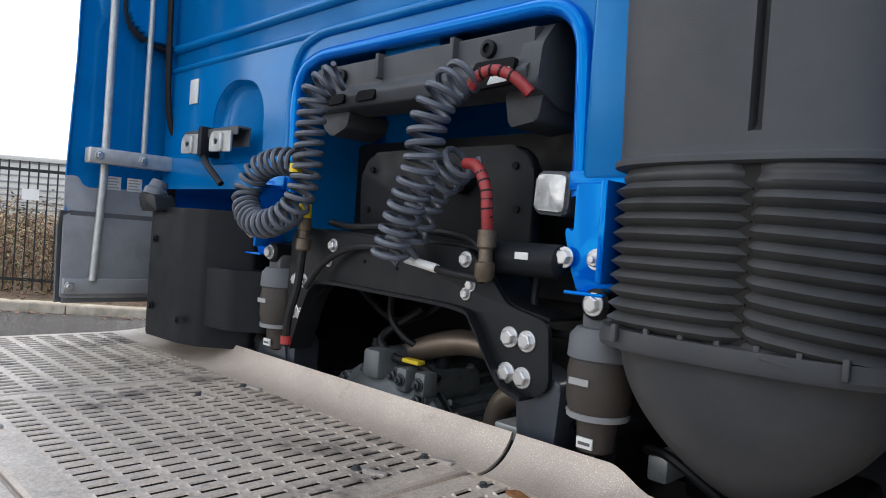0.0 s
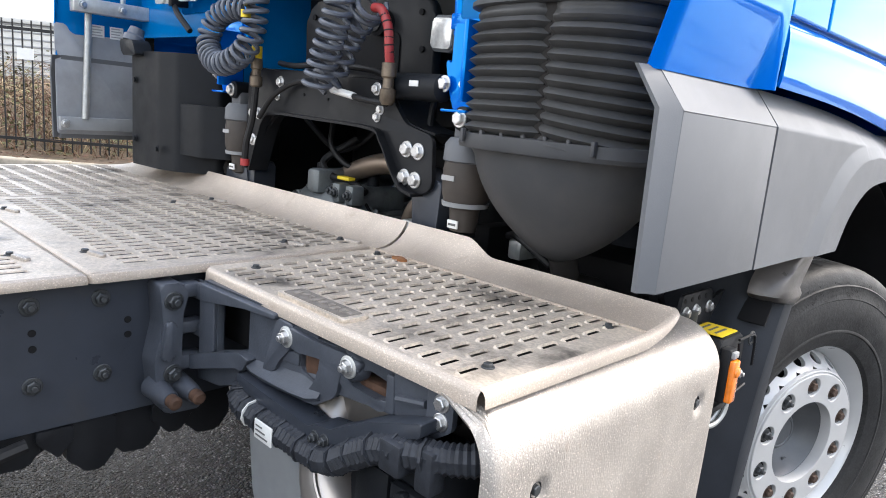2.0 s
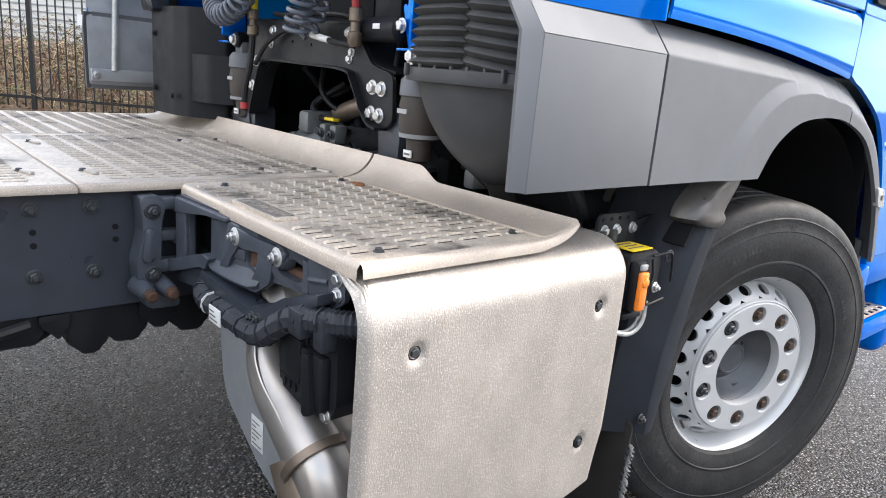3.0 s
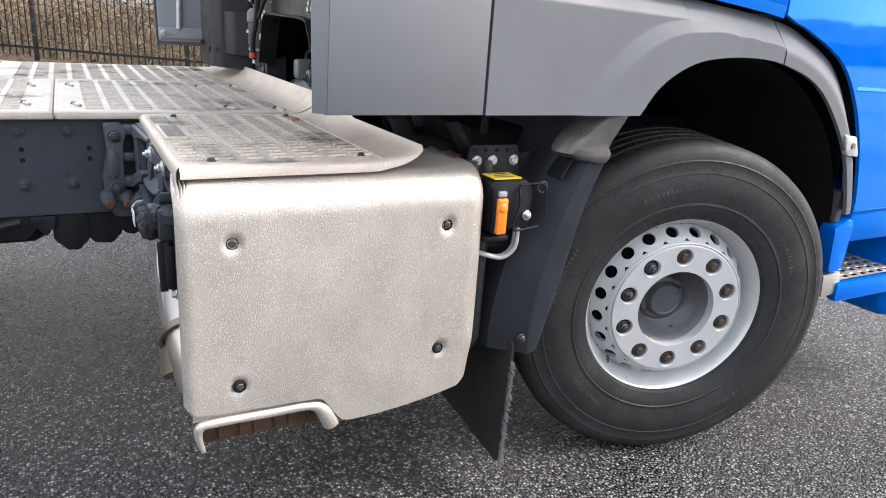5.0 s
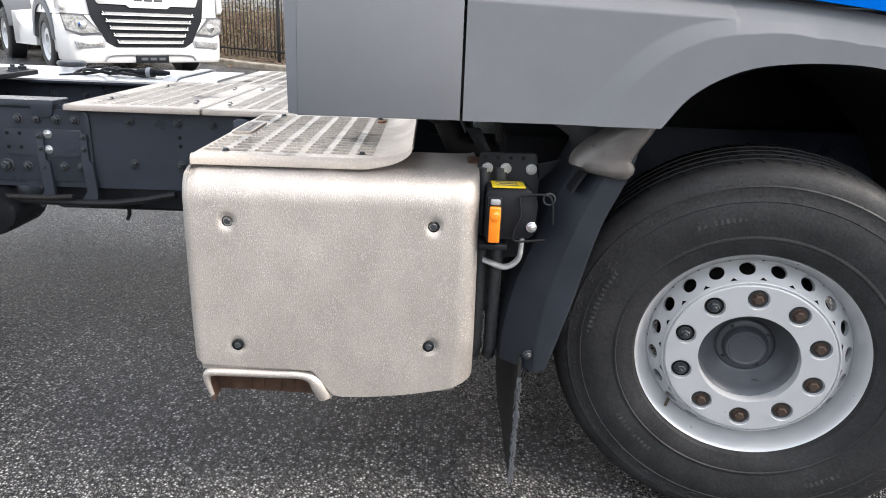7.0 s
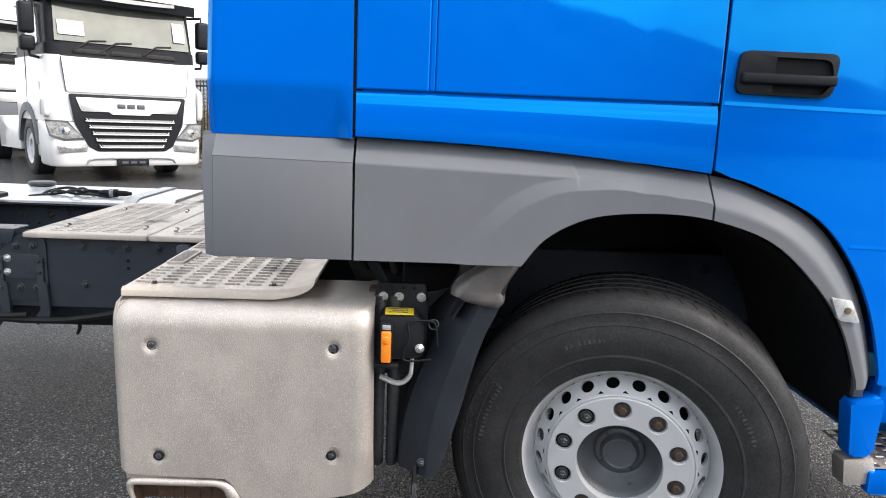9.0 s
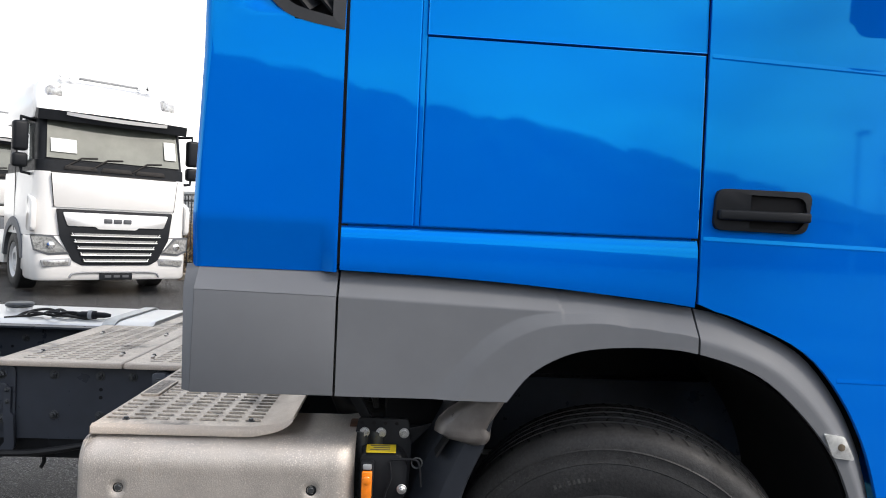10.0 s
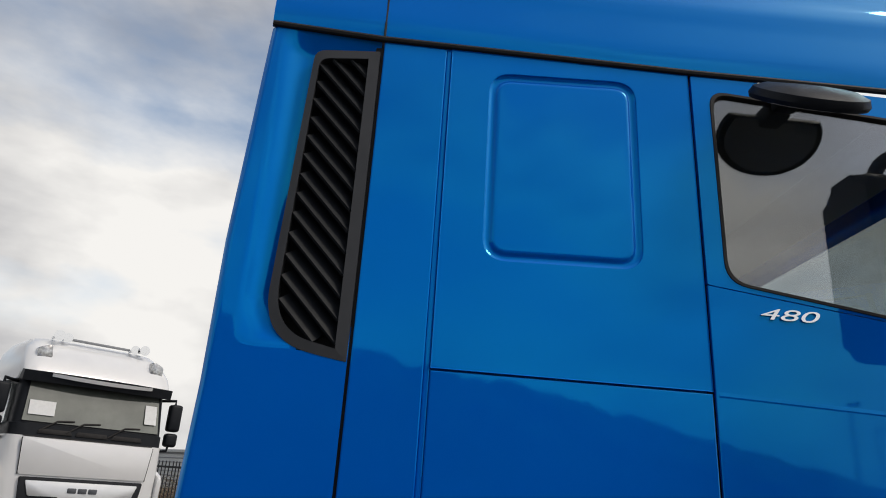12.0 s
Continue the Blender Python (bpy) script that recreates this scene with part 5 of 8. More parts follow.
    FLARE_I = [(-0.44, 1.02), (-0.424, 1.044), (-0.378, 1.125), (-0.305, 1.190), (-0.222, 1.227), (-0.137, 1.238), (-0.008, 1.234), (0.079, 1.226), (0.167, 1.214), (0.19, 1.21)]
    CY, CZ = 0.0, 0.86
    polar = lambda line: [(math.atan2(q - CZ, -(p - CY)), math.hypot(p - CY, q - CZ)) for p, q in line]
    RO, RI = polar(FLARE_O), polar(FLARE_I)
    def skirt2(u, v):
        y = -0.718 + (0.165 + 0.718) * u
        lo = 1.043 if y < -0.305 else near_y(ARCH_IN, y)
        hi = near_y(ARCH_OUT, y)
        z = lo + (hi - lo) * v
        # upper bevel, flat face, slope up to the flare round the arch
        bev = 1.283 - 0.033 * (y + 0.712)
        th, d = math.atan2(z - CZ, -(y - CY)), math.hypot(y - CY, z - CZ)
        ri = near_y(RI, th)
        tip_ = RO[-1][0]
        if y > -0.172 or th > tip_:
            top_r = math.hypot(y - CY, hi - CZ)
            f = min(1.0, max(0.0, (d - ri) / max(1e-4, top_r - ri)))
            lin = 0.020 - 0.057 * f
            knot = 0.020 - 0.012 * f / 0.34 if f < 0.34 else 0.008 - 0.045 * (f - 0.34) / 0.66
            k = min(1.0, max(0.0, (y + 0.172) / 0.27))
            xx = knot + (lin - knot) * k
        else:
            ro = near_y(RO, th) if th > RO[0][0] else 9.0
            xx = 0.008
            if z > bev:
                xx -= 0.045 * (z - bev) / max(1e-4, hi - bev)
            elif d < ri:
                xx = 0.020
            elif d < ro < 5:
                xx = 0.008 + 0.012 * (ro - d) / (ro - ri)
        return (s * (x + xx), y, z)
    part("arch_skirt", sheet(skirt2, 200, 80, 0.012), GREY, truck, "matt grey wheel arch skirt")
    ia = [i for i, p in enumerate(ARCH_IN) if p[0] > 0.172]
    def flare2(u, v):
        a0 = near_y(ARCH_IN, 0.171)
        inn = [(0.171, a0)] + [ARCH_IN[i] for i in ia]
        out = [(0.171, near_y(ARCH_OUT, 0.171))] + [p for p in ARCH_OUT if p[0] > 0.175]
        def at(line):
            L_all = [0.0]
            for p, q in zip(line, line[1:]):
                L_all.append(L_all[-1] + math.hypot(q[0] - p[0], q[1] - p[1]))
            t = u * L_all[-1]
            for k in range(len(line) - 1):
                if t <= L_all[k + 1] + 1e-9:
                    f = (t - L_all[k]) / (L_all[k + 1] - L_all[k] + 1e-9)
                    return Vector(line[k]).lerp(Vector(line[k + 1]), f)
            return Vector(line[-1])
        p = at(inn).lerp(at(out), v)
        xx = x + 0.020 - (0.057 * max(0.0, (v - 0.32) / 0.68))
        return (s * xx, p.x, p.y)
    part("arch_flare", sheet(flare2, 60, 14, 0.012), GREY, truck)
    lamp = part("side_marker_lamp", prism(rounded([(0.495, 0.988), (0.548, 0.982), (0.578, 0.922), (0.522, 0.928)], 0.006), "x", s * (x + 0.012), s * (x + 0.026), 0.004), LENS, truck, "clear side marker lamp in the arch")
    part("lamp_bulb", lathe([(0, 0.009), (0.003, 0.009), (0.004, 0.001)], 16, "x", Matrix.Translation((s * (x + 0.026), 0.540, 0.955))), BRASS, lamp)
    # dark wheel housing
    def housing(u, v):
        a = radians(152 - 152 * u)
        return (s * (0.62 + 0.575 * v), 0.05 + 0.585 * math.cos(a), 0.62 + 0.57 * math.sin(a))
    part("wheel_housing", sheet(housing, 40, 6, 0.006), DARK, truck, "black plastic wheel housing")
    # rear fairing: blue, with louvred vent
    rear = lambda z: -1.076 + 0.018 * min(1.0, max(0.0, (z - 1.35) / 0.5)) + 0.025 * max(0.0, (z - 2.2) / 0.65)
    def fairing(u, v):
        z = 1.340 + (2.835 - 1.340) * v
        y = rear(z) + (-0.7265 - rear(z)) * u
        xx = x
        # the lowest band leans in
        if z < 1.462:
            xx -= 0.028 * (1.462 - z) / 0.113 * min(1.0, max(0.15, (-0.7265 - y) / 0.04))
        # rolled rear edge
        if u < 0.06:
            xx -= 0.014 * (1 - u / 0.06) ** 2
        # scoop in front of the vent
        if z > 1.93:
            d = -0.905 - y
            if d < 0.100:
                f = min(1.0, max(0.0, (0.100 - d) / 0.088))
                ze = min(1.0, max(0.0, (z - 1.95) / 0.12)) * min(1.0, max(0.0, (2.835 - z) / 0.06))
                xx -= 0.030 * (f * f * (3 - 2 * f)) * ze
        if -0.919 + 0.0375 * (z - 2.05) + 10 * max(0.0, 2.04 - z) ** 2 < y < -0.743 and 1.940 < z < 2.750:
            xx = x - 0.060
        return (s * xx, y, z)
    # the far fairing takes the copy of the paint darkened for shade
    fa = part("side_fairing", sheet(fairing, 60, 120, 0.004), BLUE_SHADED if far else BLUE, truck, "blue side air fairing with black louvred vent")
    vent_out = rounded([(-0.905, 2.77), (-0.728, 2.785), (-0.728, 1.918), (-0.80, 1.930), (-0.862, 1.944), (-0.912, 1.985), (-0.932, 2.05)], [0.03, 0.004, 0.004, 0.02, 0.04, 0.04, 0.04], 4)
    cy, cz = -0.815, 2.36
    inner = [(-0.758 if py > -0.73 else min(-0.758, (py + 0.83) * 0.79 - 0.83), (pz - cz) * 0.935 + cz) for py, pz in vent_out]
    vb = bmesh.new()
    loft([[(s * (x - 0.05), *p) for p in vent_out], [(s * (x + 0.001), *p) for p in vent_out], [(s * (x + 0.003), *p) for p in inner], [(s * (x - 0.04), *p) for p in inner], [(s * (x - 0.05), *p) for p in vent_out]], vb, caps=False)
    v = part("side_vent", vb, VENT, fa, "black plastic louvred vent", sharp=25)
    part("vent_back", prism(inner, "x", s * (x - 0.048), s * (x - 0.033)), DARK, v)
    def in_vent(p):
        hit = False
        for (ya, za), (yb, zb) in zip(inner, inner[1:] + inner[:1]):
            if (za > p.y) != (zb > p.y) and p.x < ya + (p.y - za) / (zb - za) * (yb - ya):
                hit = not hit
        return hit
    run = Vector((0.146, -0.155))
    for i in range(19):
        start = Vector((-0.915, 1.955 + i * 0.057))
        ins = [start + run * (k / 60 - 0.1) for k in range(76)]
        ins = [p for p in ins if in_vent(p)]
        if len(ins) < 8:
            continue
        sl = bmesh.new()
        loft([[(s * (x + 0.001), p.x, p.y), (s * (x - 0.003), p.x - 0.003, p.y - 0.004), (s * (x - 0.036), p.x + 0.020, p.y + 0.022), (s * (x - 0.032), p.x + 0.024, p.y + 0.028)] for p in (ins[0], ins[-1])], sl)
        part("louvre", sl, BLACK, v, smooth=False)
    # gutter and roof side
    part("roof_gutter", tube([(s * (x + 0.002), -1.03, 2.842), (s * (x + 0.002), -0.72, 2.826), (s * (x + 0.002), 0.15, 2.818), (s * (x - 0.004), 1.30, 2.83)], 0.009, 8), RUBBER, truck)
    def roof(u, v):
        y = -1.035 + (1.25 + 1.035) * u
        z = 2.842 + 0.95 * v
        xx = x - 0.02 * v - 0.16 * v**2.2 - 0.02 * (1 - u) * v
        if v < 0.05:
            xx -= 0.01 * (1 - v / 0.05)
        # long pressed ridge that runs up towards the front
        zr = 0.22 + 0.05 * u
        xx += 0.006 * math.exp(-(((v - zr) / 0.035) ** 2)) * min(1.0, u * 3)
        return (s * xx, y - 0.0 * v, z - 0.035 * math.sin(math.pi * u) * (1 - v) * 0.6)
    part("roof_side", sheet(roof, 50, 30, 0.006), BLUE, truck)
    part("roof_joint", tube([(s * (x - 0.002), -0.721, 2.83), (s * (x - 0.03), -0.721, 3.4)], 0.0035, 6), RUBBER, truck)
    # inner frame of the fairing with struts, as it shows from behind
    inx = x - 0.035
    if not far:
        br = part("fairing_bracket", rbox(1.092, inx + 0.02, -0.86, -0.81, 1.468, 1.508, 0.003), GALV, truck, "galvanised fairing bracket")
        bolt(br, (1.114, -0.86, 1.489), "-y", 0.006, "steel")
        # dark patch on the bracket for the shade inside its slot
        part("slot_hole", prism(rounded([(1.165, 1.475), (1.19, 1.475), (1.19, 1.488), (1.165, 1.488)], 0.006), "y", -0.8612, -0.8600), DARK, br)
        part("fairing_rod", tube([(inx - 0.012, -0.83, 1.53), (inx - 0.012, -0.83, 2.7)], 0.012, 10), GALV, truck)
        return
    fr = part("fairing_inner_panel", prism(rounded([(-1.075, 1.06), (-0.765, 1.06), (-0.765, 1.435), (-1.02, 1.425), (-1.04, 1.46), (-1.078, 1.46)], 0.012), "x", s * (inx - 0.006), s * inx, 0.002), INNER, truck, "grey inner fairing panel")
    part("bottom_bar", rbox(*sorted((s * (inx - 0.03), s * (inx - 0.006))), -1.072, -0.77, 1.075, 1.125, 0.003), GREY_LT, fr, "galvanised bottom bar")
    bolt(fr, (s * (inx - 0.03), -1.055, 1.10), "-x" if s > 0 else "+x", 0.010, "steel")
    br = part("fairing_bracket", rbox(*sorted((s * (inx - 0.07), s * (inx - 0.02))), -1.03, -0.66, 1.505, 1.555, 0.003), GALV, truck, "galvanised fairing bracket")
    for y in (-1.0, -0.86, -0.72):
        bolt(br, (s * (inx - 0.07), y, 1.53), "-x" if s > 0 else "+x", 0.010, "steel")
    part("fairing_rod", tube([(s * (inx - 0.03), -0.985, 1.12), (s * (inx - 0.03), -0.97, 1.45), (s * (inx - 0.03), -0.965, 2.75)], 0.013, 10), GALV, truck, "galvanised fairing strut")
    part("fairing_rod", tube([(s * (inx - 0.03), -0.845, 1.55), (s * (inx - 0.03), -0.845, 2.75)], 0.010, 10), GALV, truck)
    part("cable", tube(smooth_path([(s * (inx - 0.05), -0.80, 2.7), (s * (inx - 0.05), -0.79, 2.0), (s * (inx - 0.05), -0.77, 1.68), (s * (inx - 0.06), -0.70, 1.58), (s * (inx - 0.08), -0.64, 1.53)]), 0.011, 8), HOSE_BLK, truck)
    if far:
        for y0, z0 in ((-0.955, 1.425), (-0.885, 1.425)):
            st = part("sticker", rbox(-inx + 0.0065, -inx + 0.0075, y0, y0 + 0.05, z0, z0 + 0.045, 0.0003), WHITE_PL, truck, "small white instruction sticker")
            for i in range(4):
                part("print_bar", box(bmesh.new(), -inx + 0.0075, -inx + 0.0082, y0 + 0.005, y0 + 0.043 - 0.006 * (i % 2), z0 + 0.006 + i * 0.010, z0 + 0.010 + i * 0.010), PRINT_GREY, st)


cab_side(1)
cab_side(-1)


def cab_back():
    o = rounded([(-0.355, 1.30), (-0.36, 1.78), (0.525, 1.775), (0.54, 1.30)], [0, 0.13, 0.11, 0], 8)
    ring = [(px, pz) for px, pz in o if pz > 1.44][::-1]
    left = [(-0.355, 1.445)]
    poly = [(-1.20, 1.445), (-1.20, 1.852), (1.20, 1.852), (1.20, 1.445), (0.54, 1.445)] + ring + left
    pocket = rounded([(-0.85, 1.52), (-0.845, 1.715), (-0.745, 1.785), (-0.60, 1.765), (-0.545, 1.70), (-0.535, 1.52)], [0.03, 0.07, 0.08, 0.06, 0.05, 0.03], 6)
    w = part("cab_rear_wall", holed(poly, [pocket], "y", BACK, BACK + 0.02), BLUE_SHADED, truck, "blue painted rear wall of the cab with opening")
    part("upper_rear_wall", prism(rounded([(-1.20, 1.862), (1.20, 1.862), (1.20, 3.72), (-1.20, 3.72)], 0.01), "y", BACK + 0.006, BACK + 0.03, 0.004), BLUE_SHADED, truck)
    for z, r in ((1.857, 0.012), (1.93, 0.016)):
        part("pressed_ridge", tube([(-1.18, BACK + 0.004, z), (1.18, BACK + 0.004, z)], r, 10), BLUE_SHADED, w)
    # raised flange round the opening
    path = [(-0.365, BACK - 0.004, 1.43)] + [(px + (-0.012 if px < 0 else 0.012) * (abs(px) > 0.3), BACK - 0.004, pz + 0.012) for px, pz in o if pz > 1.44] + [(0.552, BACK - 0.004, 1.43)]
    part("opening_flange", tube(path, 0.017, 10), BLUE, w)
    path2 = [((px + 0.08) * 1.11 - 0.08, BACK - 0.002, (pz - 1.43) * 1.17 + 1.43) for px, _, pz in path]
    part("opening_bead", tube(path2, 0.013, 10), BLUE_SHADED, w)
    # pressed recess beside the opening
    mid = (-0.69, 1.64)
    shr = lambda k: [((px - mid[0]) * k + mid[0], (pz - mid[1]) * k + mid[1]) for px, pz in pocket]
    rec = bmesh.new()
    rows = [[(px, BACK + dy, pz) for px, pz in shr(k)] for k, dy in ((1.01, 0.0015), (0.99, 0.004), (0.94, 0.022), (0.89, 0.032), (0.80, 0.036))]
    loft(rows, rec, caps=False)
    rec.verts.ensure_lookup_table()
    rec.faces.new([rec.verts[i] for i in range(len(rec.verts) - len(pocket), len(rec.verts))])
    part("pressed_recess", rec, BLUE_SHADED, w)
    part("door_plate", rbox(-1.015, -0.958, BACK - 0.006, BACK - 0.001, 1.728, 1.81, 0.002), WHITE_PL, w, "small white plate")
    lk = part("rear_bracket", prism([(-0.045, 1.625), (-0.002, 1.625), (-0.002, 1.570), (-0.006, 1.570), (-0.006, 1.620), (-0.041, 1.620), (-0.041, 1.60), (-0.045, 1.60)], "x", -1.03, -0.69, 0.001), GREY_DK, truck, "bright metal cab bracket with black strap")
    lk.matrix_basis = Matrix.Translation((0.085, BACK, 0))
    for x0 in (-1.035, -0.845):
        part("clip_plate", holed(rounded([(x0, 1.555), (x0 + 0.13, 1.550), (x0 + 0.13, 1.612), (x0 + 0.02, 1.616), (x0, 1.60)], 0.008, 3), [rounded([(x0 + 0.025, 1.575), (x0 + 0.045, 1.575), (x0 + 0.045, 1.592), (x0 + 0.025, 1.592)], 0.006, 3)], "y", -0.052, -0.046, 0.0015), GALV, lk)
        part("clip_plate", rbox(x0 + 0.065, x0 + 0.085, -0.060, -0.05, 1.552, 1.607, 0.004), GALV, lk)
    part("strap", rbox(-0.897, -0.872, -0.066, -0.002, 1.54, 1.632, 0.004), BLACK, lk)
    part("strap_tail", tube(smooth_path([(-0.88, -0.05, 1.54), (-0.83, -0.06, 1.51), (-0.76, -0.05, 1.455)]), 0.010, 8), HOSE_BLK, lk)
    for x in (-0.99, -0.78):
        bolt(lk, (x, -0.046, 1.584), "-y", 0.007, "dark")
    # hollow behind the opening
    hol = bmesh.new()
    x0, x1, y1, zt = -0.40, 0.58, -0.42, 1.81
    for q in (((x0, BACK, 1.30), (x0, BACK, zt), (x0, y1, zt), (x0, y1, 1.30)), ((x1, BACK, 1.30), (x1, y1, 1.30), (x1, y1, zt), (x1, BACK, zt)),
              ((x0, BACK, zt), (x1, BACK, zt), (x1, y1, zt), (x0, y1, zt)), ((x0, y1, 1.30), (x0, y1, zt), (x1, y1, zt), (x1, y1, 1.30))):
        hol.faces.new([hol.verts.new(p) for p in q])
    part("opening_hollow", hol, BLUE_SHADED, truck)
    # blue feet of the cab frame
    for s in (1, -1):
        cx = 0.61 if s > 0 else -0.43
        f = part("cab_frame_foot", prism(rounded([(cx - 0.045, 1.45), (cx + 0.045, 1.45), (cx + 0.04, 1.265), (cx - 0.03, 1.265), (cx - 0.045, 1.30), (cx - 0.062, 1.365), (cx - 0.06, 1.375), (cx - 0.045, 1.365)], 0.006), "y", -0.80, -0.775, 0.003), BLUE, truck, "blue cab frame foot with bolts")
        part("foot_flange", rbox(cx + 0.04, cx + 0.052, -0.86, -0.775, 1.285, 1.45, 0.003), BLUE, f)
        part("foot_flange", rbox(cx - 0.03, cx + 0.045, -0.84, -0.80, 1.262, 1.268, 0.002), BLUE, f)
        bolt(f, (cx + 0.005, -0.80, 1.322), "-y", 0.012, "stud")
        bolt(f, (cx - 0.052, -0.81, 1.322), "-y", 0.012, "steel")
        part("cab_pillar", rbox(cx - 0.07, cx + 0.06, -0.79, -0.765, 1.44, 1.475, 0.004), BLUE, f)
    part("cab_corner_pillar", rbox(0.565, 0.70, BACK - 0.03, BACK - 0.002, 1.455, 2.9, 0.012, 3), BLUE_SHADED, truck)
    # closed front, roof and windscreen of the cab
    part("cab_roof", prism(rounded([(-1.06, 3.72), (1.06, 3.72), (1.0, 3.86), (-1.0, 3.86)], 0.05), "y", -0.74, 1.1, 0.02), BLUE, truck)
    part("cab_front", prism(rounded([(1.24, 0.75), (1.40, 0.80), (1.42, 1.85), (1.40, 1.97), (1.24, 1.97)], 0.03), "x", -1.20, 1.20, 0.02), BLUE, truck)
    part("windscreen_header", prism(rounded([(1.22, 2.80), (1.31, 2.80), (1.27, 3.02), (1.17, 3.02)], 0.02), "x", -1.20, 1.20, 0.01), BLUE, truck)
    for sx in (1, -1):
        part("windscreen_pillar", prism([(1.22, 1.96), (1.39, 1.96), (1.32, 2.81), (1.22, 2.81)], "x", sx * 1.10, sx * 1.20, 0.01), BLUE, truck)
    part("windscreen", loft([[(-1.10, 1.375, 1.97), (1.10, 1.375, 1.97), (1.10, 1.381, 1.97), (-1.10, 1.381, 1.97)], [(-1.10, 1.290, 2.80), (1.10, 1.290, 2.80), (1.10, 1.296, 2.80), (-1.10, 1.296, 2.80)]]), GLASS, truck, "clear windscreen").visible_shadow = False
    for sx in (0.62, -0.62):
        seat = part("seat_back", prism(rounded([(-0.02, 1.62), (0.16, 1.62), (0.06, 2.30), (-0.09, 2.30)], 0.04), "x", sx - 0.24, sx + 0.24, 0.03, 3), GREY_DK, truck, "dark cloth cab seat")
        part("headrest", rbox(sx - 0.14, sx + 0.14, -0.10, 0.0, 2.32, 2.50, 0.03, 3), GREY_DK, seat)
    part("headliner", rbox(-1.10, 1.10, -0.68, 1.16, 2.86, 2.90, 0.01), LINER, truck)
    part("overhead_console", prism(rounded([(0.85, 2.86), (0.90, 2.82), (1.15, 2.81), (1.18, 2.86)], 0.03), "x", -1.0, 1.0, 0.02), GREY_DK, truck)
    part("dashboard", prism(rounded([(0.75, 1.60), (0.85, 1.92), (1.22, 1.98), (1.22, 1.60)], 0.05), "x", -1.08, 1.08, 0.03), GREY_DK, truck)
    part("bumper", rbox(-1.22, 1.22, 1.05, 1.45, 0.30, 0.78, 0.05, 3), BLUE, truck)


cab_back()


def intake():
    """Air intake on the cab's rear: a moulded duct, a folded bellows and a round bowl."""
    cx, cy = 0.875, -0.765

    gx, gw = 0.027, 0.0085
    steps_x = sorted([math.sin(math.pi / 2 * (-1 + 2 * i / 64)) for i in range(65)])

    def section(hx, hy, z, groove=0.0, p=3.2):
        """A rounded oblong ring; groove is the depth of an upright slot in its rear face."""
        side = [hx * f for f in steps_x if abs(hx * f - gx) > 0.0145 or hx < 0.1]
        marks = [gx - gw - 0.001, gx - gw, gx - gw + 0.0005, gx + gw - 0.0005, gx + gw, gx + gw + 0.001] if hx >= 0.1 else []
        xs = sorted(side + marks)
        y_at = lambda x: hy * max(0.0, 1 - min(1.0, abs(x / hx)) ** p) ** (1 / p)
        front = [(cx + x, cy - y_at(x) + (groove if abs(x - gx) < gw - 0.0002 else 0.0), z) for x in xs]
        rear = [(cx + x, cy + y_at(x), z) for x in xs[::-1][1:-1]]
        return front + rear

    rings = []
    for z, hx in ((1.463, 0.208), (1.466, 0.216), (1.474, 0.216), (1.478, 0.209), (1.486, 0.208)):
        rings.append(section(hx, 0.152 * hx / 0.208, z))
    for z, g in ((1.489, 0.0), (1.4895, 0.0), (1.503, 0.0), (1.508, 0.018), (1.516, 0.028), (1.70, 0.03), (1.9, 0.03), (2.3, 0.03), (2.301, 0.0), (2.85, 0.0)):
        t = max(0.0, (z - 1.5) / 0.4)
        rings.append(section(0.208 + 0.014 * min(1, t), 0.152, z, g))
    part("intake_duct", loft(rings), DUCT, truck, "black moulded air intake duct", sharp=30)
    # bellows in two halves whose folds are set off against each other
    for half in (-1, 1):
        rs = []
        folds = 11
        z0, z1 = 1.228, 1.463
        steps = folds * 6
        for k in range(steps + 1):
            f = k / steps
            z = z0 + (z1 - z0) * f
            w = (f * folds + (0.0 if half < 0 else 0.5)) % 1.0
            amp = (1 - abs(2 * w - 1)) ** 0.9
            top = max(0.0, (f - 0.86) / 0.14)
            d = 0.015 * amp * (1 - top)
            ring = []
            for q in range(41):
                a = math.pi * q / 40
                c, s_ = math.cos(a), math.sin(a)
                hx, hy = 0.197 + d, 0.150 + d
                x = hx * math.copysign(abs(c) ** (2 / 3.0), c)
                y = hy * abs(s_) ** (2 / 3.0)
                ring.append((x, y))
            # back and front outline of this half, split at x = 0.027
            full = [(x, -y) for x, y in ring] + [(x, y) for x, y in ring[::-1]]
            pts = []
            for x, y in full:
                xs = min(x, 0.027) if half < 0 else max(x, 0.027)
                near = max(0.0, 1 - abs(x - 0.027) / 0.02)
                yy = y
                if abs(xs - x) > 1e-6:
                    yy = math.copysign(max(0.0, abs(y) - 0.02), y)
                pts.append((cx + xs, cy + yy * (1 - 0.10 * near), z - (0.03 * max(0.0, x) / 0.2 * (1 - f) if half > 0 else 0.0)))
            rs.append(pts)
        part("bellows", loft(rs), FOLDS, truck, "black rubber intake bellows", sharp=60)
    part("bellows_core", loft([section(0.185, 0.14, 1.22), section(0.185, 0.14, 1.465)]), RUBBER, truck)
    rings = []
    for z, hx in ((1.228, 0.200), (1.226, 0.219), (1.206, 0.224), (1.198, 0.221), (1.196, 0.197)):
        rings.append(section(hx, 0.162 * hx / 0.22, z, p=3.0))
    for k in range(1, 19):
        f = k / 18
        z = 1.196 - 0.215 * f
        w = max(0.0, 1 - f**1.75) ** 0.72
        k_w = max(0.03, w)
        rings.append([(cx + (px - cx) * k_w, cy + (py - cy) * k_w, z) for px, py, _ in section(0.196, 0.145, z, p=2.6 - 0.4 * f)])
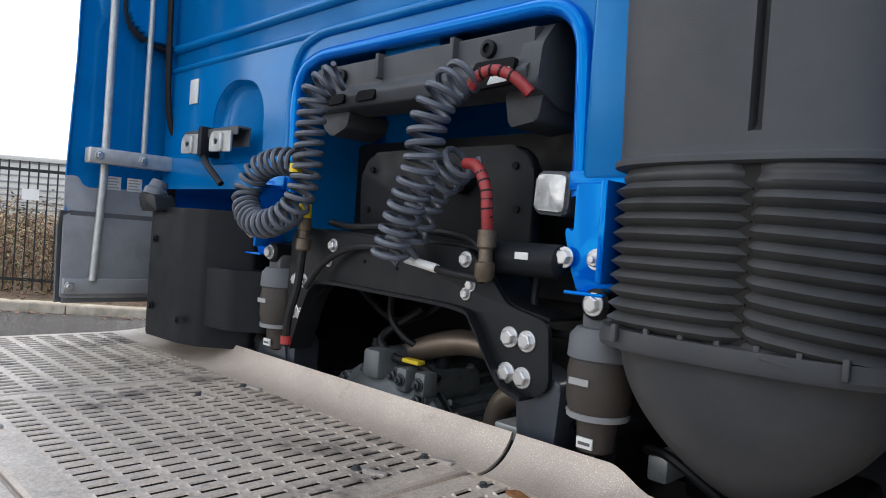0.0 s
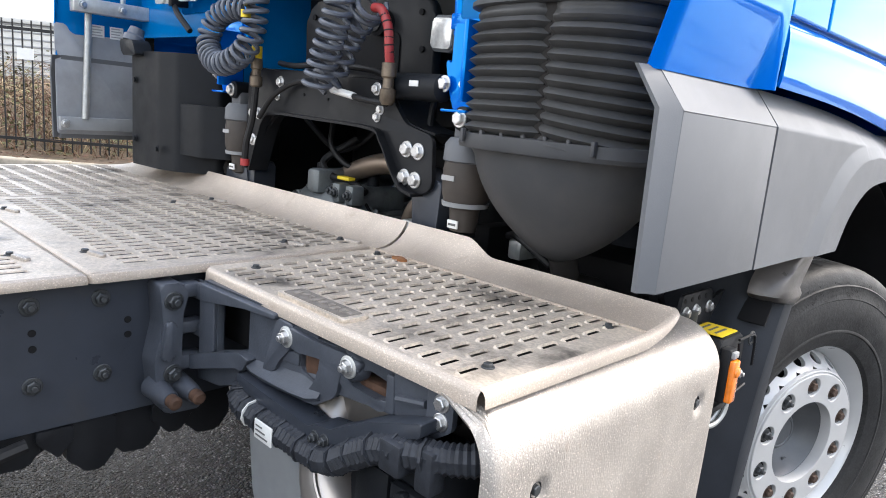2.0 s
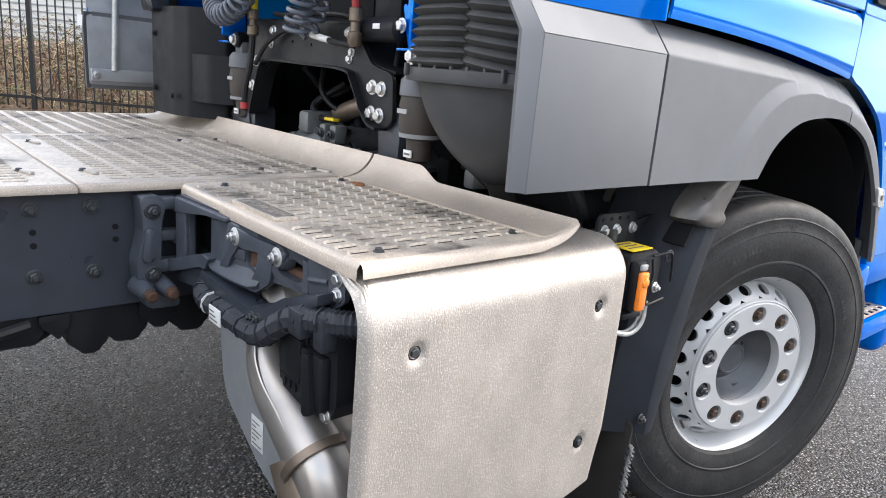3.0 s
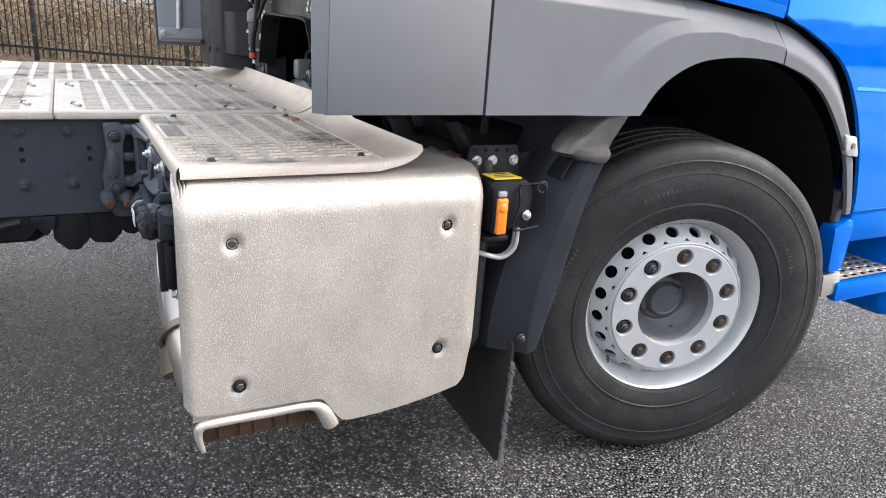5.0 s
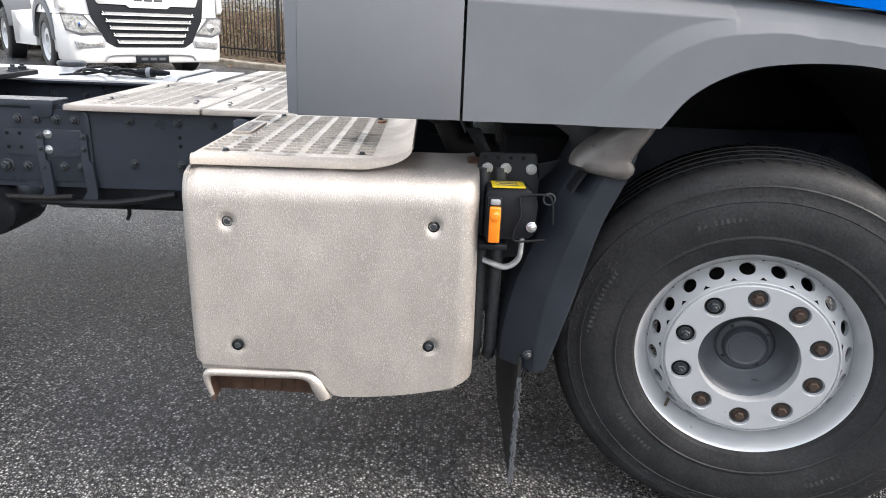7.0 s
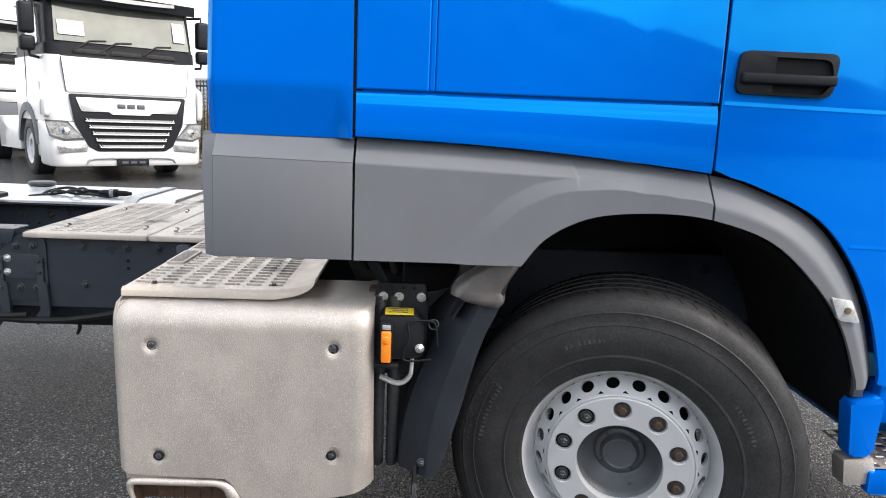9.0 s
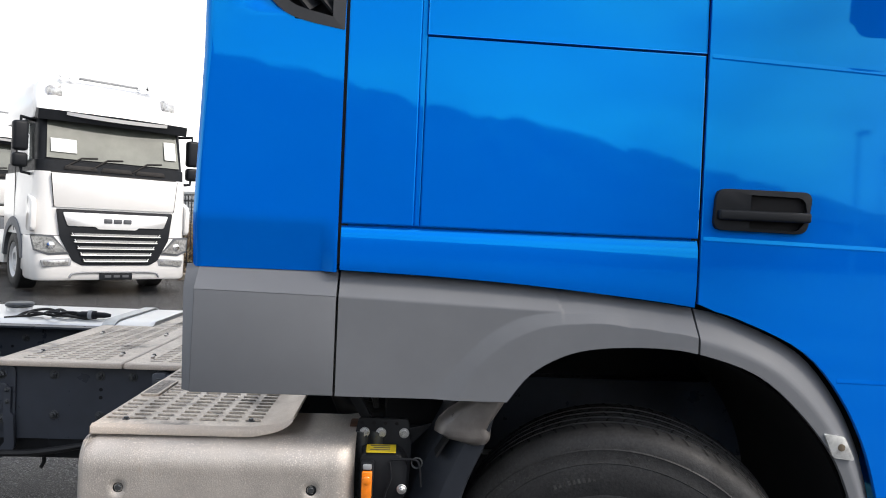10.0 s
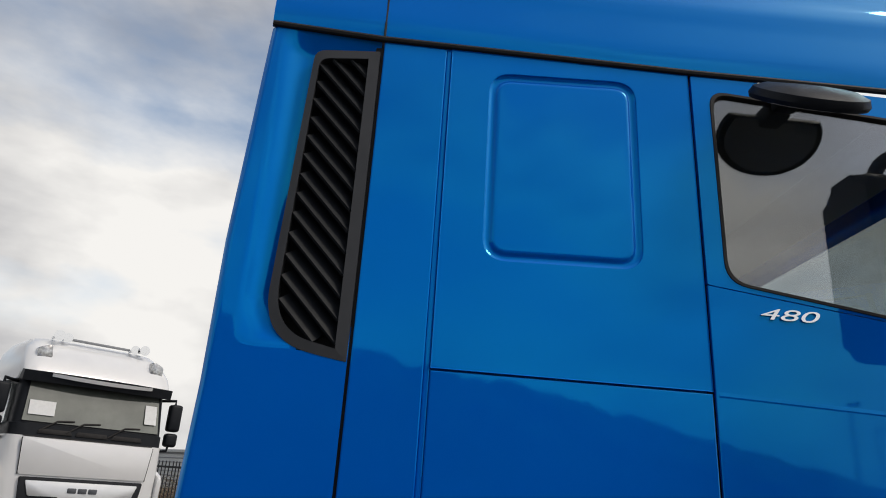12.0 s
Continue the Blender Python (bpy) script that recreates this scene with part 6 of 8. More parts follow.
    part("intake_bowl", loft(rings), BOWL, truck, "black plastic intake bowl", sharp=30)
    for i in range(7):
        x = cx - 0.15 + i * 0.05
        part("bowl_clip", rbox(x - 0.004, x + 0.004, cy - 0.156, cy - 0.145, 1.208, 1.234, 0.002), DUCT, truck)
    part("intake_shelf", rbox(0.70, 0.98, -0.60, -0.42, 0.90, 0.98, 0.02), DARK, truck)
    part("intake_pipe", tube([(cx, -0.75, 1.0), (cx, -0.72, 0.93), (cx, -0.6, 0.9)], 0.03, 12), RUBBER, truck)
    part("fairing_bolt_plate", rbox(1.10, 1.19, -0.79, -0.775, 1.46, 1.52, 0.003), GALV, truck)


intake()


# ---------- behind the cab ----------


def rear_details():
    # moulded tray across the opening
    tr = part("hose_tray", prism(rounded([(-0.775, 1.752), (-0.70, 1.762), (-0.62, 1.75), (-0.60, 1.66), (-0.70, 1.632), (-0.785, 1.640), (-0.797, 1.668), (-0.772, 1.694)], 0.006), "x", -0.27, 0.43, 0.008, 2), TRAY, truck, "black moulded hose tray in the cab opening")
    part("tray_end", prism(rounded([(-0.78, 1.715), (-0.74, 1.765), (-0.62, 1.775), (-0.60, 1.60), (-0.72, 1.605), (-0.79, 1.635)], 0.015), "x", 0.405, 0.455, 0.008, 2), TRAY, tr)
    part("tray_leg", prism(rounded([(0.355, 1.64), (0.452, 1.64), (0.44, 1.575), (0.37, 1.565)], 0.010), "y", -0.76, -0.63, 0.006), TRAY, tr)
    part("tray_leg", prism(rounded([(-0.262, 1.64), (-0.14, 1.64), (-0.15, 1.60), (-0.21, 1.578), (-0.245, 1.60)], 0.010), "y", -0.76, -0.63, 0.006), TRAY, tr)
    for x in (-0.235, -0.02, 0.22):
        part("tray_rib", rbox(x, x + 0.012, -0.79, -0.70, 1.70, 1.758, 0.003), TRAY, tr)
    # holes and pocket are dark patches on the tray, their shade put in as colour
    for x in (-0.19, -0.075):
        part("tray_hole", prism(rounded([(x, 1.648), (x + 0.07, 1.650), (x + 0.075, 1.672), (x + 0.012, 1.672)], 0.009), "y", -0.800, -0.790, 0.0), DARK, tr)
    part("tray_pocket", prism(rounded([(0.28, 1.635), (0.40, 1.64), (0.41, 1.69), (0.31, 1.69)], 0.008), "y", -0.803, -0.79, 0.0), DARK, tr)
    part("pocket_label", prism(rounded([(0.345, 1.642), (0.395, 1.645), (0.40, 1.672), (0.36, 1.668)], 0.003), "y", -0.806, -0.803, 0.0), WHITE_PL, tr)
    for x in (-0.16, 0.32):
        part("tray_boss", lathe([(0, 0.018), (0.012, 0.018), (0.014, 0.010), (0.006, 0.009), (0.006, 0.001)], 20, "x", pose(x, -0.772, 1.722, 0, 0, -90)), BLACK, tr)
    part("blue_crosspiece", rbox(-0.05, 0.14, -0.74, -0.60, 1.745, 1.80, 0.01), BLUE_SHADED, truck)
    # rounded shield plate under the tray
    sh = part("shield_plate", prism(rounded([(-0.165, 1.24), (-0.165, 1.545), (0.385, 1.545), (0.395, 1.24)], [0, 0.07, 0.07, 0], 8), "y", -0.69, -0.66, 0.010, 3), STEEL_BLK, truck, "black shield plate with rounded corners")
    # a dark patch on the plate gives the shade of its window
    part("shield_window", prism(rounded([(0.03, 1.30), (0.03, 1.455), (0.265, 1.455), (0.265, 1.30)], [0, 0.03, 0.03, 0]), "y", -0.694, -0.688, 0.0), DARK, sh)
    # holes of the shield: dark discs in place of their shade
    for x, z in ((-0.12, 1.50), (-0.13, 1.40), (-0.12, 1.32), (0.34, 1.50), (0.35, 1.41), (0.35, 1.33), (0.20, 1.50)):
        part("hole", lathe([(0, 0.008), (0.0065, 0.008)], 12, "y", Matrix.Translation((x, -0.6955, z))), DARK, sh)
    part("air_socket", lathe([(0, 0.035), (0.03, 0.035), (0.035, 0.026), (0.04, 0.024), (0.04, 0.001)], 24, "x", pose(0.20, -0.69, 1.475, 0, 0, -90)), STEEL_BLK, sh)
    # cross member with its curved lower edge and flange
    pts = [(-0.275, 1.335), (-0.22, 1.345), (-0.11, 1.335), (0.33, 1.325), (0.385, 1.285), (0.44, 1.225), (0.535, 1.205), (0.545, 1.085), (0.495, 1.062), (0.455, 1.075), (0.42, 1.115), (0.375, 1.18), (0.34, 1.205), (-0.10, 1.215), (-0.155, 1.195), (-0.19, 1.13), (-0.225, 1.04), (-0.285, 1.03), (-0.285, 1.20)]
    cm = part("cross_member", prism(rounded(pts, 0.02, 4), "y", -0.812, -0.80, 0.002), STEEL_BLK, truck, "black pressed steel cross member with bolts")
    edge = smooth_path([(-0.225, -0.815, 1.04), (-0.19, -0.815, 1.13), (-0.155, -0.815, 1.195), (-0.10, -0.815, 1.214), (0.10, -0.815, 1.212), (0.33, -0.815, 1.205), (0.375, -0.815, 1.178), (0.42, -0.815, 1.115), (0.455, -0.815, 1.077), (0.50, -0.815, 1.064)], 6)
    fl = bmesh.new()
    loft([[(p.x, -0.835, p.z - 0.002), (p.x, -0.77, p.z - 0.002), (p.x, -0.77, p.z + 0.005), (p.x, -0.835, p.z + 0.005)] for p in edge], fl)
    part("cross_member_flange", fl, STEEL_BLK, cm)
    top = smooth_path([(-0.27, -0.82, 1.34), (-0.11, -0.82, 1.338), (0.1, -0.82, 1.332), (0.33, -0.82, 1.327), (0.385, -0.82, 1.287), (0.44, -0.82, 1.228), (0.53, -0.82, 1.208)], 6)
    fl2 = bmesh.new()
    loft([[(p.x, -0.80, p.z - 0.003), (p.x, -0.70, p.z - 0.003), (p.x, -0.70, p.z + 0.003), (p.x, -0.80, p.z + 0.003)] for p in top], fl2)
    part("cross_member_flange", fl2, STEEL_BLK, cm)
    for x, z in ((0.452, 1.168), (0.492, 1.166), (0.450, 1.102), (0.487, 1.099)):
        bolt(cm, (x, -0.812, z), "-y", 0.0128, "steel")
    for x, z in ((-0.10, 1.305), (-0.115, 1.265), (0.330, 1.302), (0.347, 1.253), (0.336, 1.235)):
        bolt(cm, (x, -0.812, z), "-y", 0.0105 if z > 1.29 else 0.0085, "steel")
    # two small dark discs stand in for shaded holes
    for x, z in ((0.02, 1.275), (0.13, 1.268)):
        part("hole", lathe([(0, 0.004), (0.0035, 0.004)], 10, "y", Matrix.Translation((x, -0.8145, z))), DARK, cm)
    for x, z in ((-0.215, 1.21), (-0.245, 1.21), (-0.215, 1.125), (-0.245, 1.13)):
        bolt(cm, (x, -0.812, z), "-y", 0.0115, "steel")
    for s in (1, -1):
        part("cab_mount_post", prism(rounded([(s * 0.455, 1.13), (s * 0.56, 1.10), (s * 0.545, 0.90), (s * 0.48, 0.90)] if s > 0 else [(-0.30, 1.06), (-0.26, 1.06), (-0.26, 0.92), (-0.33, 0.92)], 0.015), "y", -0.795, -0.72, 0.006), CHASSIS, truck)
    # air springs with clevis and cap
    for cx, zt, zb, rr in ((0.632, 1.205, 1.02, 0.054), (-0.345, 1.228, 1.035, 0.054)):
        m = Matrix.Translation((cx, -0.79, 0))
        a = part("air_spring", lathe([(zb - 0.02, 0.02), (zb - 0.015, 0.030), (zb + 0.035, 0.034), (zb + 0.045, 0.048), (zb + 0.07, rr), (zb + 0.12, rr + 0.001), (zt - 0.045, rr - 0.003), (zt - 0.045, 0.03)], 32, "z", m), BELLOW, truck, "rubber cab air spring with grey cap")
        part("spring_cap", lathe([(zt - 0.05, rr - 0.004), (zt - 0.045, rr + 0.003), (zt - 0.01, rr + 0.001), (zt + 0.004, rr - 0.010), (zt + 0.006, 0.02)], 32, "z", m), GREY, a)
        part("spring_band", lathe([(zb + 0.040, 0.046), (zb + 0.040, 0.0515), (zb + 0.050, 0.0535), (zb + 0.050, 0.046)], 32, "z", m), GREY_LT, a)
        part("spring_foot_label", prism([(cx - 0.014, zb - 0.008), (cx + 0.016, zb - 0.008), (cx + 0.016, zb + 0.010), (cx - 0.014, zb + 0.010)], "y", -0.828, -0.823, 0.001), WHITE_PL, a)
        part("print_bar", prism([(cx - 0.010, zb - 0.002), (cx + 0.012, zb - 0.002), (cx + 0.012, zb + 0.003), (cx - 0.010, zb + 0.003)], "y", -0.8288, -0.828), PRINT, a)
        part("faded_mark", prism([(cx - 0.025, zt - 0.088), (cx + 0.012, zt - 0.088), (cx + 0.012, zt - 0.077), (cx - 0.025, zt - 0.077)], "y", -0.846, -0.8435), PRINT_GREY, a)
        ey = part("spring_eye", lathe([(-0.835, 0.02), (-0.83, 0.026), (-0.76, 0.026), (-0.755, 0.02)], 20, "y", Matrix.Translation((cx + 0.005, 0, zt + 0.045))), STEEL_BLK, a)
        part("spring_neck", rbox(cx - 0.025, cx + 0.03, -0.82, -0.77, zt, zt + 0.05, 0.006), GREY, a)
        bolt(ey, (cx + 0.005, -0.835, zt + 0.045), "-y", 0.0125, "steel")
    # damper across
    d = part("cab_damper", lathe([(0.36, 0.012), (0.375, 0.026), (0.39, 0.031), (0.545, 0.031), (0.552, 0.024), (0.56, 0.01)], 24, "x", Matrix.Translation((0, -0.80, 1.312))), BLACK, truck, "black cab stabiliser damper")
    part("damper_label", rbox(0.465, 0.495, -0.8325, -0.8305, 1.312, 1.325, 0.0005), WHITE_PL, d)
    # work lamp
    w = part("work_lamp", prism(rounded([(0.432, 1.40), (0.512, 1.395), (0.516, 1.478), (0.436, 1.482)], 0.015), "y", -0.745, -0.69, 0.008, 2), GREY_DK, truck, "square clear work lamp")
    part("lamp_lens", prism(rounded([(0.439, 1.407), (0.505, 1.402), (0.509, 1.471), (0.443, 1.475)], 0.010), "y", -0.752, -0.744, 0.003, 2), LENS, w, "clear ribbed lens")
    part("lamp_arm", rbox(0.515, 0.57, -0.72, -0.70, 1.42, 1.44, 0.004), STEEL_BLK, w)
    # left-hand black box with chamfered corner
    b = part("filter_box", prism(rounded([(-0.91, -0.80), (-0.86, -0.935), (-0.66, -0.925), (-0.58, -0.90), (-0.48, -0.80), (-0.48, -0.55), (-0.91, -0.55)], 0.012), "z", 0.99, 1.375, 0.015, 3), BLACK, truck, "black plastic box behind the cab")
    part("box_bulge", prism(rounded([(-0.60, -0.895), (-0.46, -0.875), (-0.39, -0.81), (-0.39, -0.62), (-0.60, -0.62)], 0.02), "z", 1.05, 1.215, 0.025, 3), BLACK, b)
    for x, z in ((-0.82, 1.08), (-0.82, 1.28), (-0.64, 1.06)):
        bolt(b, (x, -0.936, z), "-y", 0.008, "black")
    part("box_foot", rbox(-0.74, -0.47, -0.805, -0.60, 0.955, 1.0, 0.01), BLACK, b)
    part("box_spout", prism(rounded([(-0.88, 1.36), (-0.76, 1.36), (-0.79, 1.41), (-0.90, 1.415)], 0.015), "y", -0.96, -0.90, 0.01), BLACK, b)
    part("blue_cap", lathe([(0, 0.035), (0.02, 0.035), (0.026, 0.028), (0.05, 0.024), (0.05, 0.001)], 20, "z", pose(-0.86, -0.93, 1.405, -20, 0, 0)), HOSE, b, "blue-grey cap")
    part("box_hose", tube(smooth_path([(-0.56, -0.74, 1.05), (-0.50, -0.75, 1.03), (-0.45, -0.76, 1.0), (-0.42, -0.75, 0.95)], 10), 0.026, 14, ribs=0.12), RUBBER, b)
    # pale exhaust and frame pieces low between the lips
    part("grey_bracket", prism(rounded([(-0.42, 1.03), (-0.30, 1.04), (-0.28, 0.95), (-0.44, 0.95)], 0.01), "y", -0.80, -0.77, 0.003), CHASSIS, truck)
    part("light_bracket", rbox(0.37, 0.52, -0.74, -0.66, 0.955, 0.985, 0.006), GALV, truck)


rear_details()


def hoses():
    ra = 0.0066
    A = [(-0.08, -0.84, 1.705), (-0.115, -0.88, 1.66), (-0.13, -0.88, 1.57), (-0.135, -0.88, 1.47), (-0.155, -0.89, 1.395), (-0.215, -0.90, 1.355), (-0.30, -0.90, 1.345), (-0.375, -0.89, 1.375), (-0.40, -0.88, 1.43), (-0.36, -0.87, 1.485), (-0.285, -0.86, 1.505), (-0.225, -0.85, 1.50)]
    c = part("coil_hose", tube(coil_path(A, 0.0305, 34, 16), ra, 7), HOSE, truck, "grey spiral air hose")
    part("hose_end", tube(smooth_path([(-0.225, -0.85, 1.50), (-0.19, -0.85, 1.46), (-0.18, -0.845, 1.40)]), ra, 8), HOSE, c)
    B = [(0.335, -0.85, 1.655), (0.315, -0.89, 1.615), (0.29, -0.90, 1.56), (0.28, -0.90, 1.48), (0.255, -0.90, 1.42), (0.225, -0.90, 1.355), (0.20, -0.90, 1.29)]
    e = part("coil_hose", tube(coil_path(B, 0.0335, 16, 16), ra, 7), HOSE, truck, "grey spiral air hose with red ends")
    B2 = [(0.205, -0.890, 1.300), (0.212, -0.868, 1.325), (0.240, -0.860, 1.38), (0.262, -0.852, 1.43), (0.31, -0.845, 1.475), (0.345, -0.85, 1.495)]
    part("coil_hose", tube(coil_path(B2, 0.034, 8, 16, 1.0), ra, 7), HOSE, truck, "grey spiral air hose")
    r1 = part("red_sleeve", tube(smooth_path([(0.35, -0.855, 1.625), (0.365, -0.855, 1.645), (0.40, -0.85, 1.655), (0.44, -0.84, 1.64), (0.47, -0.825, 1.61)], 6), 0.0105, 10, ribs=0.06), RED, e, "worn red sleeve")
    r2 = part("red_sleeve", tube(smooth_path([(0.345, -0.85, 1.485), (0.375, -0.85, 1.478), (0.40, -0.85, 1.44), (0.407, -0.85, 1.40), (0.408, -0.845, 1.36)], 8), 0.0108, 10, ribs=0.05), RED, e, "red sleeve with dark stripes")
    for sleeve, pts in ((r1, [(0.375, -0.8555, 1.650), (0.395, -0.852, 1.6545), (0.415, -0.848, 1.652), (0.435, -0.842, 1.643)]), (r2, [(0.385, -0.85, 1.466), (0.394, -0.85, 1.452), (0.402, -0.85, 1.434), (0.405, -0.85, 1.418), (0.4065, -0.85, 1.402), (0.4075, -0.848, 1.386)])):
        for p, q in zip(pts, pts[1:] + [tuple(2 * a - b for a, b in zip(pts[-1], pts[-2]))]):
            w = Vector(q) - Vector(p)
            part("dark_stripe", tube([p, Vector(p) + w.normalized() * 0.0035], 0.0117, 10), HOSE_BLK, sleeve)
    f1 = part("brass_coupling", lathe([(1.265, 0.012), (1.275, 0.019), (1.30, 0.019), (1.303, 0.014), (1.325, 0.013), (1.33, 0.018), (1.36, 0.018), (1.362, 0.010)], 12, "z", Matrix.Translation((0.408, -0.845, 0))), BRASS, truck, "dull brass hose coupling")
    part("yellow_ring", lathe([(1.366, 0.0125), (1.366, 0.0155), (1.40, 0.0155), (1.40, 0.0125)], 14, "z", Matrix.Translation((-0.18, -0.845, 0))), YELLOW, c)
    part("yellow_ring", lathe([(1.47, 0.010), (1.47, 0.014), (1.49, 0.014), (1.49, 0.010)], 14, "z", Matrix.Translation((-0.15, -0.90, 0))), YELLOW, c)
    part("brass_coupling", lathe([(1.285, 0.012), (1.29, 0.018), (1.315, 0.018), (1.318, 0.013), (1.335, 0.013), (1.338, 0.017), (1.365, 0.017), (1.367, 0.010)], 12, "z", Matrix.Translation((-0.18, -0.845, 0))), BRASS, truck)
    part("air_line", tube(smooth_path([(-0.18, -0.845, 1.285), (-0.185, -0.85, 1.20), (-0.20, -0.86, 1.12), (-0.205, -0.86, 1.05)]), 0.010, 8), HOSE_BLK, truck)
    part("red_ring", lathe([(1.055, 0.010), (1.055, 0.0135), (1.075, 0.0135), (1.075, 0.010)], 14, "z", Matrix.Translation((-0.2045, -0.86, 0))), RED, truck)
    l2 = part("air_line", tube(smooth_path([(0.40, -0.84, 1.268), (0.32, -0.85, 1.275), (0.22, -0.85, 1.29), (0.10, -0.84, 1.31), (-0.02, -0.83, 1.30), (-0.10, -0.84, 1.26), (-0.15, -0.85, 1.20)]), 0.0075, 8), HOSE_BLK, truck)
    part("white_tube_label", tube([(0.20, -0.851, 1.2925), (0.29, -0.851, 1.280)], 0.0092, 10), WHITE_PL, l2)
    part("air_line", tube(smooth_path([(-0.16, -0.78, 1.36), (-0.05, -0.80, 1.352), (0.1, -0.79, 1.358), (0.3, -0.79, 1.345), (0.36, -0.79, 1.31)]), 0.008, 8), HOSE_BLK, truck)
    part("air_line", tube(smooth_path([(0.44, -0.72, 1.30), (0.45, -0.74, 1.22), (0.50, -0.75, 1.18), (0.58, -0.74, 1.19)]), 0.008, 8), HOSE_BLK, truck)
    for pts in ([(-0.25, -0.62, 1.2), (-0.12, -0.6, 1.12), (0.0, -0.6, 1.14), (0.1, -0.6, 1.2)], [(-0.05, -0.66, 1.2), (-0.02, -0.68, 1.13), (0.05, -0.66, 1.08), (0.1, -0.6, 1.1)], [(0.66, -0.66, 0.99), (0.72, -0.7, 1.0), (0.8, -0.68, 0.95)], [(1.12, -0.62, 1.3), (1.13, -0.64, 1.1), (1.08, -0.62, 0.98)]):
        part("air_line", tube(smooth_path(pts), 0.009, 8), HOSE_BLK, truck)


hoses()

# ---------- wheel, mudguard, side equipment ----------


def holed_cone(x0, r0, x1, r1, n, hole_r, per=12):
    """A cone band with n round holes."""
    bm = bmesh.new()
    for i in range(n):
        a0, a1 = 2 * math.pi * i / n, 2 * math.pi * (i + 1) / n
        def pt(u, v):
            a, x, r = a0 + (a1 - a0) * u, x0 + (x1 - x0) * v, r0 + (r1 - r0) * v
            return (x, r * math.cos(a), r * math.sin(a))
        slant = math.hypot(x1 - x0, r1 - r0)
        wid = (a1 - a0) * (r0 + r1) / 2
        hu, hv = hole_r / wid, hole_r / slant
        outer, inner, deep = [], [], []
        for k in range(per):
            t = 2 * math.pi * k / per
            c, s_ = math.cos(t), math.sin(t)
            m = max(abs(c), abs(s_))
            outer.append(bm.verts.new(pt(0.5 + 0.5 * c / m, 0.5 + 0.5 * s_ / m)))
            p = Vector(pt(0.5 + hu * c, 0.5 + hv * s_))
            inner.append(bm.verts.new(p))
            deep.append(bm.verts.new(p + Vector((-0.010, 0, 0)) - 0.006 * Vector((0, p.y, p.z)).normalized()))
        for k in range(per):
            q = (k + 1) % per
            bm.faces.new((outer[k], outer[q], inner[q], inner[k]))
            bm.faces.new((inner[k], inner[q], deep[q], deep[k]))
    bmesh.ops.remove_doubles(bm, verts=bm.verts, dist=1e-5)
    return bm


def tyre_mesh():
    prof = [(0.012, 0.296), (0.024, 0.302), (0.030, 0.318), (0.0345, 0.335), (0.0345, 0.340), (0.0375, 0.342), (0.0375, 0.346), (0.036, 0.349), (0.040, 0.378), (0.040, 0.398), (0.037, 0.425), (0.036, 0.428), (0.0375, 0.430), (0.036, 0.434), (0.030, 0.458), (0.031, 0.462), (0.028, 0.465), (0.025, 0.476), (0.016, 0.490), (0.004, 0.501), (-0.012, 0.5055)]
    for g in (-0.058, -0.105, -0.152, -0.199):
        prof += [(g + 0.007, 0.5065), (g + 0.005, 0.494), (g - 0.005, 0.494), (g - 0.007, 0.5065)]
    prof += [(-0.245, 0.5055), (-0.262, 0.500), (-0.28, 0.48), (-0.296, 0.43), (-0.30, 0.39), (-0.29, 0.33), (-0.27, 0.296)]
    return lathe([(x - 0.022, on_tyre(r)) for x, r in prof], 120, "x", close=True)


def on_tyre(r):
    """Radius on this low tyre for a radius of the drawn profile."""
    return r * 1.0166 - 0.031


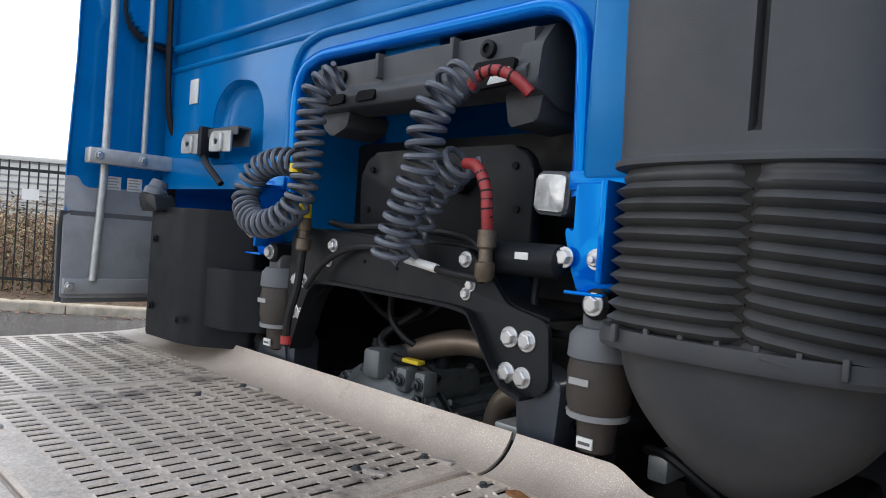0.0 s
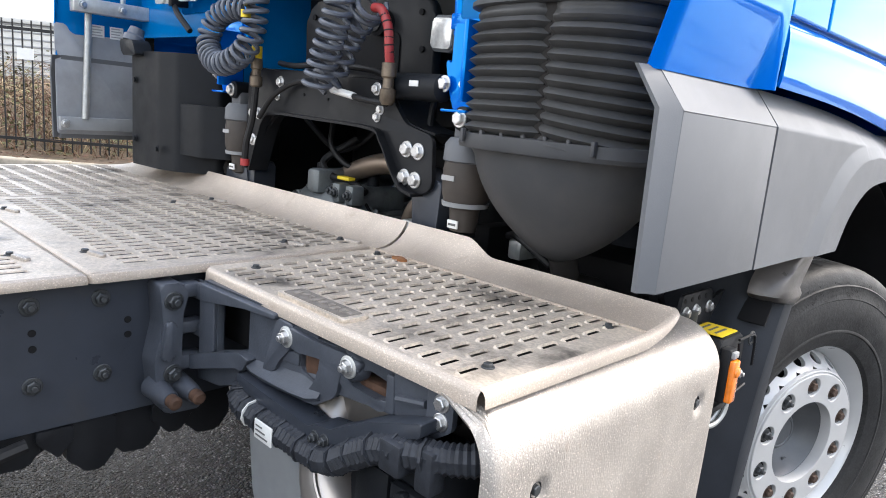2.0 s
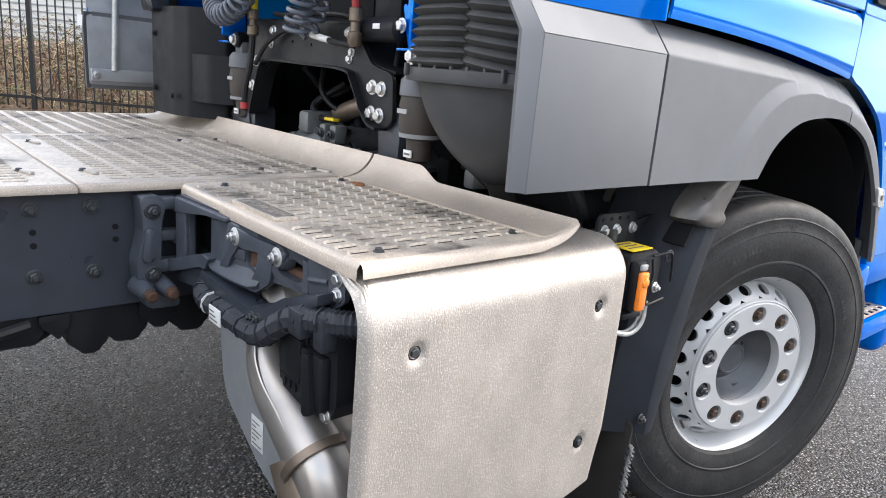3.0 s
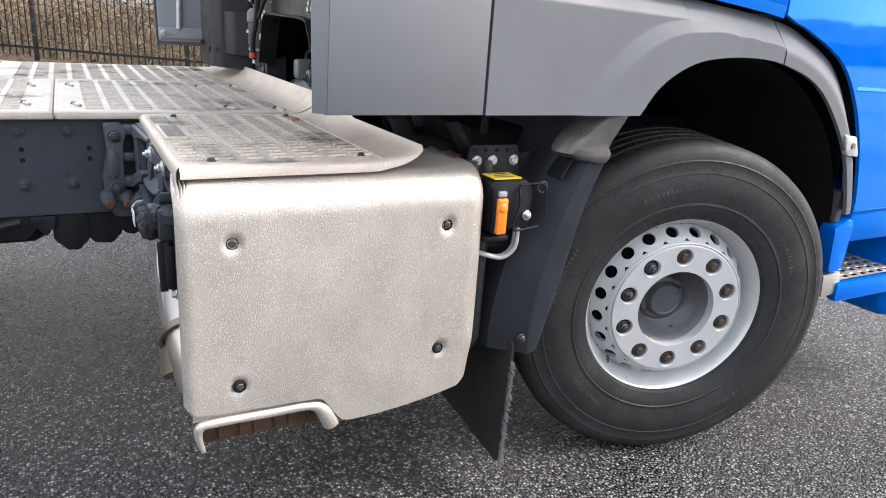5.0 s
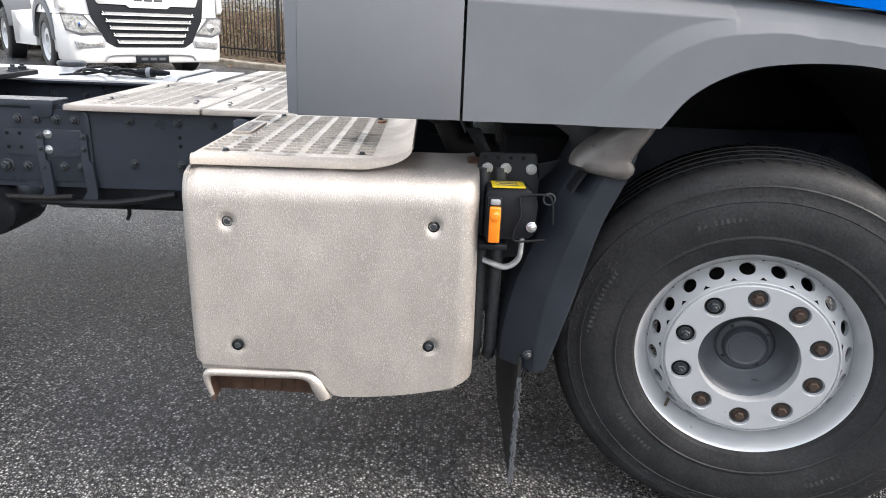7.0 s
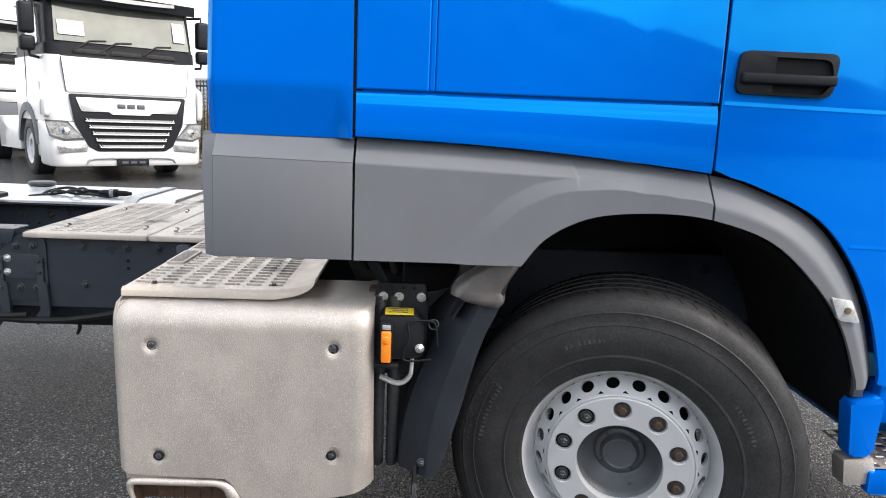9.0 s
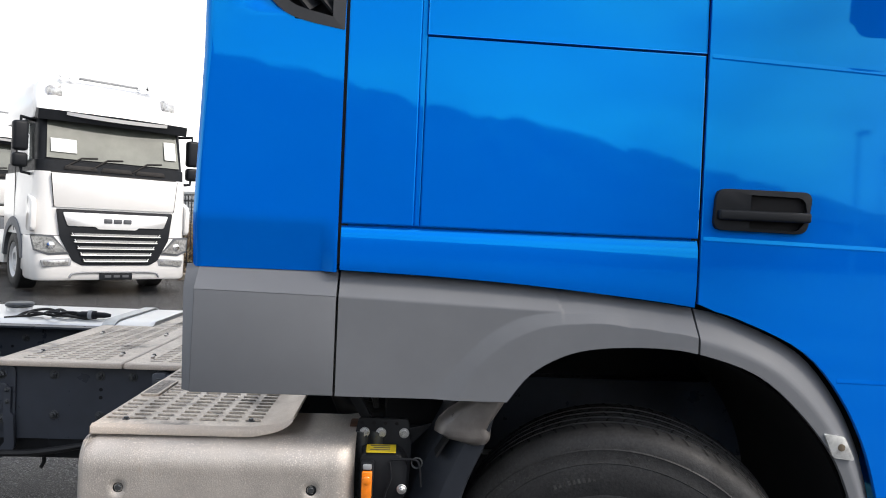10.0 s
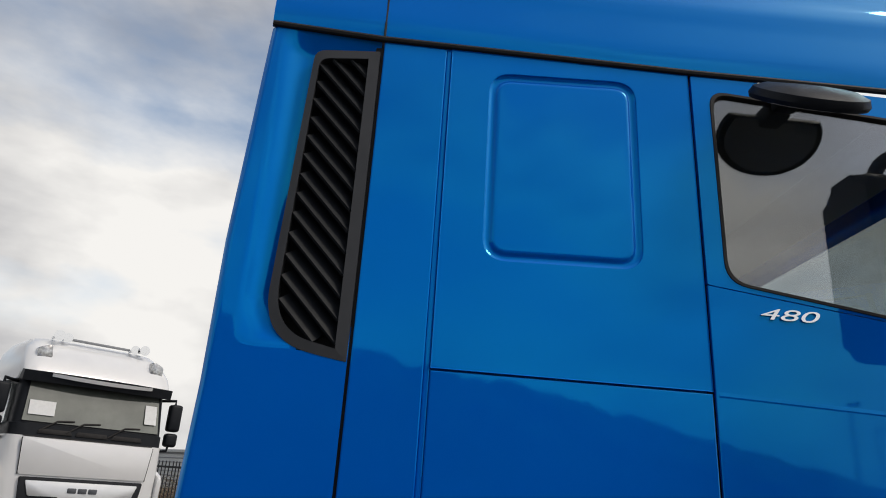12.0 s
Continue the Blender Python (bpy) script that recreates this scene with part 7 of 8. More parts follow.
def front_wheel(s):
    w = group_part("front_wheel", "steel truck wheel with worn road tyre, turned outward")
    w.matrix_basis = pose(1.187, 0.012, 0.4795, 0, 2.2, -17) if s > 0 else pose(-1.187, 0.0, 0.4795, 0, 0, 163)
    part("tyre", tyre_mesh(), TYRE, w, "worn black road tyre", sharp=28)
    # sipes and shoulder cuts of the tread, each a flat dark face laid just over the rubber
    cut = bmesh.new()
    for k in range(72):
        a = 2 * math.pi * k / 72 + 0.012 * math.sin(k * 2.3)
        for x0, x1, sh in ((-0.030, -0.070, 0.026), (-0.087, -0.120, -0.02), (-0.134, -0.168, 0.02), (-0.181, -0.214, -0.02), (-0.228, -0.266, 0.026)):
            r = on_tyre(0.5072)
            mid = (x0 + x1) / 2
            pts = [cut.verts.new((x, r * math.cos(aa), r * math.sin(aa))) for x, aa in ((x0, a), (mid, a + sh * 0.3), (x1, a + sh), (x1, a + sh + 0.010), (mid, a + sh * 0.3 + 0.012), (x0, a + 0.010))]
            cut.faces.new(pts)
    tagged(part("tread_siping", cut, DARK, w), kind="stuff")
    # worn sidewall marks that cannot be read
    for a0, n, r in ((100, 9, 0.385), (215, 11, 0.372), (20, 10, 0.372), (300, 7, 0.385), (150, 14, 0.405)):
        mk = bmesh.new()
        for i in range(n):
            a = radians(a0 + i * 2.0)
            wd = radians(1.1)
            rr = on_tyre(r)
            v = [mk.verts.new((0.0186, q * math.cos(aa), q * math.sin(aa))) for aa, q in ((a, rr), (a + wd, rr), (a + wd, rr + 0.012), (a, rr + 0.012))]
            mk.faces.new(v)
        tagged(part("sidewall_marking", mk, SCUFF, w), kind="stuff")
    # scuffs in the shoulder: short ragged scratches
    rnd = random.Random(3)
    sc = bmesh.new()
    for i in range(420):
        a = rnd.uniform(0, 2 * math.pi)
        r0 = on_tyre(rnd.choice((0.437, 0.446, 0.455, 0.470)) + rnd.gauss(0, 0.006))
        ln, half = rnd.uniform(0.01, 0.06), rnd.uniform(0.0003, 0.0011)
        prev = None
        for k in range(5):
            aa = a + ln * k / 4
            rr = r0 + 0.003 * math.sin(k * 1.9 + i)
            old = (rr + 0.031) / 1.0166
            xo = 0.0365 - (old - 0.434) * 0.29 - 0.022 if old < 0.47 else 0.0255 - (old - 0.47) * 0.5 - 0.022
            h = half * (0.3 + math.sin(math.pi * (k + 0.5) / 5))
            q = [sc.verts.new((xo + 0.0016, rv * math.cos(aa), rv * math.sin(aa))) for rv in (rr - h, rr + h)]
            if prev:
                sc.faces.new((prev[0], q[0], q[1], prev[1]))
            prev = q
    tagged(part("tyre_scuffing", sc, SCUFF, w), kind="stuff")
    # rim: turned-out lip, bead seat, valley
    part("rim", lathe([(-0.27, 0.262), (-0.265, 0.272), (-0.12, 0.252), (-0.085, 0.2415), (-0.060, 0.2415), (-0.045, 0.251), (-0.030, 0.259), (-0.014, 0.266), (-0.010, 0.270), (-0.006, 0.278), (-0.003, 0.284), (-0.004, 0.2875), (-0.010, 0.2885), (-0.016, 0.284)], 120, "x", cap=False), RIM, w, "silver painted steel rim")
    part("hand_hole_band", holed_cone(-0.066, 0.244, -0.012, 0.2065, 20, 0.0188, 20), RIM, w)
    part("flange_shoulder", lathe([(-0.012, 0.2068), (-0.004, 0.2035), (-0.003, 0.201), (-0.0065, 0.1995), (-0.0065, 0.1975), (-0.001, 0.196), (0.0, 0.194)], 100, "x", cap=False), RIM, w)
    # the flat flange with ten countersunk nut seats
    per = 14
    fl = bmesh.new()
    for k in range(10):
        a0 = radians(-1.6 + 36 * k - 18)
        grid = []
        cx_, rc, rh = a0 + radians(18), 0.1605, 0.0262
        for i in range(40):
            t = 2 * math.pi * i / 40
            c, sn = math.cos(t), math.sin(t)
            m = max(abs(c), abs(sn))
            ang, rad = cx_ + radians(18) * c / m, 0.1555 + 0.0385 * sn / m
            oy, oz = rad * math.sin(ang) * s, rad * math.cos(ang)
            ux, uz = math.sin(cx_) * s, math.cos(cx_)
            tx, tz = math.cos(cx_) * s, -math.sin(cx_)
            ring = [fl.verts.new((0.0, oy, oz))]
            for rr, xx in ((rh, 0.0), (rh - 0.0015, -0.0015), (rh - 0.003, -0.009), (0.012, -0.010)):
                ring.append(fl.verts.new((xx, rc * ux + rr * (c * tx + sn * ux), rc * uz + rr * (c * tz + sn * uz))))
            grid.append(ring)
        for i in range(40):
            p, q = grid[i], grid[(i + 1) % 40]
            for d in range(4):
                fl.faces.new((p[d], q[d], q[d + 1], p[d + 1]))
    bmesh.ops.remove_doubles(fl, verts=fl.verts, dist=1e-5)
    part("wheel_flange", fl, RIM, w, sharp=30)
    part("flange_bore", lathe([(0.0, 0.1175), (-0.003, 0.1165), (-0.028, 0.1155), (-0.030, 0.118)], 80, "x", cap=False), RIM, w)
    for k in range(10):
        a = radians(-1.6 + 36 * k)
        y, z = 0.1605 * math.sin(a) * s, 0.1605 * math.cos(a)
        part("nut_seat", lathe([(-0.0105, 0.0225), (-0.0080, 0.0222), (-0.0078, 0.012)], 24, "x", Matrix.Translation((0, y, z))), BOLT_DK if k < 7 else DARK, w)
        nut = new("wheel_nut", BOLT["rust" if k < 7 else "dark"])
        nut.parent = w
        nut.matrix_basis = pose(-0.009, y, z, random.uniform(0, 60), 0, 0) @ Matrix.Diagonal((0.0125, 0.0108, 0.0108, 1))
    hub = part("hub", lathe([(-0.20, 0.15), (-0.11, 0.14), (-0.040, 0.1165), (-0.028, 0.1150), (-0.030, 0.1125), (-0.050, 0.104), (-0.082, 0.081), (-0.086, 0.076), (-0.088, 0.072), (-0.084, 0.0705), (-0.080, 0.066), (-0.079, 0.056), (-0.074, 0.052), (-0.064, 0.050), (-0.060, 0.046), (-0.0595, 0.041), (-0.0615, 0.039), (-0.0615, 0.001)], 80, "x"), HUB, w, "dark grey dished hub with cap")
    for k in range(4):
        a = radians(38 + 90 * k)
        bolt(hub, (-0.080, 0.061 * math.cos(a), 0.061 * math.sin(a)), "+x", 0.0035, "dark")
    for k in range(3):
        part("worn_mark_bar", rbox(-0.0655, -0.0600, 0.030 + k * 0.013, 0.041 + k * 0.013, -0.094, -0.084, 0.0003), HUB, hub)
    part("brake_drum", lathe([(-0.28, 0.21), (-0.12, 0.215), (-0.105, 0.19), (-0.105, 0.05)], 48, "x"), DARK, w)
    part("valve_stem", tube([(-0.045, -0.165, -0.17), (-0.022, -0.172, -0.178)], 0.004, 8), BRASS, w)


front_wheel(1)
front_wheel(-1)


def mudguard():
    g = group_part("mudguard", "dark moulded plastic mudguard behind the front wheel")
    front = smooth_path([(-0.315, 1.03, 0), (-0.345, 0.922, 0), (-0.392, 0.808, 0), (-0.44, 0.62, 0), (-0.478, 0.482, 0), (-0.49, 0.445, 0)], 8)
    crease = smooth_path([(-0.35, 1.03, 0), (-0.395, 0.926, 0), (-0.446, 0.812, 0), (-0.497, 0.652, 0), (-0.517, 0.522, 0), (-0.52, 0.44, 0)], 8)
    rings = []
    for f, c in zip(front, crease):
        ya, za, yc, zc = f.x, f.y, c.x, c.y
        fold = 0.05 + 0.04 * (1.03 - za)
        rings.append([(1.150, ya + 0.012, za), (1.190, ya + 0.004, za), (1.203, ya, za), (1.2065, ya - 0.006, za), (1.2065, yc + 0.006, zc), (1.204, yc, zc), (1.195, yc - 0.006, zc),
                      (1.135, yc - fold, zc), (1.115, yc - fold - 0.004, zc), (0.72, yc - fold - 0.022, zc), (0.72, yc - fold, zc), (1.11, yc - fold + 0.014, zc), (1.14, ya - 0.01, za)])
    part("guard_shell", loft(rings), GUARD, g, sharp=30)
    # worn tip: flares from the guard up to the wheel arch, pinched at its front edge
    tip = []
    for za, yf_, yb_, xo in ((1.045, -0.297, -0.372, 1.222), (1.025, -0.307, -0.386, 1.221), (1.000, -0.322, -0.425, 1.219), (0.978, -0.336, -0.448, 1.217), (0.962, -0.343, -0.457, 1.216), (0.948, -0.334, -0.459, 1.219), (0.936, -0.336, -0.440, 1.217), (0.926, -0.342, -0.405, 1.212)):
        tip.append([(1.150, yf_ + 0.01, za), (xo - 0.012, yf_ + 0.002, za - 0.001), (xo - 0.002, yf_ - 0.006, za - 0.002), (xo, yf_ - 0.018, za - 0.003), (xo, (yf_ + yb_) / 2, za - 0.004), (xo - 0.003, yb_ + 0.014, za), (xo - 0.012, yb_ + 0.003, za), (xo - 0.045, yb_ - 0.012, za), (1.150, yb_ - 0.01, za)])
    part("guard_tip", loft(tip), TIP, g, "worn grey tip of the mudguard", sharp=45)
    fl = part("mud_flap", prism(rounded([(0.72, 0.47), (1.190, 0.47), (1.182, 0.16), (1.172, 0.105), (0.80, 0.15), (0.72, 0.20)], 0.015), "y", -0.552, -0.544, 0.002), RUBBER, g, "black rubber mud flap with bristle edge")
    br = bmesh.new()
    for i in range(420):
        z = 0.11 + 0.31 * random.random()
        x = 1.174 + 0.012 * min(1.0, (z - 0.105) / 0.36)
        ln = random.uniform(0.006, 0.018)
        p = Vector((x, -0.548 + random.uniform(-0.004, 0.004), z))
        tube([p, p + Vector((ln, random.uniform(-0.006, 0.006), -ln * 0.5))], 0.0011, 3, br)
    part("flap_bristles", br, GREY_DK, fl, smooth=False)
    for x, y, z in ((1.196, -0.532, 0.482), (1.12, -0.575, 0.49)):
        bolt(g, (x, y, z), "-y" if x < 1.15 else "+x", 0.008, "dark")
    # second guard behind the cover: dark panels and pipes
    part("dark_back_panel", rbox(0.55, 0.60, -0.66, -0.30, 0.55, 1.0, 0.01), DARK, truck)
    for y in (-0.655, -0.615):
        part("pipe", tube([(1.10, y, 0.92), (1.10, y, 0.46), (1.07, y, 0.42)], 0.017, 10), BOLT_DK, truck)


mudguard()


def tilt_pump():
    bp = part("pump_plate", prism(rounded([(-0.675, 0.895), (-0.665, 0.955), (-0.535, 0.955), (-0.525, 0.90), (-0.53, 0.70), (-0.67, 0.70)], 0.008), "x", 1.098, 1.106, 0.002), STEEL_BLK, truck, "black mounting plate of the pump")
    for y in (-0.648, -0.605, -0.545):
        bolt(bp, (1.106, y, 0.918), "+x", 0.0085, "steel")
    # plate holes are dark discs that give their shade as colour
    for y in (-0.655, -0.625, -0.595, -0.565):
        part("hole", lathe([(0, 0.005), (0.0012, 0.005)], 10, "x", Matrix.Translation((1.106, y, 0.943))), DARK, bp)
    p = part("cab_tilt_pump", prism(rounded([(-0.655, 0.765), (-0.652, 0.885), (-0.555, 0.888), (-0.535, 0.86), (-0.54, 0.775)], 0.010), "x", 1.106, 1.185, 0.006, 2), STEEL_BLK, truck, "black cab tilt pump with yellow label")
    lab = part("pump_label", prism(rounded([(1.118, -0.64), (1.18, -0.64), (1.18, -0.565), (1.118, -0.565)], 0.003), "z", 0.8885, 0.8905), YELLOW, p, "yellow label, print unreadable")
    for i in range(3):
        part("print_bar", box(bmesh.new(), 1.128 + i * 0.016, 1.133 + i * 0.016, -0.630 + 0.008 * (i % 2), -0.580, 0.8905, 0.8912), PRINT, lab)
    o = part("orange_marker_lamp", rbox(1.185, 1.205, -0.650, -0.618, 0.765, 0.872, 0.004), BLACK, truck, "orange side marker lamp on black holder")
    part("lamp_lens", rbox(1.203, 1.2165, -0.647, -0.621, 0.768, 0.852, 0.004), ORANGE, o, "orange lens")
    part("lamp_reflector", lathe([(0, 0.011), (0.003, 0.010), (0.005, 0.004), (0.005, 0.001)], 18, "x", Matrix.Translation((1.2165, -0.634, 0.83))), ORANGE, o)
    part("lamp_head", rbox(1.203, 1.212, -0.645, -0.623, 0.855, 0.868, 0.003), GREY_LT, o)
    part("lamp_bracket", rbox(1.12, 1.195, -0.665, -0.60, 0.745, 0.758, 0.003), STEEL_BLK, o)
    wire = [(1.19, -0.575, 0.875), (1.195, -0.52, 0.878), (1.195, -0.505, 0.86), (1.195, -0.50, 0.81)]
    part("wire_clip", tube(smooth_path(wire, 4), 0.0028, 8), STEEL_BLK, p)
    part("wire_clip", tube(smooth_path([(1.192, -0.58, 0.87), (1.194, -0.575, 0.83), (1.194, -0.588, 0.79), (1.194, -0.582, 0.768), (1.192, -0.515, 0.772)], 4), 0.0028, 8), STEEL_BLK, p)
    bolt(p, (1.186, -0.547, 0.800), "+x", 0.008, "stud")
    ringp = [(1.190, -0.512 + 0.013 * math.cos(a), 0.868 + 0.013 * math.sin(a)) for a in [2 * math.pi * k / 16 for k in range(17)]]
    part("ring_clip", tube(ringp, 0.0022, 6), BOLT_DK, p)
    part("pump_lug", prism(rounded([(-0.70, 0.888), (-0.665, 0.905), (-0.655, 0.895), (-0.66, 0.885)], 0.003), "x", 1.10, 1.112, 0.002), STEEL_BLK, bp)
    part("pump_gusset", prism(rounded([(-0.535, 0.93), (-0.47, 0.945), (-0.525, 0.89)], 0.005), "x", 1.098, 1.106, 0.002), STEEL_BLK, bp)
    hb = part("hanger_bracket", rbox(1.00, 1.06, -0.69, -0.662, 0.855, 0.925, 0.004), RUST, truck, "rusty bracket at the cover's end")
    bolt(hb, (1.06, -0.676, 0.895), "+x", 0.009, "rust")
    part("cross_strut", prism(rounded([(-0.70, 1.0), (-0.665, 1.0), (-0.615, 0.905), (-0.635, 0.90)], 0.006), "x", 1.03, 1.05, 0.004), STEEL_BLK, truck)
    part("pale_beam", rbox(0.66, 0.70, -0.66, -0.55, 0.935, 0.985, 0.008), GALV, truck, "pale metal beam behind the pump")
    for dx in (0.0, 0.012):
        part("hydraulic_pipe", tube(smooth_path([(1.17 + dx, -0.565, 0.77), (1.17 + dx, -0.57, 0.72), (1.16 + dx, -0.60, 0.695), (1.14 + dx, -0.65, 0.705)], 6), 0.0052, 8), GALV, p)


tilt_pump()


def cab_step():
    s = part("step_well", prism(rounded([(0.628, 0.535), (0.692, 0.540), (0.705, 0.70), (0.682, 0.715), (0.612, 0.690)], 0.012), "x", 1.175, 1.228, 0.008, 2), BLUE, truck, "blue corner of the cab step well")
    part("step_foot", prism(rounded([(0.628, 0.450), (0.72, 0.458), (0.70, 0.533), (0.618, 0.525)], 0.006), "x", 1.17, 1.224, 0.004), ALU, s)
    part("step_support", rbox(1.16, 1.21, 0.625, 0.655, 0.70, 0.80, 0.006), GREY_DK, s)
    t = part("step_tread", slotted_plate(0.98, 1.22, 0.70, 1.18, 0.50, 0.04, 0.05, 0.018, 0.030), ALU, truck, "perforated aluminium cab step")
    part("step_edge", prism(rounded([(0.69, 0.43), (1.2, 0.43), (1.2, 0.495), (0.69, 0.495)], 0.01), "x", 1.205, 1.235, 0.006), BLUE, t)
    part("housing_front", rbox(0.72, 1.165, 0.645, 0.66, 0.60, 1.20, 0.006), BLACK, truck)
    part("sill_panel", rbox(1.15, 1.222, 0.69, 1.25, 0.63, 0.745, 0.01), BLUE, truck)
    for pts in ([(0.948, 0.632), (0.978, 0.624), (0.972, 0.642), (0.955, 0.645)], [(0.992, 0.615), (1.055, 0.618), (1.072, 0.648), (1.0, 0.652)]):
        part("torn_sticker", prism(rounded(pts, 0.003), "y", 0.640, 0.6445), WHITE_PL, truck)


cab_step()


def mirrors():
    # a shallow D-shaped shell that hangs out and down over the door window
    def shell(k, lift):
        pts = []
        for i in range(36):
            a = 2 * math.pi * i / 36
            u, w = max(-0.06, 0.125 * math.cos(a)) * k, 0.160 * math.sin(a) * k
            pts.append((1.335 + 0.74 * u + 0.67 * lift, 0.437 + w, 2.712 - 0.67 * u + 0.74 * lift))
        return pts
    m = part("kerb_mirror", loft([shell(k, h) for k, h in ((0.88, -0.020), (0.97, -0.020), (1.0, -0.008), (0.95, 0.010), (0.75, 0.022), (0.2, 0.028))]), BLACK, truck, "black plastic kerb mirror over the door window")
    part("mirror_face", loft([shell(0.86, -0.0205), shell(0.86, -0.0225)]), CHROME, m, "dark mirror glass facing down")
    part("mirror_neck", rbox(1.228, 1.315, 0.385, 0.455, 2.715, 2.765, 0.012), BLACK, m)
    h = part("wing_mirror", prism(rounded([(1.42, 2.12), (1.67, 2.10), (1.66, 2.70), (1.44, 2.70)], 0.06), "y", 0.80, 0.96, 0.05, 3), BLACK, truck, "black wing mirror housing")
    part("mirror_arm", tube(smooth_path([(1.2, 1.2, 2.80), (1.38, 1.12, 2.82), (1.52, 0.95, 2.78), (1.54, 0.90, 2.68)], 5), 0.024, 10), BLACK, h)
    part("mirror_arm", tube(smooth_path([(1.2, 1.2, 2.02), (1.40, 1.12, 2.02), (1.52, 0.95, 2.06), (1.54, 0.90, 2.16)], 5), 0.024, 10), BLACK, h)


mirrors()


def rear_frame():
    # fifth wheel with its mounting plate
    f = part("fifth_wheel", prism(rounded([(-0.48, -2.85), (-0.30, -2.72), (0.30, -2.72), (0.48, -2.85), (0.48, -3.4), (0.22, -3.65), (0.08, -3.25), (-0.08, -3.25), (-0.22, -3.65), (-0.48, -3.4)], 0.05), "z", 1.09, 1.14, 0.008, 2), STEEL_BLK, truck, "greasy black fifth wheel coupling")
    part("fifth_wheel_skirt", prism(rounded([(-0.45, -2.85), (0.45, -2.85), (0.45, -3.3), (-0.45, -3.3)], 0.03), "z", 1.04, 1.09, 0.004), RUST, f)
    for x in (-0.36, 0.36):
        part("fifth_wheel_foot", prism(rounded([(-3.3, 0.97), (-2.8, 0.97), (-2.92, 1.06), (-3.18, 1.06)], 0.02), "x", x - 0.06, x + 0.06, 0.006), STEEL_BLK, f)
    mp_ = part("mounting_plate", prism(rounded([(-0.52, -3.5), (0.52, -3.5), (0.52, -2.72), (0.44, -2.50), (-0.44, -2.50), (-0.52, -2.62)], 0.02), "z", 0.953, 0.972, 0.003), STEEL_BLK, truck, "black mounting plate on the chassis")
    for x, y in ((-0.40, -2.55), (-0.33, -2.55), (0.36, -2.60), (0.42, -2.66), (-0.16, -2.62), (-0.02, -2.60), (0.1, -2.58), (0.2, -2.58), (0.3, -2.58)):
        bolt(mp_, (x, y, 0.972), "+z", 0.016, "dark")
    # fuel tank on the far side
    tk = part("fuel_tank", prism(rounded([(-1.20, 0.38), (-0.52, 0.38), (-0.52, 0.938), (-1.20, 0.938)], 0.10, 6), "y", -3.6, -1.78, 0.02, 3), TANK, truck, "bare aluminium fuel tank")
    cap = part("tank_cap", lathe([(0.925, 0.062), (0.960, 0.062), (0.962, 0.056), (0.966, 0.056)], 24, "z", Matrix.Translation((-0.85, -2.56, 0)), cap=False), TANK, tk)
    part("cap_rim", lathe([(0.962, 0.056), (0.966, 0.066), (0.978, 0.067), (0.985, 0.060), (0.987, 0.03), (0.982, 0.001)], 28, "z", Matrix.Translation((-0.85, -2.56, 0))), BOLT_DK, cap)
    for y in (-1.98, -3.2):
        path = [(px, y, pz) for px, pz in rounded([(-1.205, 0.46), (-1.205, 0.943), (-0.515, 0.943), (-0.515, 0.46)], [0, 0.105, 0.105, 0], 6)]
        b = bmesh.new()
        loft([[(p[0], y - 0.03, p[2]), (p[0], y + 0.03, p[2]), (p[0] * 1.0, y + 0.03, p[2] + 0.006), (p[0], y - 0.03, p[2] + 0.006)] for p in path], b)
        part("tank_strap", b, GALV, tk)
    for pts in ([(-0.7, -2.5, 0.925), (-0.66, -2.42, 0.96), (-0.68, -2.33, 0.975), (-0.7, -2.25, 0.945), (-0.74, -2.2, 0.94)], [(-0.72, -2.45, 0.93), (-0.62, -2.38, 0.965), (-0.64, -2.28, 0.95), (-0.6, -2.2, 0.955), (-0.62, -2.1, 0.94)], [(-0.6, -2.5, 0.935), (-0.66, -2.36, 0.95), (-0.58, -2.27, 0.975), (-0.66, -2.2, 0.945)],
                [(-0.75, -2.36, 0.945), (-0.70, -2.28, 0.972), (-0.66, -2.20, 0.955), (-0.70, -2.12, 0.962), (-0.67, -2.04, 0.95)], [(-0.66, -2.30, 0.945), (-0.62, -2.22, 0.97), (-0.68, -2.15, 0.96), (-0.64, -2.06, 0.965)]):
        part("loose_cable", tube(smooth_path(pts), 0.007, 7), HOSE_BLK, truck)
    plug = part("cable_plug", lathe([(-2.16, 0.010), (-2.14, 0.017), (-2.11, 0.017), (-2.108, 0.021), (-2.07, 0.021), (-2.068, 0.015), (-2.03, 0.014), (-2.0, 0.008)], 14, "y", Matrix.Translation((-0.62, 0, 0.962))), BLACK, truck)
    part("plug_collar", lathe([(-2.105, 0.0215), (-2.10, 0.023), (-2.09, 0.023), (-2.085, 0.0215)], 14, "y", Matrix.Translation((-0.62, 0, 0.962)), cap=False), GREY_LT, plug)
    # rear axle suspension glimpsed under the frame
    part("suspension_bracket", prism(rounded([(-2.55, 0.68), (-2.18, 0.66), (-2.12, 0.60), (-2.16, 0.52), (-2.35, 0.50), (-2.6, 0.54)], 0.03), "x", 0.30, 0.50, 0.012), STEEL_BLK, truck)
    part("suspension_pin", lathe([(0.5, 0.03), (0.53, 0.028), (0.53, 0.001)], 18, "x", Matrix.Translation((0, -2.22, 0.575))), RUST, truck)
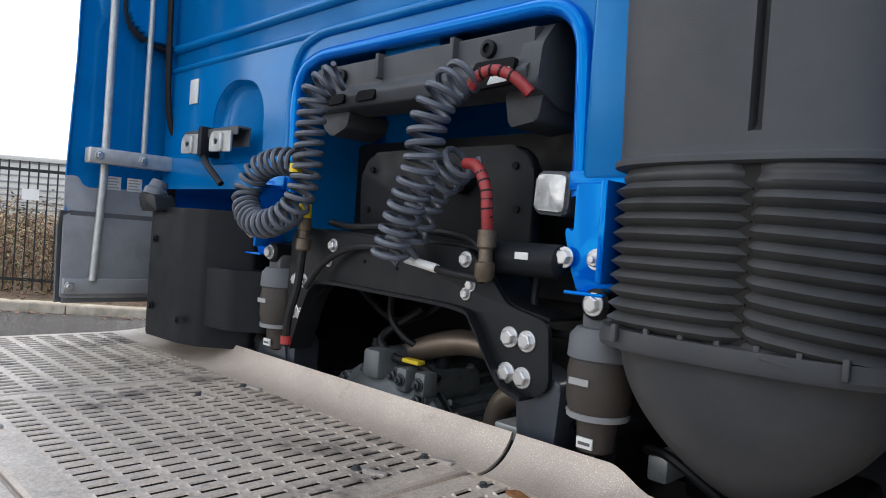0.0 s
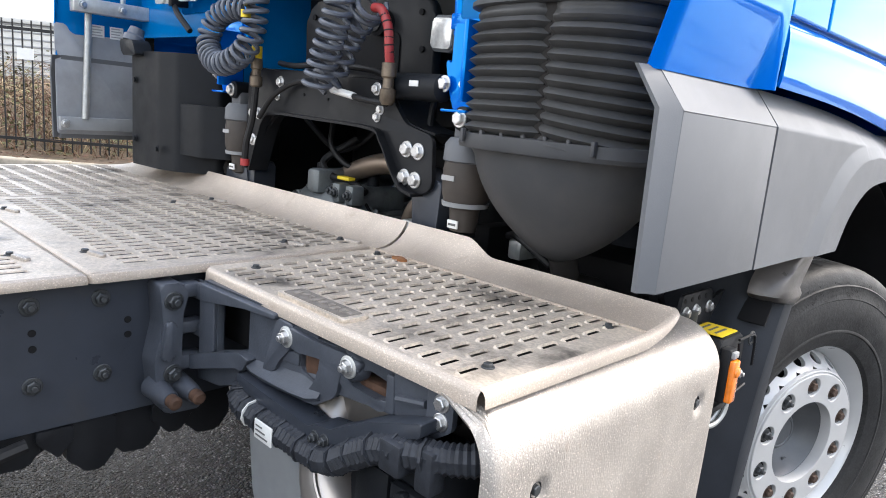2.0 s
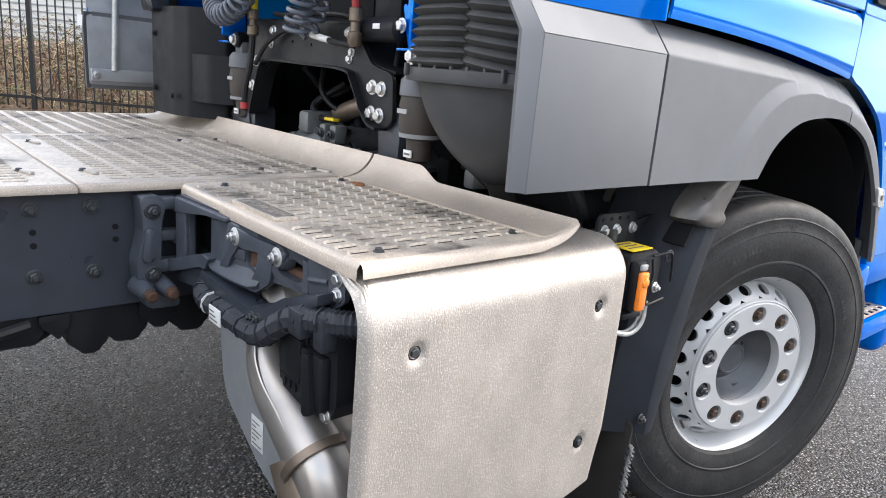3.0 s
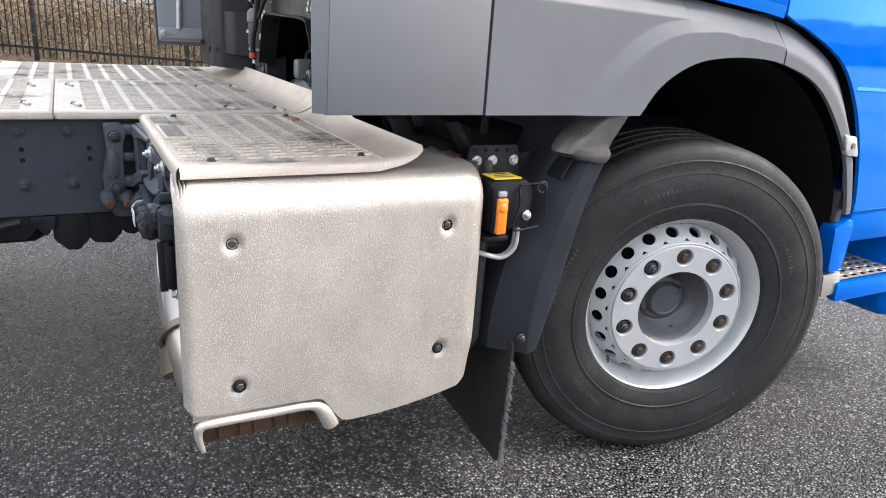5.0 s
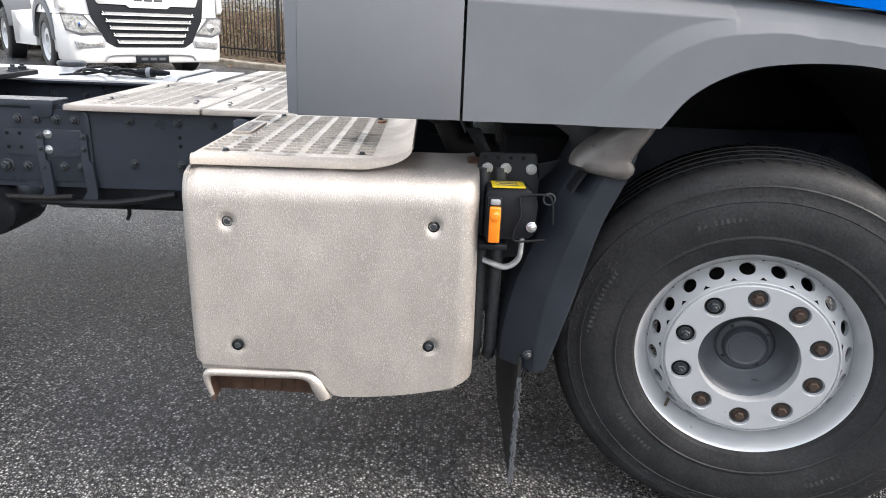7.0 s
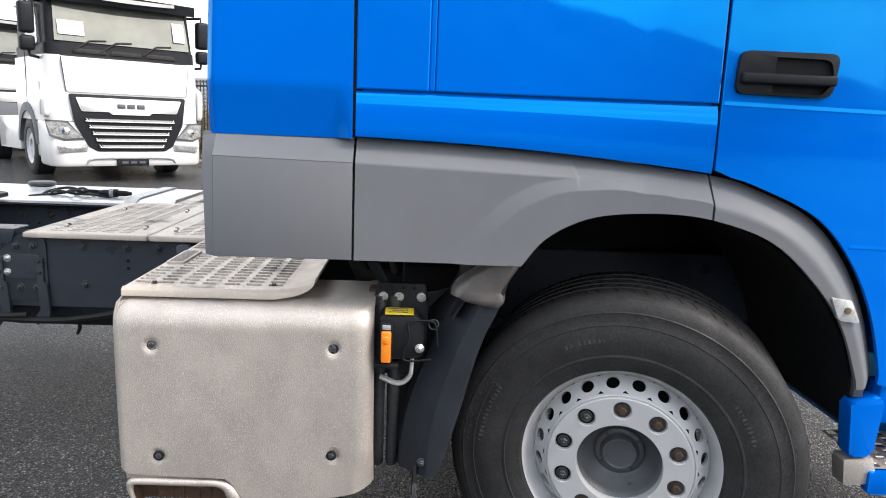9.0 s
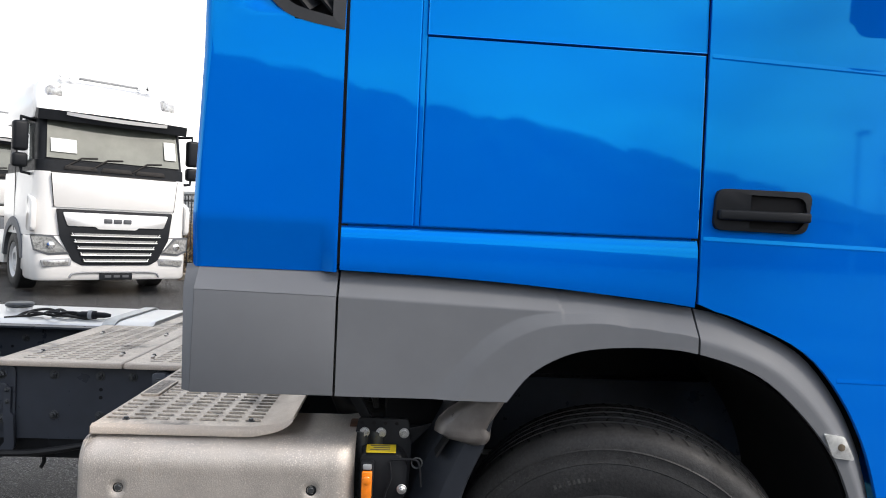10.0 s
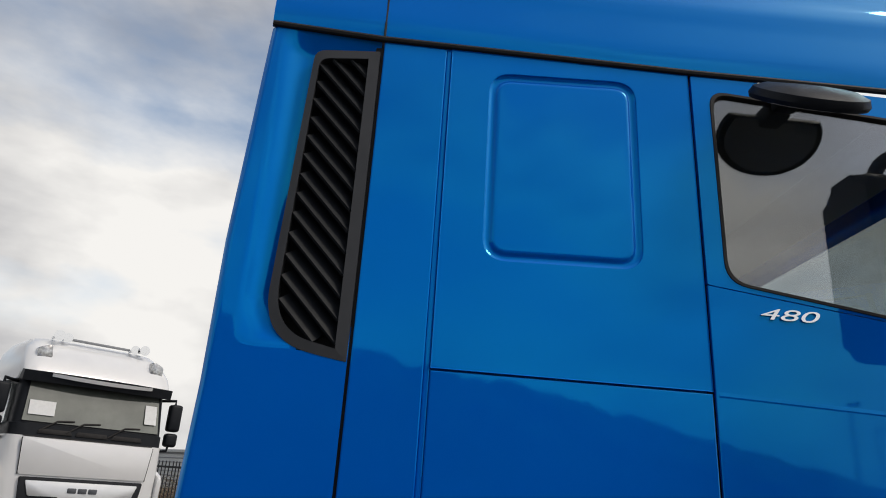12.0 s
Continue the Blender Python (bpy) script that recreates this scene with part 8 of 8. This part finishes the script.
    for s in (1, -1):
        for dx in (0.0, 0.33):
            w = part("rear_tyre", lathe([(0.0, 0.30), (0.03, 0.33), (0.04, 0.40), (0.02, 0.48), (0.0, 0.505), (-0.25, 0.505), (-0.29, 0.45), (-0.29, 0.33), (-0.26, 0.30)], 60, "x", Matrix.Translation((s * (1.18 - dx) if s > 0 else -(1.18 - dx) + 0.25, -3.85, 0.487)), close=True), TYRE, truck)
    part("rear_axle", lathe([(-1.0, 0.07), (-0.25, 0.09), (-0.18, 0.2), (0.18, 0.2), (0.25, 0.09), (1.0, 0.07)], 28, "x", Matrix.Translation((0, -3.85, 0.487))), STEEL_BLK, truck)


rear_frame()


# ---------- yard: kerb, fence, brambles, white trucks, warehouse ----------
KERB_AT, KERB_WAY = Vector((-10.0, -2.3)), Vector((0.58, 0.815)).normalized()
KERB_OUT = Vector((-KERB_WAY.y, KERB_WAY.x))  # away from the yard


def along(s, off):
    p = KERB_AT + KERB_WAY * s + KERB_OUT * off
    return p.x, p.y


def ground_at(s, off):
    return ground_z(*along(s, off))


def kerb_and_verge():
    for k in range(44):
        s0, s1 = -26 + k * 1.0, -26 + k * 1.0 + 0.985
        bm = bmesh.new()
        h = 0.12 + random.uniform(-0.006, 0.006)
        rings = []
        for s in (s0, s1):
            z = ground_at(s, 0)
            rings.append([(*along(s, o), z + dz) for o, dz in ((0.0, -0.1), (0.0, h - 0.03), (0.012, h - 0.008), (0.03, h), (0.14, h), (0.14, -0.1))])
        tagged(finish("kerb", loft(rings, bm), CONCRETE), kind="structure", label="weathered concrete kerb stone beside the verge", category="kerb", group="kerb stones")
    def bank(u, v):
        s = -60 + 120 * u
        o = 0.13 + 14 * v**1.6
        rise = 0.10 + 0.9 * min(1.0, max(0.0, (o - 0.9) / 4.0)) ** 0.8
        n = 0.05 * noise.noise((s * 1.3, o * 1.3, 0)) * min(1.0, o)
        return (*along(s, o), ground_at(s, 0.1) + rise + n)
    tagged(finish("verge", sheet(bank, 240, 30), SOIL), "verge with dead leaves and grass behind the kerb", "ground", kind="structure")


kerb_and_verge()


def fence():
    FO = 0.75
    f = thing("metal_fence", "black vertical-bar metal fence along the verge", "fence")
    bars = bmesh.new()
    box(bars, -0.008, 0.008, -0.008, 0.008, 0.05, 1.70)
    me = bpy.data.meshes.new("bar")
    bars.to_mesh(me)
    bars.free()
    me.materials.append(FENCE)
    pb = bmesh.new()
    box(pb, -0.03, 0.03, -0.03, 0.03, -0.2, 1.80)
    bevel(pb, 0.006, 1)
    pm = bpy.data.meshes.new("post")
    pb.to_mesh(pm)
    pb.free()
    pm.materials.append(FENCE)
    ang = math.degrees(math.atan2(KERB_WAY.y, KERB_WAY.x))
    n = 0
    for k in range(-90, 150):
        s = k * 0.115
        x, y = along(s, FO)
        z = ground_at(s, 0.1) + 0.12
        if k % 22 == 0:
            shared("post", pm, f, pose(x, y, z, 0, 0, ang))
        else:
            shared("bar", me, f, pose(x, y, z, random.uniform(-0.4, 0.4), random.uniform(-0.4, 0.4), ang))
    for h in (0.18, 1.58):
        r = bmesh.new()
        rings = []
        for s in (-10.4, 0, 17.2):
            x, y = along(s, FO)
            z = ground_at(s, 0.1) + 0.12 + h
            ox, oy = KERB_OUT.x * 0.012, KERB_OUT.y * 0.012
            rings.append([(x - ox, y - oy, z - 0.02), (x + ox, y + oy, z - 0.02), (x + ox, y + oy, z + 0.02), (x - ox, y - oy, z + 0.02)])
        part("fence_rail", loft(rings, r), FENCE, f)
    for s in (3.27, 6.6):
        x, y = along(s, FO - 0.05)
        z = 1.53
        sg = bmesh.new()
        rings = []
        for o in (0.0, -0.004):
            rings.append([(x + KERB_WAY.x * a + KERB_OUT.x * o, y + KERB_WAY.y * a + KERB_OUT.y * o, z + b) for a, b in ((-0.1, -0.07), (0.1, -0.07), (0.1, 0.07), (-0.1, 0.07))])
        part("fence_sign", loft(rings, sg), WHITE_PL, f, "small white sign on the fence")


fence()


def brambles():
    rnd = random.Random(5)
    bm = bmesh.new()
    lf = bmesh.new()
    gr = bmesh.new()
    for i in range(9000):
        s = rnd.uniform(-16, 20)
        o = 0.85 + 3.2 * rnd.random() ** 1.3
        x, y = along(s, o)
        z = ground_at(s, 0.1) + 0.10 + 0.9 * min(1.0, max(0.0, (o - 0.9) / 4.0)) ** 0.8 - 0.05
        p = Vector((x, y, z))
        h = rnd.uniform(0.35, 1.75) * (0.55 if o < 1.1 else 1.0)
        d = Vector((rnd.uniform(-0.5, 0.5), rnd.uniform(-0.5, 0.5), 1)).normalized()
        bend = Vector((rnd.uniform(-0.6, 0.6), rnd.uniform(-0.6, 0.6), -0.45))
        pts = [p + d * h * t + bend * h * t * t for t in (0, 0.35, 0.7, 1.0)]
        r0 = rnd.uniform(0.0025, 0.0075)
        tube(pts, [r0, r0 * 0.8, r0 * 0.6, r0 * 0.35], 3, gr if i % 4 == 0 else bm)
        for q in range(2):
            c = pts[rnd.randint(1, 3)] + Vector((rnd.uniform(-0.08, 0.08), rnd.uniform(-0.08, 0.08), rnd.uniform(-0.05, 0.05)))
            a, b = Vector((rnd.uniform(-1, 1), rnd.uniform(-1, 1), rnd.uniform(-0.4, 0.4))).normalized() * 0.035, Vector((rnd.uniform(-1, 1), rnd.uniform(-1, 1), rnd.uniform(-1, 1))).normalized() * 0.022
            lf.faces.new([lf.verts.new(c + v) for v in (-a, b, a, -b)])
    tagged(finish("brambles", bm, TWIG, smooth=False), "tangled dry brown brambles behind the fence", "shrub", kind="stuff")
    tagged(finish("dry_stalks", gr, STRAW, smooth=False), "pale dry stalks among the brambles", "grass", kind="stuff")
    tagged(finish("bramble_leaves", lf, LEAF, smooth=False), "withered bramble leaves behind the fence", "leaves", kind="stuff")
    lt = bmesh.new()
    for i in range(2600):
        s = rnd.uniform(-16, 20)
        o = -0.25 + 1.3 * rnd.random()
        x, y = along(s, o)
        z = ground_at(s, o) + (0.015 if o < 0 else 0.135)
        a = rnd.uniform(0, 6.3)
        l, w = rnd.uniform(0.02, 0.06), rnd.uniform(0.012, 0.03)
        c, sn = math.cos(a), math.sin(a)
        lt.faces.new([lt.verts.new((x + c * u - sn * v, y + sn * u + c * v, z + rnd.uniform(-0.01, 0.012))) for u, v in ((-l, 0), (0, -w), (l, 0), (0, w))])
    tagged(finish("fallen_leaves", lt, TWIG, smooth=False), "fallen brown leaves along the kerb", "leaves", kind="stuff")


brambles()


def white_truck(at, group):
    """A parked white tractor: local y ahead with the bumper's face at y = 0, x to its right."""
    t = thing("white_tractor_truck", "parked white tractor unit with dark grille", "truck", group, at=at)
    def sym(fn):
        for s in (1, -1):
            fn(s)
    # cab shell lofted from bumper to roof: width, front, back
    def ring(z, hw, yf, yb, rc=0.16):
        pts = rounded([(-hw, yb), (-hw, yf), (hw, yf), (hw, yb)], [0.04, rc, rc, 0.04], 6)
        return [(x, y, z) for x, y in pts]
    def slab(name, levels, mat, label=""):
        return part(name, loft([ring(*l) for l in levels]), mat, t, label)
    slab("bumper", [(0.24, 1.20, -0.03, -0.7, 0.25), (0.28, 1.23, 0.0, -0.7, 0.28), (0.62, 1.245, 0.0, -0.7, 0.30), (0.90, 1.245, -0.02, -0.7, 0.32), (0.95, 1.24, -0.03, -0.7, 0.32)], WHITE, "white bumper")
    slab("cab_lower", [(0.955, 1.235, -0.045, -2.15, 0.32), (1.45, 1.235, -0.055, -2.2, 0.30), (1.98, 1.22, -0.09, -2.2, 0.26)], WHITE)
    slab("windscreen_band", [(1.985, 1.19, -0.10, -2.18, 0.22), (2.16, 1.19, -0.115, -2.18, 0.22), (2.17, 1.165, -0.13, -2.18, 0.2), (2.85, 1.15, -0.28, -2.18, 0.2)], BLACK)
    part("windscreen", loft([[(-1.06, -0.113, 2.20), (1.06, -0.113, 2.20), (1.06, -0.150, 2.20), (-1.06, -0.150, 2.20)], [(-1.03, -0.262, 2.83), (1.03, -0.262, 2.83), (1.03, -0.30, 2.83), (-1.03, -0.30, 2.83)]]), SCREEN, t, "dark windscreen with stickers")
    slab("cab_roof", [(2.84, 1.21, -0.30, -2.2, 0.2), (2.95, 1.215, -0.18, -2.2, 0.22), (3.15, 1.20, -0.26, -2.2, 0.25), (3.40, 1.13, -0.50, -2.2, 0.3), (3.57, 1.02, -0.78, -2.2, 0.3), (3.62, 0.85, -0.95, -2.1, 0.3)], WHITE, "high white roof")
    # sun visor with its pale middle
    v = part("sun_visor", loft([[(x, -0.05 - 0.10 * (x / 1.15) ** 2, z) for z in (2.80,)] + [(x, 0.0 - 0.12 * (x / 1.15) ** 2, 2.96), (x, -0.17 - 0.1 * (x / 1.15) ** 2, 2.98), (x, -0.26 - 0.1 * (x / 1.15) ** 2, 2.84)] for x in [-1.19 + 2.38 * i / 16 for i in range(17)]]), BLACK, t, "smoked sun visor")
    part("visor_strip", loft([[(x, 0.004 - 0.12 * (x / 1.15) ** 2, 2.865 + 0.03 * (x / 0.8) ** 2), (x, 0.012 - 0.12 * (x / 1.15) ** 2, 2.925 + 0.02 * (x / 0.8) ** 2), (x, -0.06 - 0.12 * (x / 1.15) ** 2, 2.935 + 0.02 * (x / 0.8) ** 2)] for x in [-0.80 + 1.60 * i / 12 for i in range(13)]]), SILVER, v)
    # front flap panel, grille, badge bars
    part("front_flap", prism(rounded([(-0.95, 1.42), (0.95, 1.42), (1.0, 1.96), (-1.0, 1.96)], 0.03), "y", -0.075, -0.03, 0.008, 2), WHITE, t)
    g = part("grille", prism(rounded([(-0.92, 1.39), (0.92, 1.39), (0.86, 0.92), (0.68, 0.56), (0.54, 0.48), (-0.54, 0.48), (-0.68, 0.56), (-0.86, 0.92)], 0.03), "y", -0.06, 0.010, 0.008), BLACK, t, "dark grille with bright mesh bars")
    part("badge_panel", prism(rounded([(-0.84, 1.34), (0.84, 1.34), (0.76, 1.12), (0.34, 1.12), (0.30, 1.08), (-0.30, 1.08), (-0.34, 1.12), (-0.76, 1.12)], 0.025), "y", 0.010, 0.030, 0.006), SILVER, g)
    for i in range(3):
        part("badge_bar", prism(rounded([(-0.22 + i * 0.155, 1.18), (-0.09 + i * 0.155, 1.18), (-0.09 + i * 0.155, 1.255), (-0.22 + i * 0.155, 1.255)], 0.015), "y", 0.030, 0.038, 0.002), GREY_DK, g)
    for i in range(5):
        z = 0.96 - i * 0.105
        hw = 0.72 - i * 0.045
        part("grille_bar", prism(rounded([(-hw, z + 0.055), (hw, z + 0.055), (hw - 0.03, z), (-hw + 0.03, z)], 0.012), "y", 0.008, 0.034, 0.004), BLACK, g)
        mesh = part("mesh_strip", prism(rounded([(-hw + 0.05, z + 0.046), (hw - 0.05, z + 0.046), (hw - 0.07, z + 0.012), (-hw + 0.07, z + 0.012)], 0.008), "y", 0.034, 0.037), MESH, g)
        part("bright_edge", tube(smooth_path([(-hw + 0.02, 0.036, z + 0.052), (-hw + 0.05, 0.038, z + 0.018), (-hw + 0.11, 0.038, z + 0.006), (hw - 0.11, 0.038, z + 0.006), (hw - 0.05, 0.038, z + 0.018), (hw - 0.02, 0.036, z + 0.052)], 4), 0.0075, 6), WHITE, mesh)
    # lower trim and number plate holder
    part("lower_trim", tube(smooth_path([(-0.72, 0.0, 0.28), (-0.60, 0.012, 0.36), (0, 0.018, 0.37), (0.60, 0.012, 0.36), (0.72, 0.0, 0.28)], 6), 0.018, 8), GREY_LT, t)
    pl = part("number_plate_holder", rbox(-0.26, 0.26, 0.0, 0.03, 0.24, 0.36, 0.006), BLACK, t)
    for i in range(3):
        part("plate_bar", box(bmesh.new(), -0.2 + i * 0.14, -0.1 + i * 0.14, 0.03, 0.033, 0.28, 0.32), GREY_DK, pl)
    for z, hw in ((0.953, 1.245), (1.978, 1.0)):
        part("panel_seam", tube([(x, -0.036 - (0.0 if abs(x) < 0.9 else 0.25 * (abs(x) - 0.9)) - (0.035 if z > 1.5 else 0), z) for x in (-hw, -0.95, -0.5, 0.5, 0.95, hw)], 0.009, 6), RUBBER, t)
    def lamps(s):
        part("flap_seam", tube([(s * 0.955, -0.034, 1.42), (s * 1.005, -0.04, 1.95)], 0.007, 6), RUBBER, t)
        part("lamp_surround", loft([[(s * 0.72, 0.012, 0.665), (s * 1.03, 0.002, 0.645), (s * 1.225, -0.075, 0.72), (s * 1.262, -0.14, 0.975), (s * 0.97, 0.006, 0.965)], [(s * 0.73, -0.08, 0.665), (s * 1.03, -0.12, 0.645), (s * 1.16, -0.22, 0.72), (s * 1.20, -0.27, 0.975), (s * 0.97, -0.12, 0.965)]]), GREY_DK, t)
        part("fog_surround", prism(rounded([(s * 0.70, 0.475), (s * 1.10, 0.455), (s * 1.13, 0.57), (s * 0.68, 0.60)], 0.02), "y", -0.05, 0.008, 0.003), GREY_LT, t)
        h = part("headlamp", loft([[(s * 0.76, 0.025, 0.70), (s * 1.02, 0.012, 0.68), (s * 1.20, -0.06, 0.74), (s * 1.25, -0.13, 0.95), (s * 0.99, 0.018, 0.93)], [(s * 0.77, -0.05, 0.70), (s * 1.02, -0.1, 0.68), (s * 1.15, -0.2, 0.74), (s * 1.19, -0.25, 0.95), (s * 0.99, -0.09, 0.93)]]), HEADLAMP, t, "clear headlamp")
        part("lamp_unit", lathe([(0, 0.06), (0.02, 0.06), (0.025, 0.03)], 20, "y", Matrix.Translation((s * 1.0, 0.005, 0.80))), CHROME, h)
        part("fog_lamp", prism(rounded([(s * 0.74, 0.49), (s * 1.08, 0.47), (s * 1.10, 0.56), (s * 0.72, 0.58)], 0.015), "y", -0.05, 0.018, 0.003), HEADLAMP, t)
        part("corner_deflector", prism(rounded([(-0.42, 1.02), (-0.09, 1.02), (-0.06, 1.5), (-0.38, 1.62)], 0.06), "x", s * 1.19, s * 1.262, 0.03, 2), WHITE, t)
        m = part("wing_mirror", rbox(*sorted((s * 1.28, s * 1.50)), -0.42, -0.24, 2.28, 2.75, 0.05, 3), BLACK, t, "black wing mirror")
        part("lower_mirror", rbox(*sorted((s * 1.28, s * 1.50)), -0.42, -0.26, 2.02, 2.25, 0.05, 3), BLACK, m)
        part("mirror_arm", tube([(s * 1.15, -0.5, 2.80), (s * 1.38, -0.34, 2.82), (s * 1.38, -0.34, 2.7)], 0.025, 8), BLACK, m)
        part("mirror_arm", tube([(s * 1.15, -0.45, 1.92), (s * 1.36, -0.34, 1.95), (s * 1.38, -0.34, 2.1)], 0.025, 8), BLACK, m)
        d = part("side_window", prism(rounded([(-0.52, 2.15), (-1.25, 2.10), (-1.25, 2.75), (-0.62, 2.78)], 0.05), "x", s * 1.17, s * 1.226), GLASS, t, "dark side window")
        part("door_joint", tube([(s * 1.236, -1.36, 1.0), (s * 1.226, -1.36, 2.8)], 0.006, 6), RUBBER, t)
        part("roof_spot_lamp", prism(rounded([(s * 0.80, 3.22), (s * 1.02, 3.12), (s * 1.03, 3.36), (s * 0.84, 3.44)], 0.03), "y", -0.60, -0.33, 0.02), HEADLAMP, t, "roof lamp")
        hn = part("air_horn", lathe([(0, 0.09), (-0.02, 0.085), (-0.12, 0.03), (-0.4, 0.02)], 20, "y", Matrix.Translation((s * 0.72, -0.55, 3.64))), CHROME, t, "chrome roof horn")
        part("air_horn", lathe([(0, 0.08), (-0.02, 0.075), (-0.10, 0.03), (-0.3, 0.02)], 20, "y", Matrix.Translation((s * 0.57, -0.6, 3.63))), CHROME, t)
        part("arch_panel", prism(arc_pts(-1.42, 0.50, 0.74, 5, 175, 16) + arc_pts(-1.42, 0.50, 0.60, 175, 5, 16), "x", s * 1.10, s * 1.255, 0.01), GREY, t)
        part("side_skirt", prism(rounded([(-2.15, 0.40), (-4.0, 0.36), (-4.0, 0.95), (-2.15, 1.0)], 0.04), "x", s * 0.75, s * 1.22, 0.02), WHITE, t)
        part("door_sill", rbox(*sorted((s * 1.0, s * 1.23)), -0.85, -0.35, 0.36, 0.95, 0.03), WHITE, t)
        for y in (-1.42, -5.0):
            w = part("wheel", lathe([(0.0, 0.29), (0.03, 0.32), (0.035, 0.40), (0.01, 0.48), (-0.01, 0.50), (-0.27, 0.50), (-0.29, 0.45), (-0.29, 0.33), (-0.26, 0.29)], 48, "x", pose(s * 1.20, y, 0.50, 0, 0, 0 if s > 0 else 180), close=True), TYRE, t, "black tyre with silver rim")
            part("rim", lathe([(0.02, 0.30), (0.0, 0.27), (-0.04, 0.25), (0.0, 0.20), (0.0, 0.12), (-0.05, 0.11), (-0.05, 0.001)], 32, "x", pose(s * 1.20, y, 0.50, 0, 0, 0 if s > 0 else 180), cap=False), RIM, w)
        part("rear_guard", prism(arc_pts(-5.0, 0.55, 0.66, 10, 170, 14) + arc_pts(-5.0, 0.55, 0.62, 170, 10, 14), "x", s * 0.72, s * 1.23, 0.004), GREY_DK, t)
        part("frame_rail", rbox(*sorted((s * 0.36, s * 0.43)), -6.0, -0.6, 0.70, 0.95, 0.008), CHASSIS, t)
    sym(lamps)
    part("light_bar", rbox(-0.50, 0.50, -0.72, -0.66, 3.60, 3.64, 0.012), GREY_LT, t)
    for x in (-0.9, 0.0, 0.9):
        part("wiper_box", prism(rounded([(x * 0.62 - 0.26, 2.03), (x * 0.62 + 0.26, 2.03), (x * 0.62 + 0.22, 2.10), (x * 0.62 - 0.22, 2.10)], 0.02), "y", -0.10, -0.085, 0.004), RUBBER, t)
    for x0, x1 in ((-0.75, -0.25), (-0.1, 0.4), (0.3, 0.8)):
        part("wiper", tube([(x0, -0.115, 2.25), ((x0 + x1) / 2, -0.105, 2.23), (x1, -0.09, 2.06)], 0.014, 6), RUBBER, t)
    st = part("windscreen_sticker", loft([[(0.62, -0.112, 2.30), (1.0, -0.112, 2.30), (1.0, -0.118, 2.30), (0.62, -0.118, 2.30)], [(0.62, -0.165, 2.52), (1.0, -0.165, 2.52), (1.0, -0.171, 2.52), (0.62, -0.171, 2.52)]]), WHITE_PL, t, "white paper behind the windscreen")
    part("windscreen_sticker", loft([[(-1.0, -0.112, 2.34), (-0.8, -0.112, 2.34), (-0.8, -0.118, 2.34), (-1.0, -0.118, 2.34)], [(-1.0, -0.20, 2.66), (-0.8, -0.20, 2.66), (-0.8, -0.206, 2.66), (-1.0, -0.206, 2.66)]]), WHITE_PL, t)
    part("under_body", rbox(-1.0, 1.0, -5.5, -0.4, 0.42, 0.70, 0.03), DARK, t)
    part("fifth_wheel", rbox(-0.45, 0.45, -5.3, -4.4, 1.05, 1.15, 0.03), STEEL_BLK, t)
    return t


HEAD = Vector((0.770, 0.638, 0))
RIGHT = Vector((0.638, -0.770, 0))
FIRST = Vector((-9.03, -5.34, 0))
row = []
for k in range(7):
    p = FIRST - HEAD * 6.7 * k + RIGHT * 0.02 * k
    m = pose(p.x, p.y, ground_z(p.x - 1.2, p.y), 0, 0, math.degrees(math.atan2(-HEAD.x, HEAD.y)))
    if k == 0:
        first_truck = white_truck(m, "row of parked white trucks")
    else:
        copy_thing(first_truck, m)


def warehouse():
    w = thing("warehouse", "long pale warehouse with horizontal cladding", "building")
    base = along(0, 46)
    ang = math.degrees(math.atan2(KERB_WAY.y, KERB_WAY.x))
    w.matrix_world = pose(base[0], base[1], 0.4, 0, 0, ang)
    part("wall", rbox(-80, 80, 0, 20, -1, 4.4, 0.05), CLAD, w)
    for i in range(9):
        part("cladding_rib", rbox(-80, 80, -0.06, 0.0, 0.4 + i * 0.48, 0.52 + i * 0.48, 0.02), GREY_LT, w)
    part("roof_edge", rbox(-80.3, 80.3, -0.3, 20.3, 4.4, 4.75, 0.05), CLAD, w)


warehouse()


def far_side():
    """What stands across the yard and shows only in the paint: a tree belt and lamp posts."""
    rnd = random.Random(9)
    def belt(u, v):
        y = -90 + 220 * u
        top = min(14.0, max(3.2, 10.0 - 0.19 * y)) + 0.7 * noise.noise((y * 0.05, 0, 3)) + 0.5 * noise.noise((y * 0.35, 1, 0)) + 0.3 * noise.noise((y * 1.4, 2, 0))
        bulge = math.sin(math.pi * v) * 2.0
        return (48 - bulge + 0.8 * noise.noise((y * 0.5, v * 6, 0)), y, ground_z(48, y) - 0.2 + (top + 0.2) * v)
    tagged(finish("tree_belt", sheet(belt, 330, 14, 1.0), FAR_TREES), "dark belt of trees and scrub across the yard", "trees", kind="structure")
    for x, y, h in ((31.0, 20.8, 6.9), (47.0, 33.5, 8.0)):
        p = thing("street_lamp", "slim grey lamp post at the yard's edge", "lamp post", "yard lamp posts", at=pose(x, y, 0))
        part("pole", lathe([(0, 0.11), (0.6, 0.10), (0.62, 0.075), (h, 0.05)], 14, "z"), GALV, p)
        part("lamp_head", rbox(-0.7, 0.1, -0.12, 0.12, h, h + 0.12, 0.03), GREY_DK, p)


far_side()
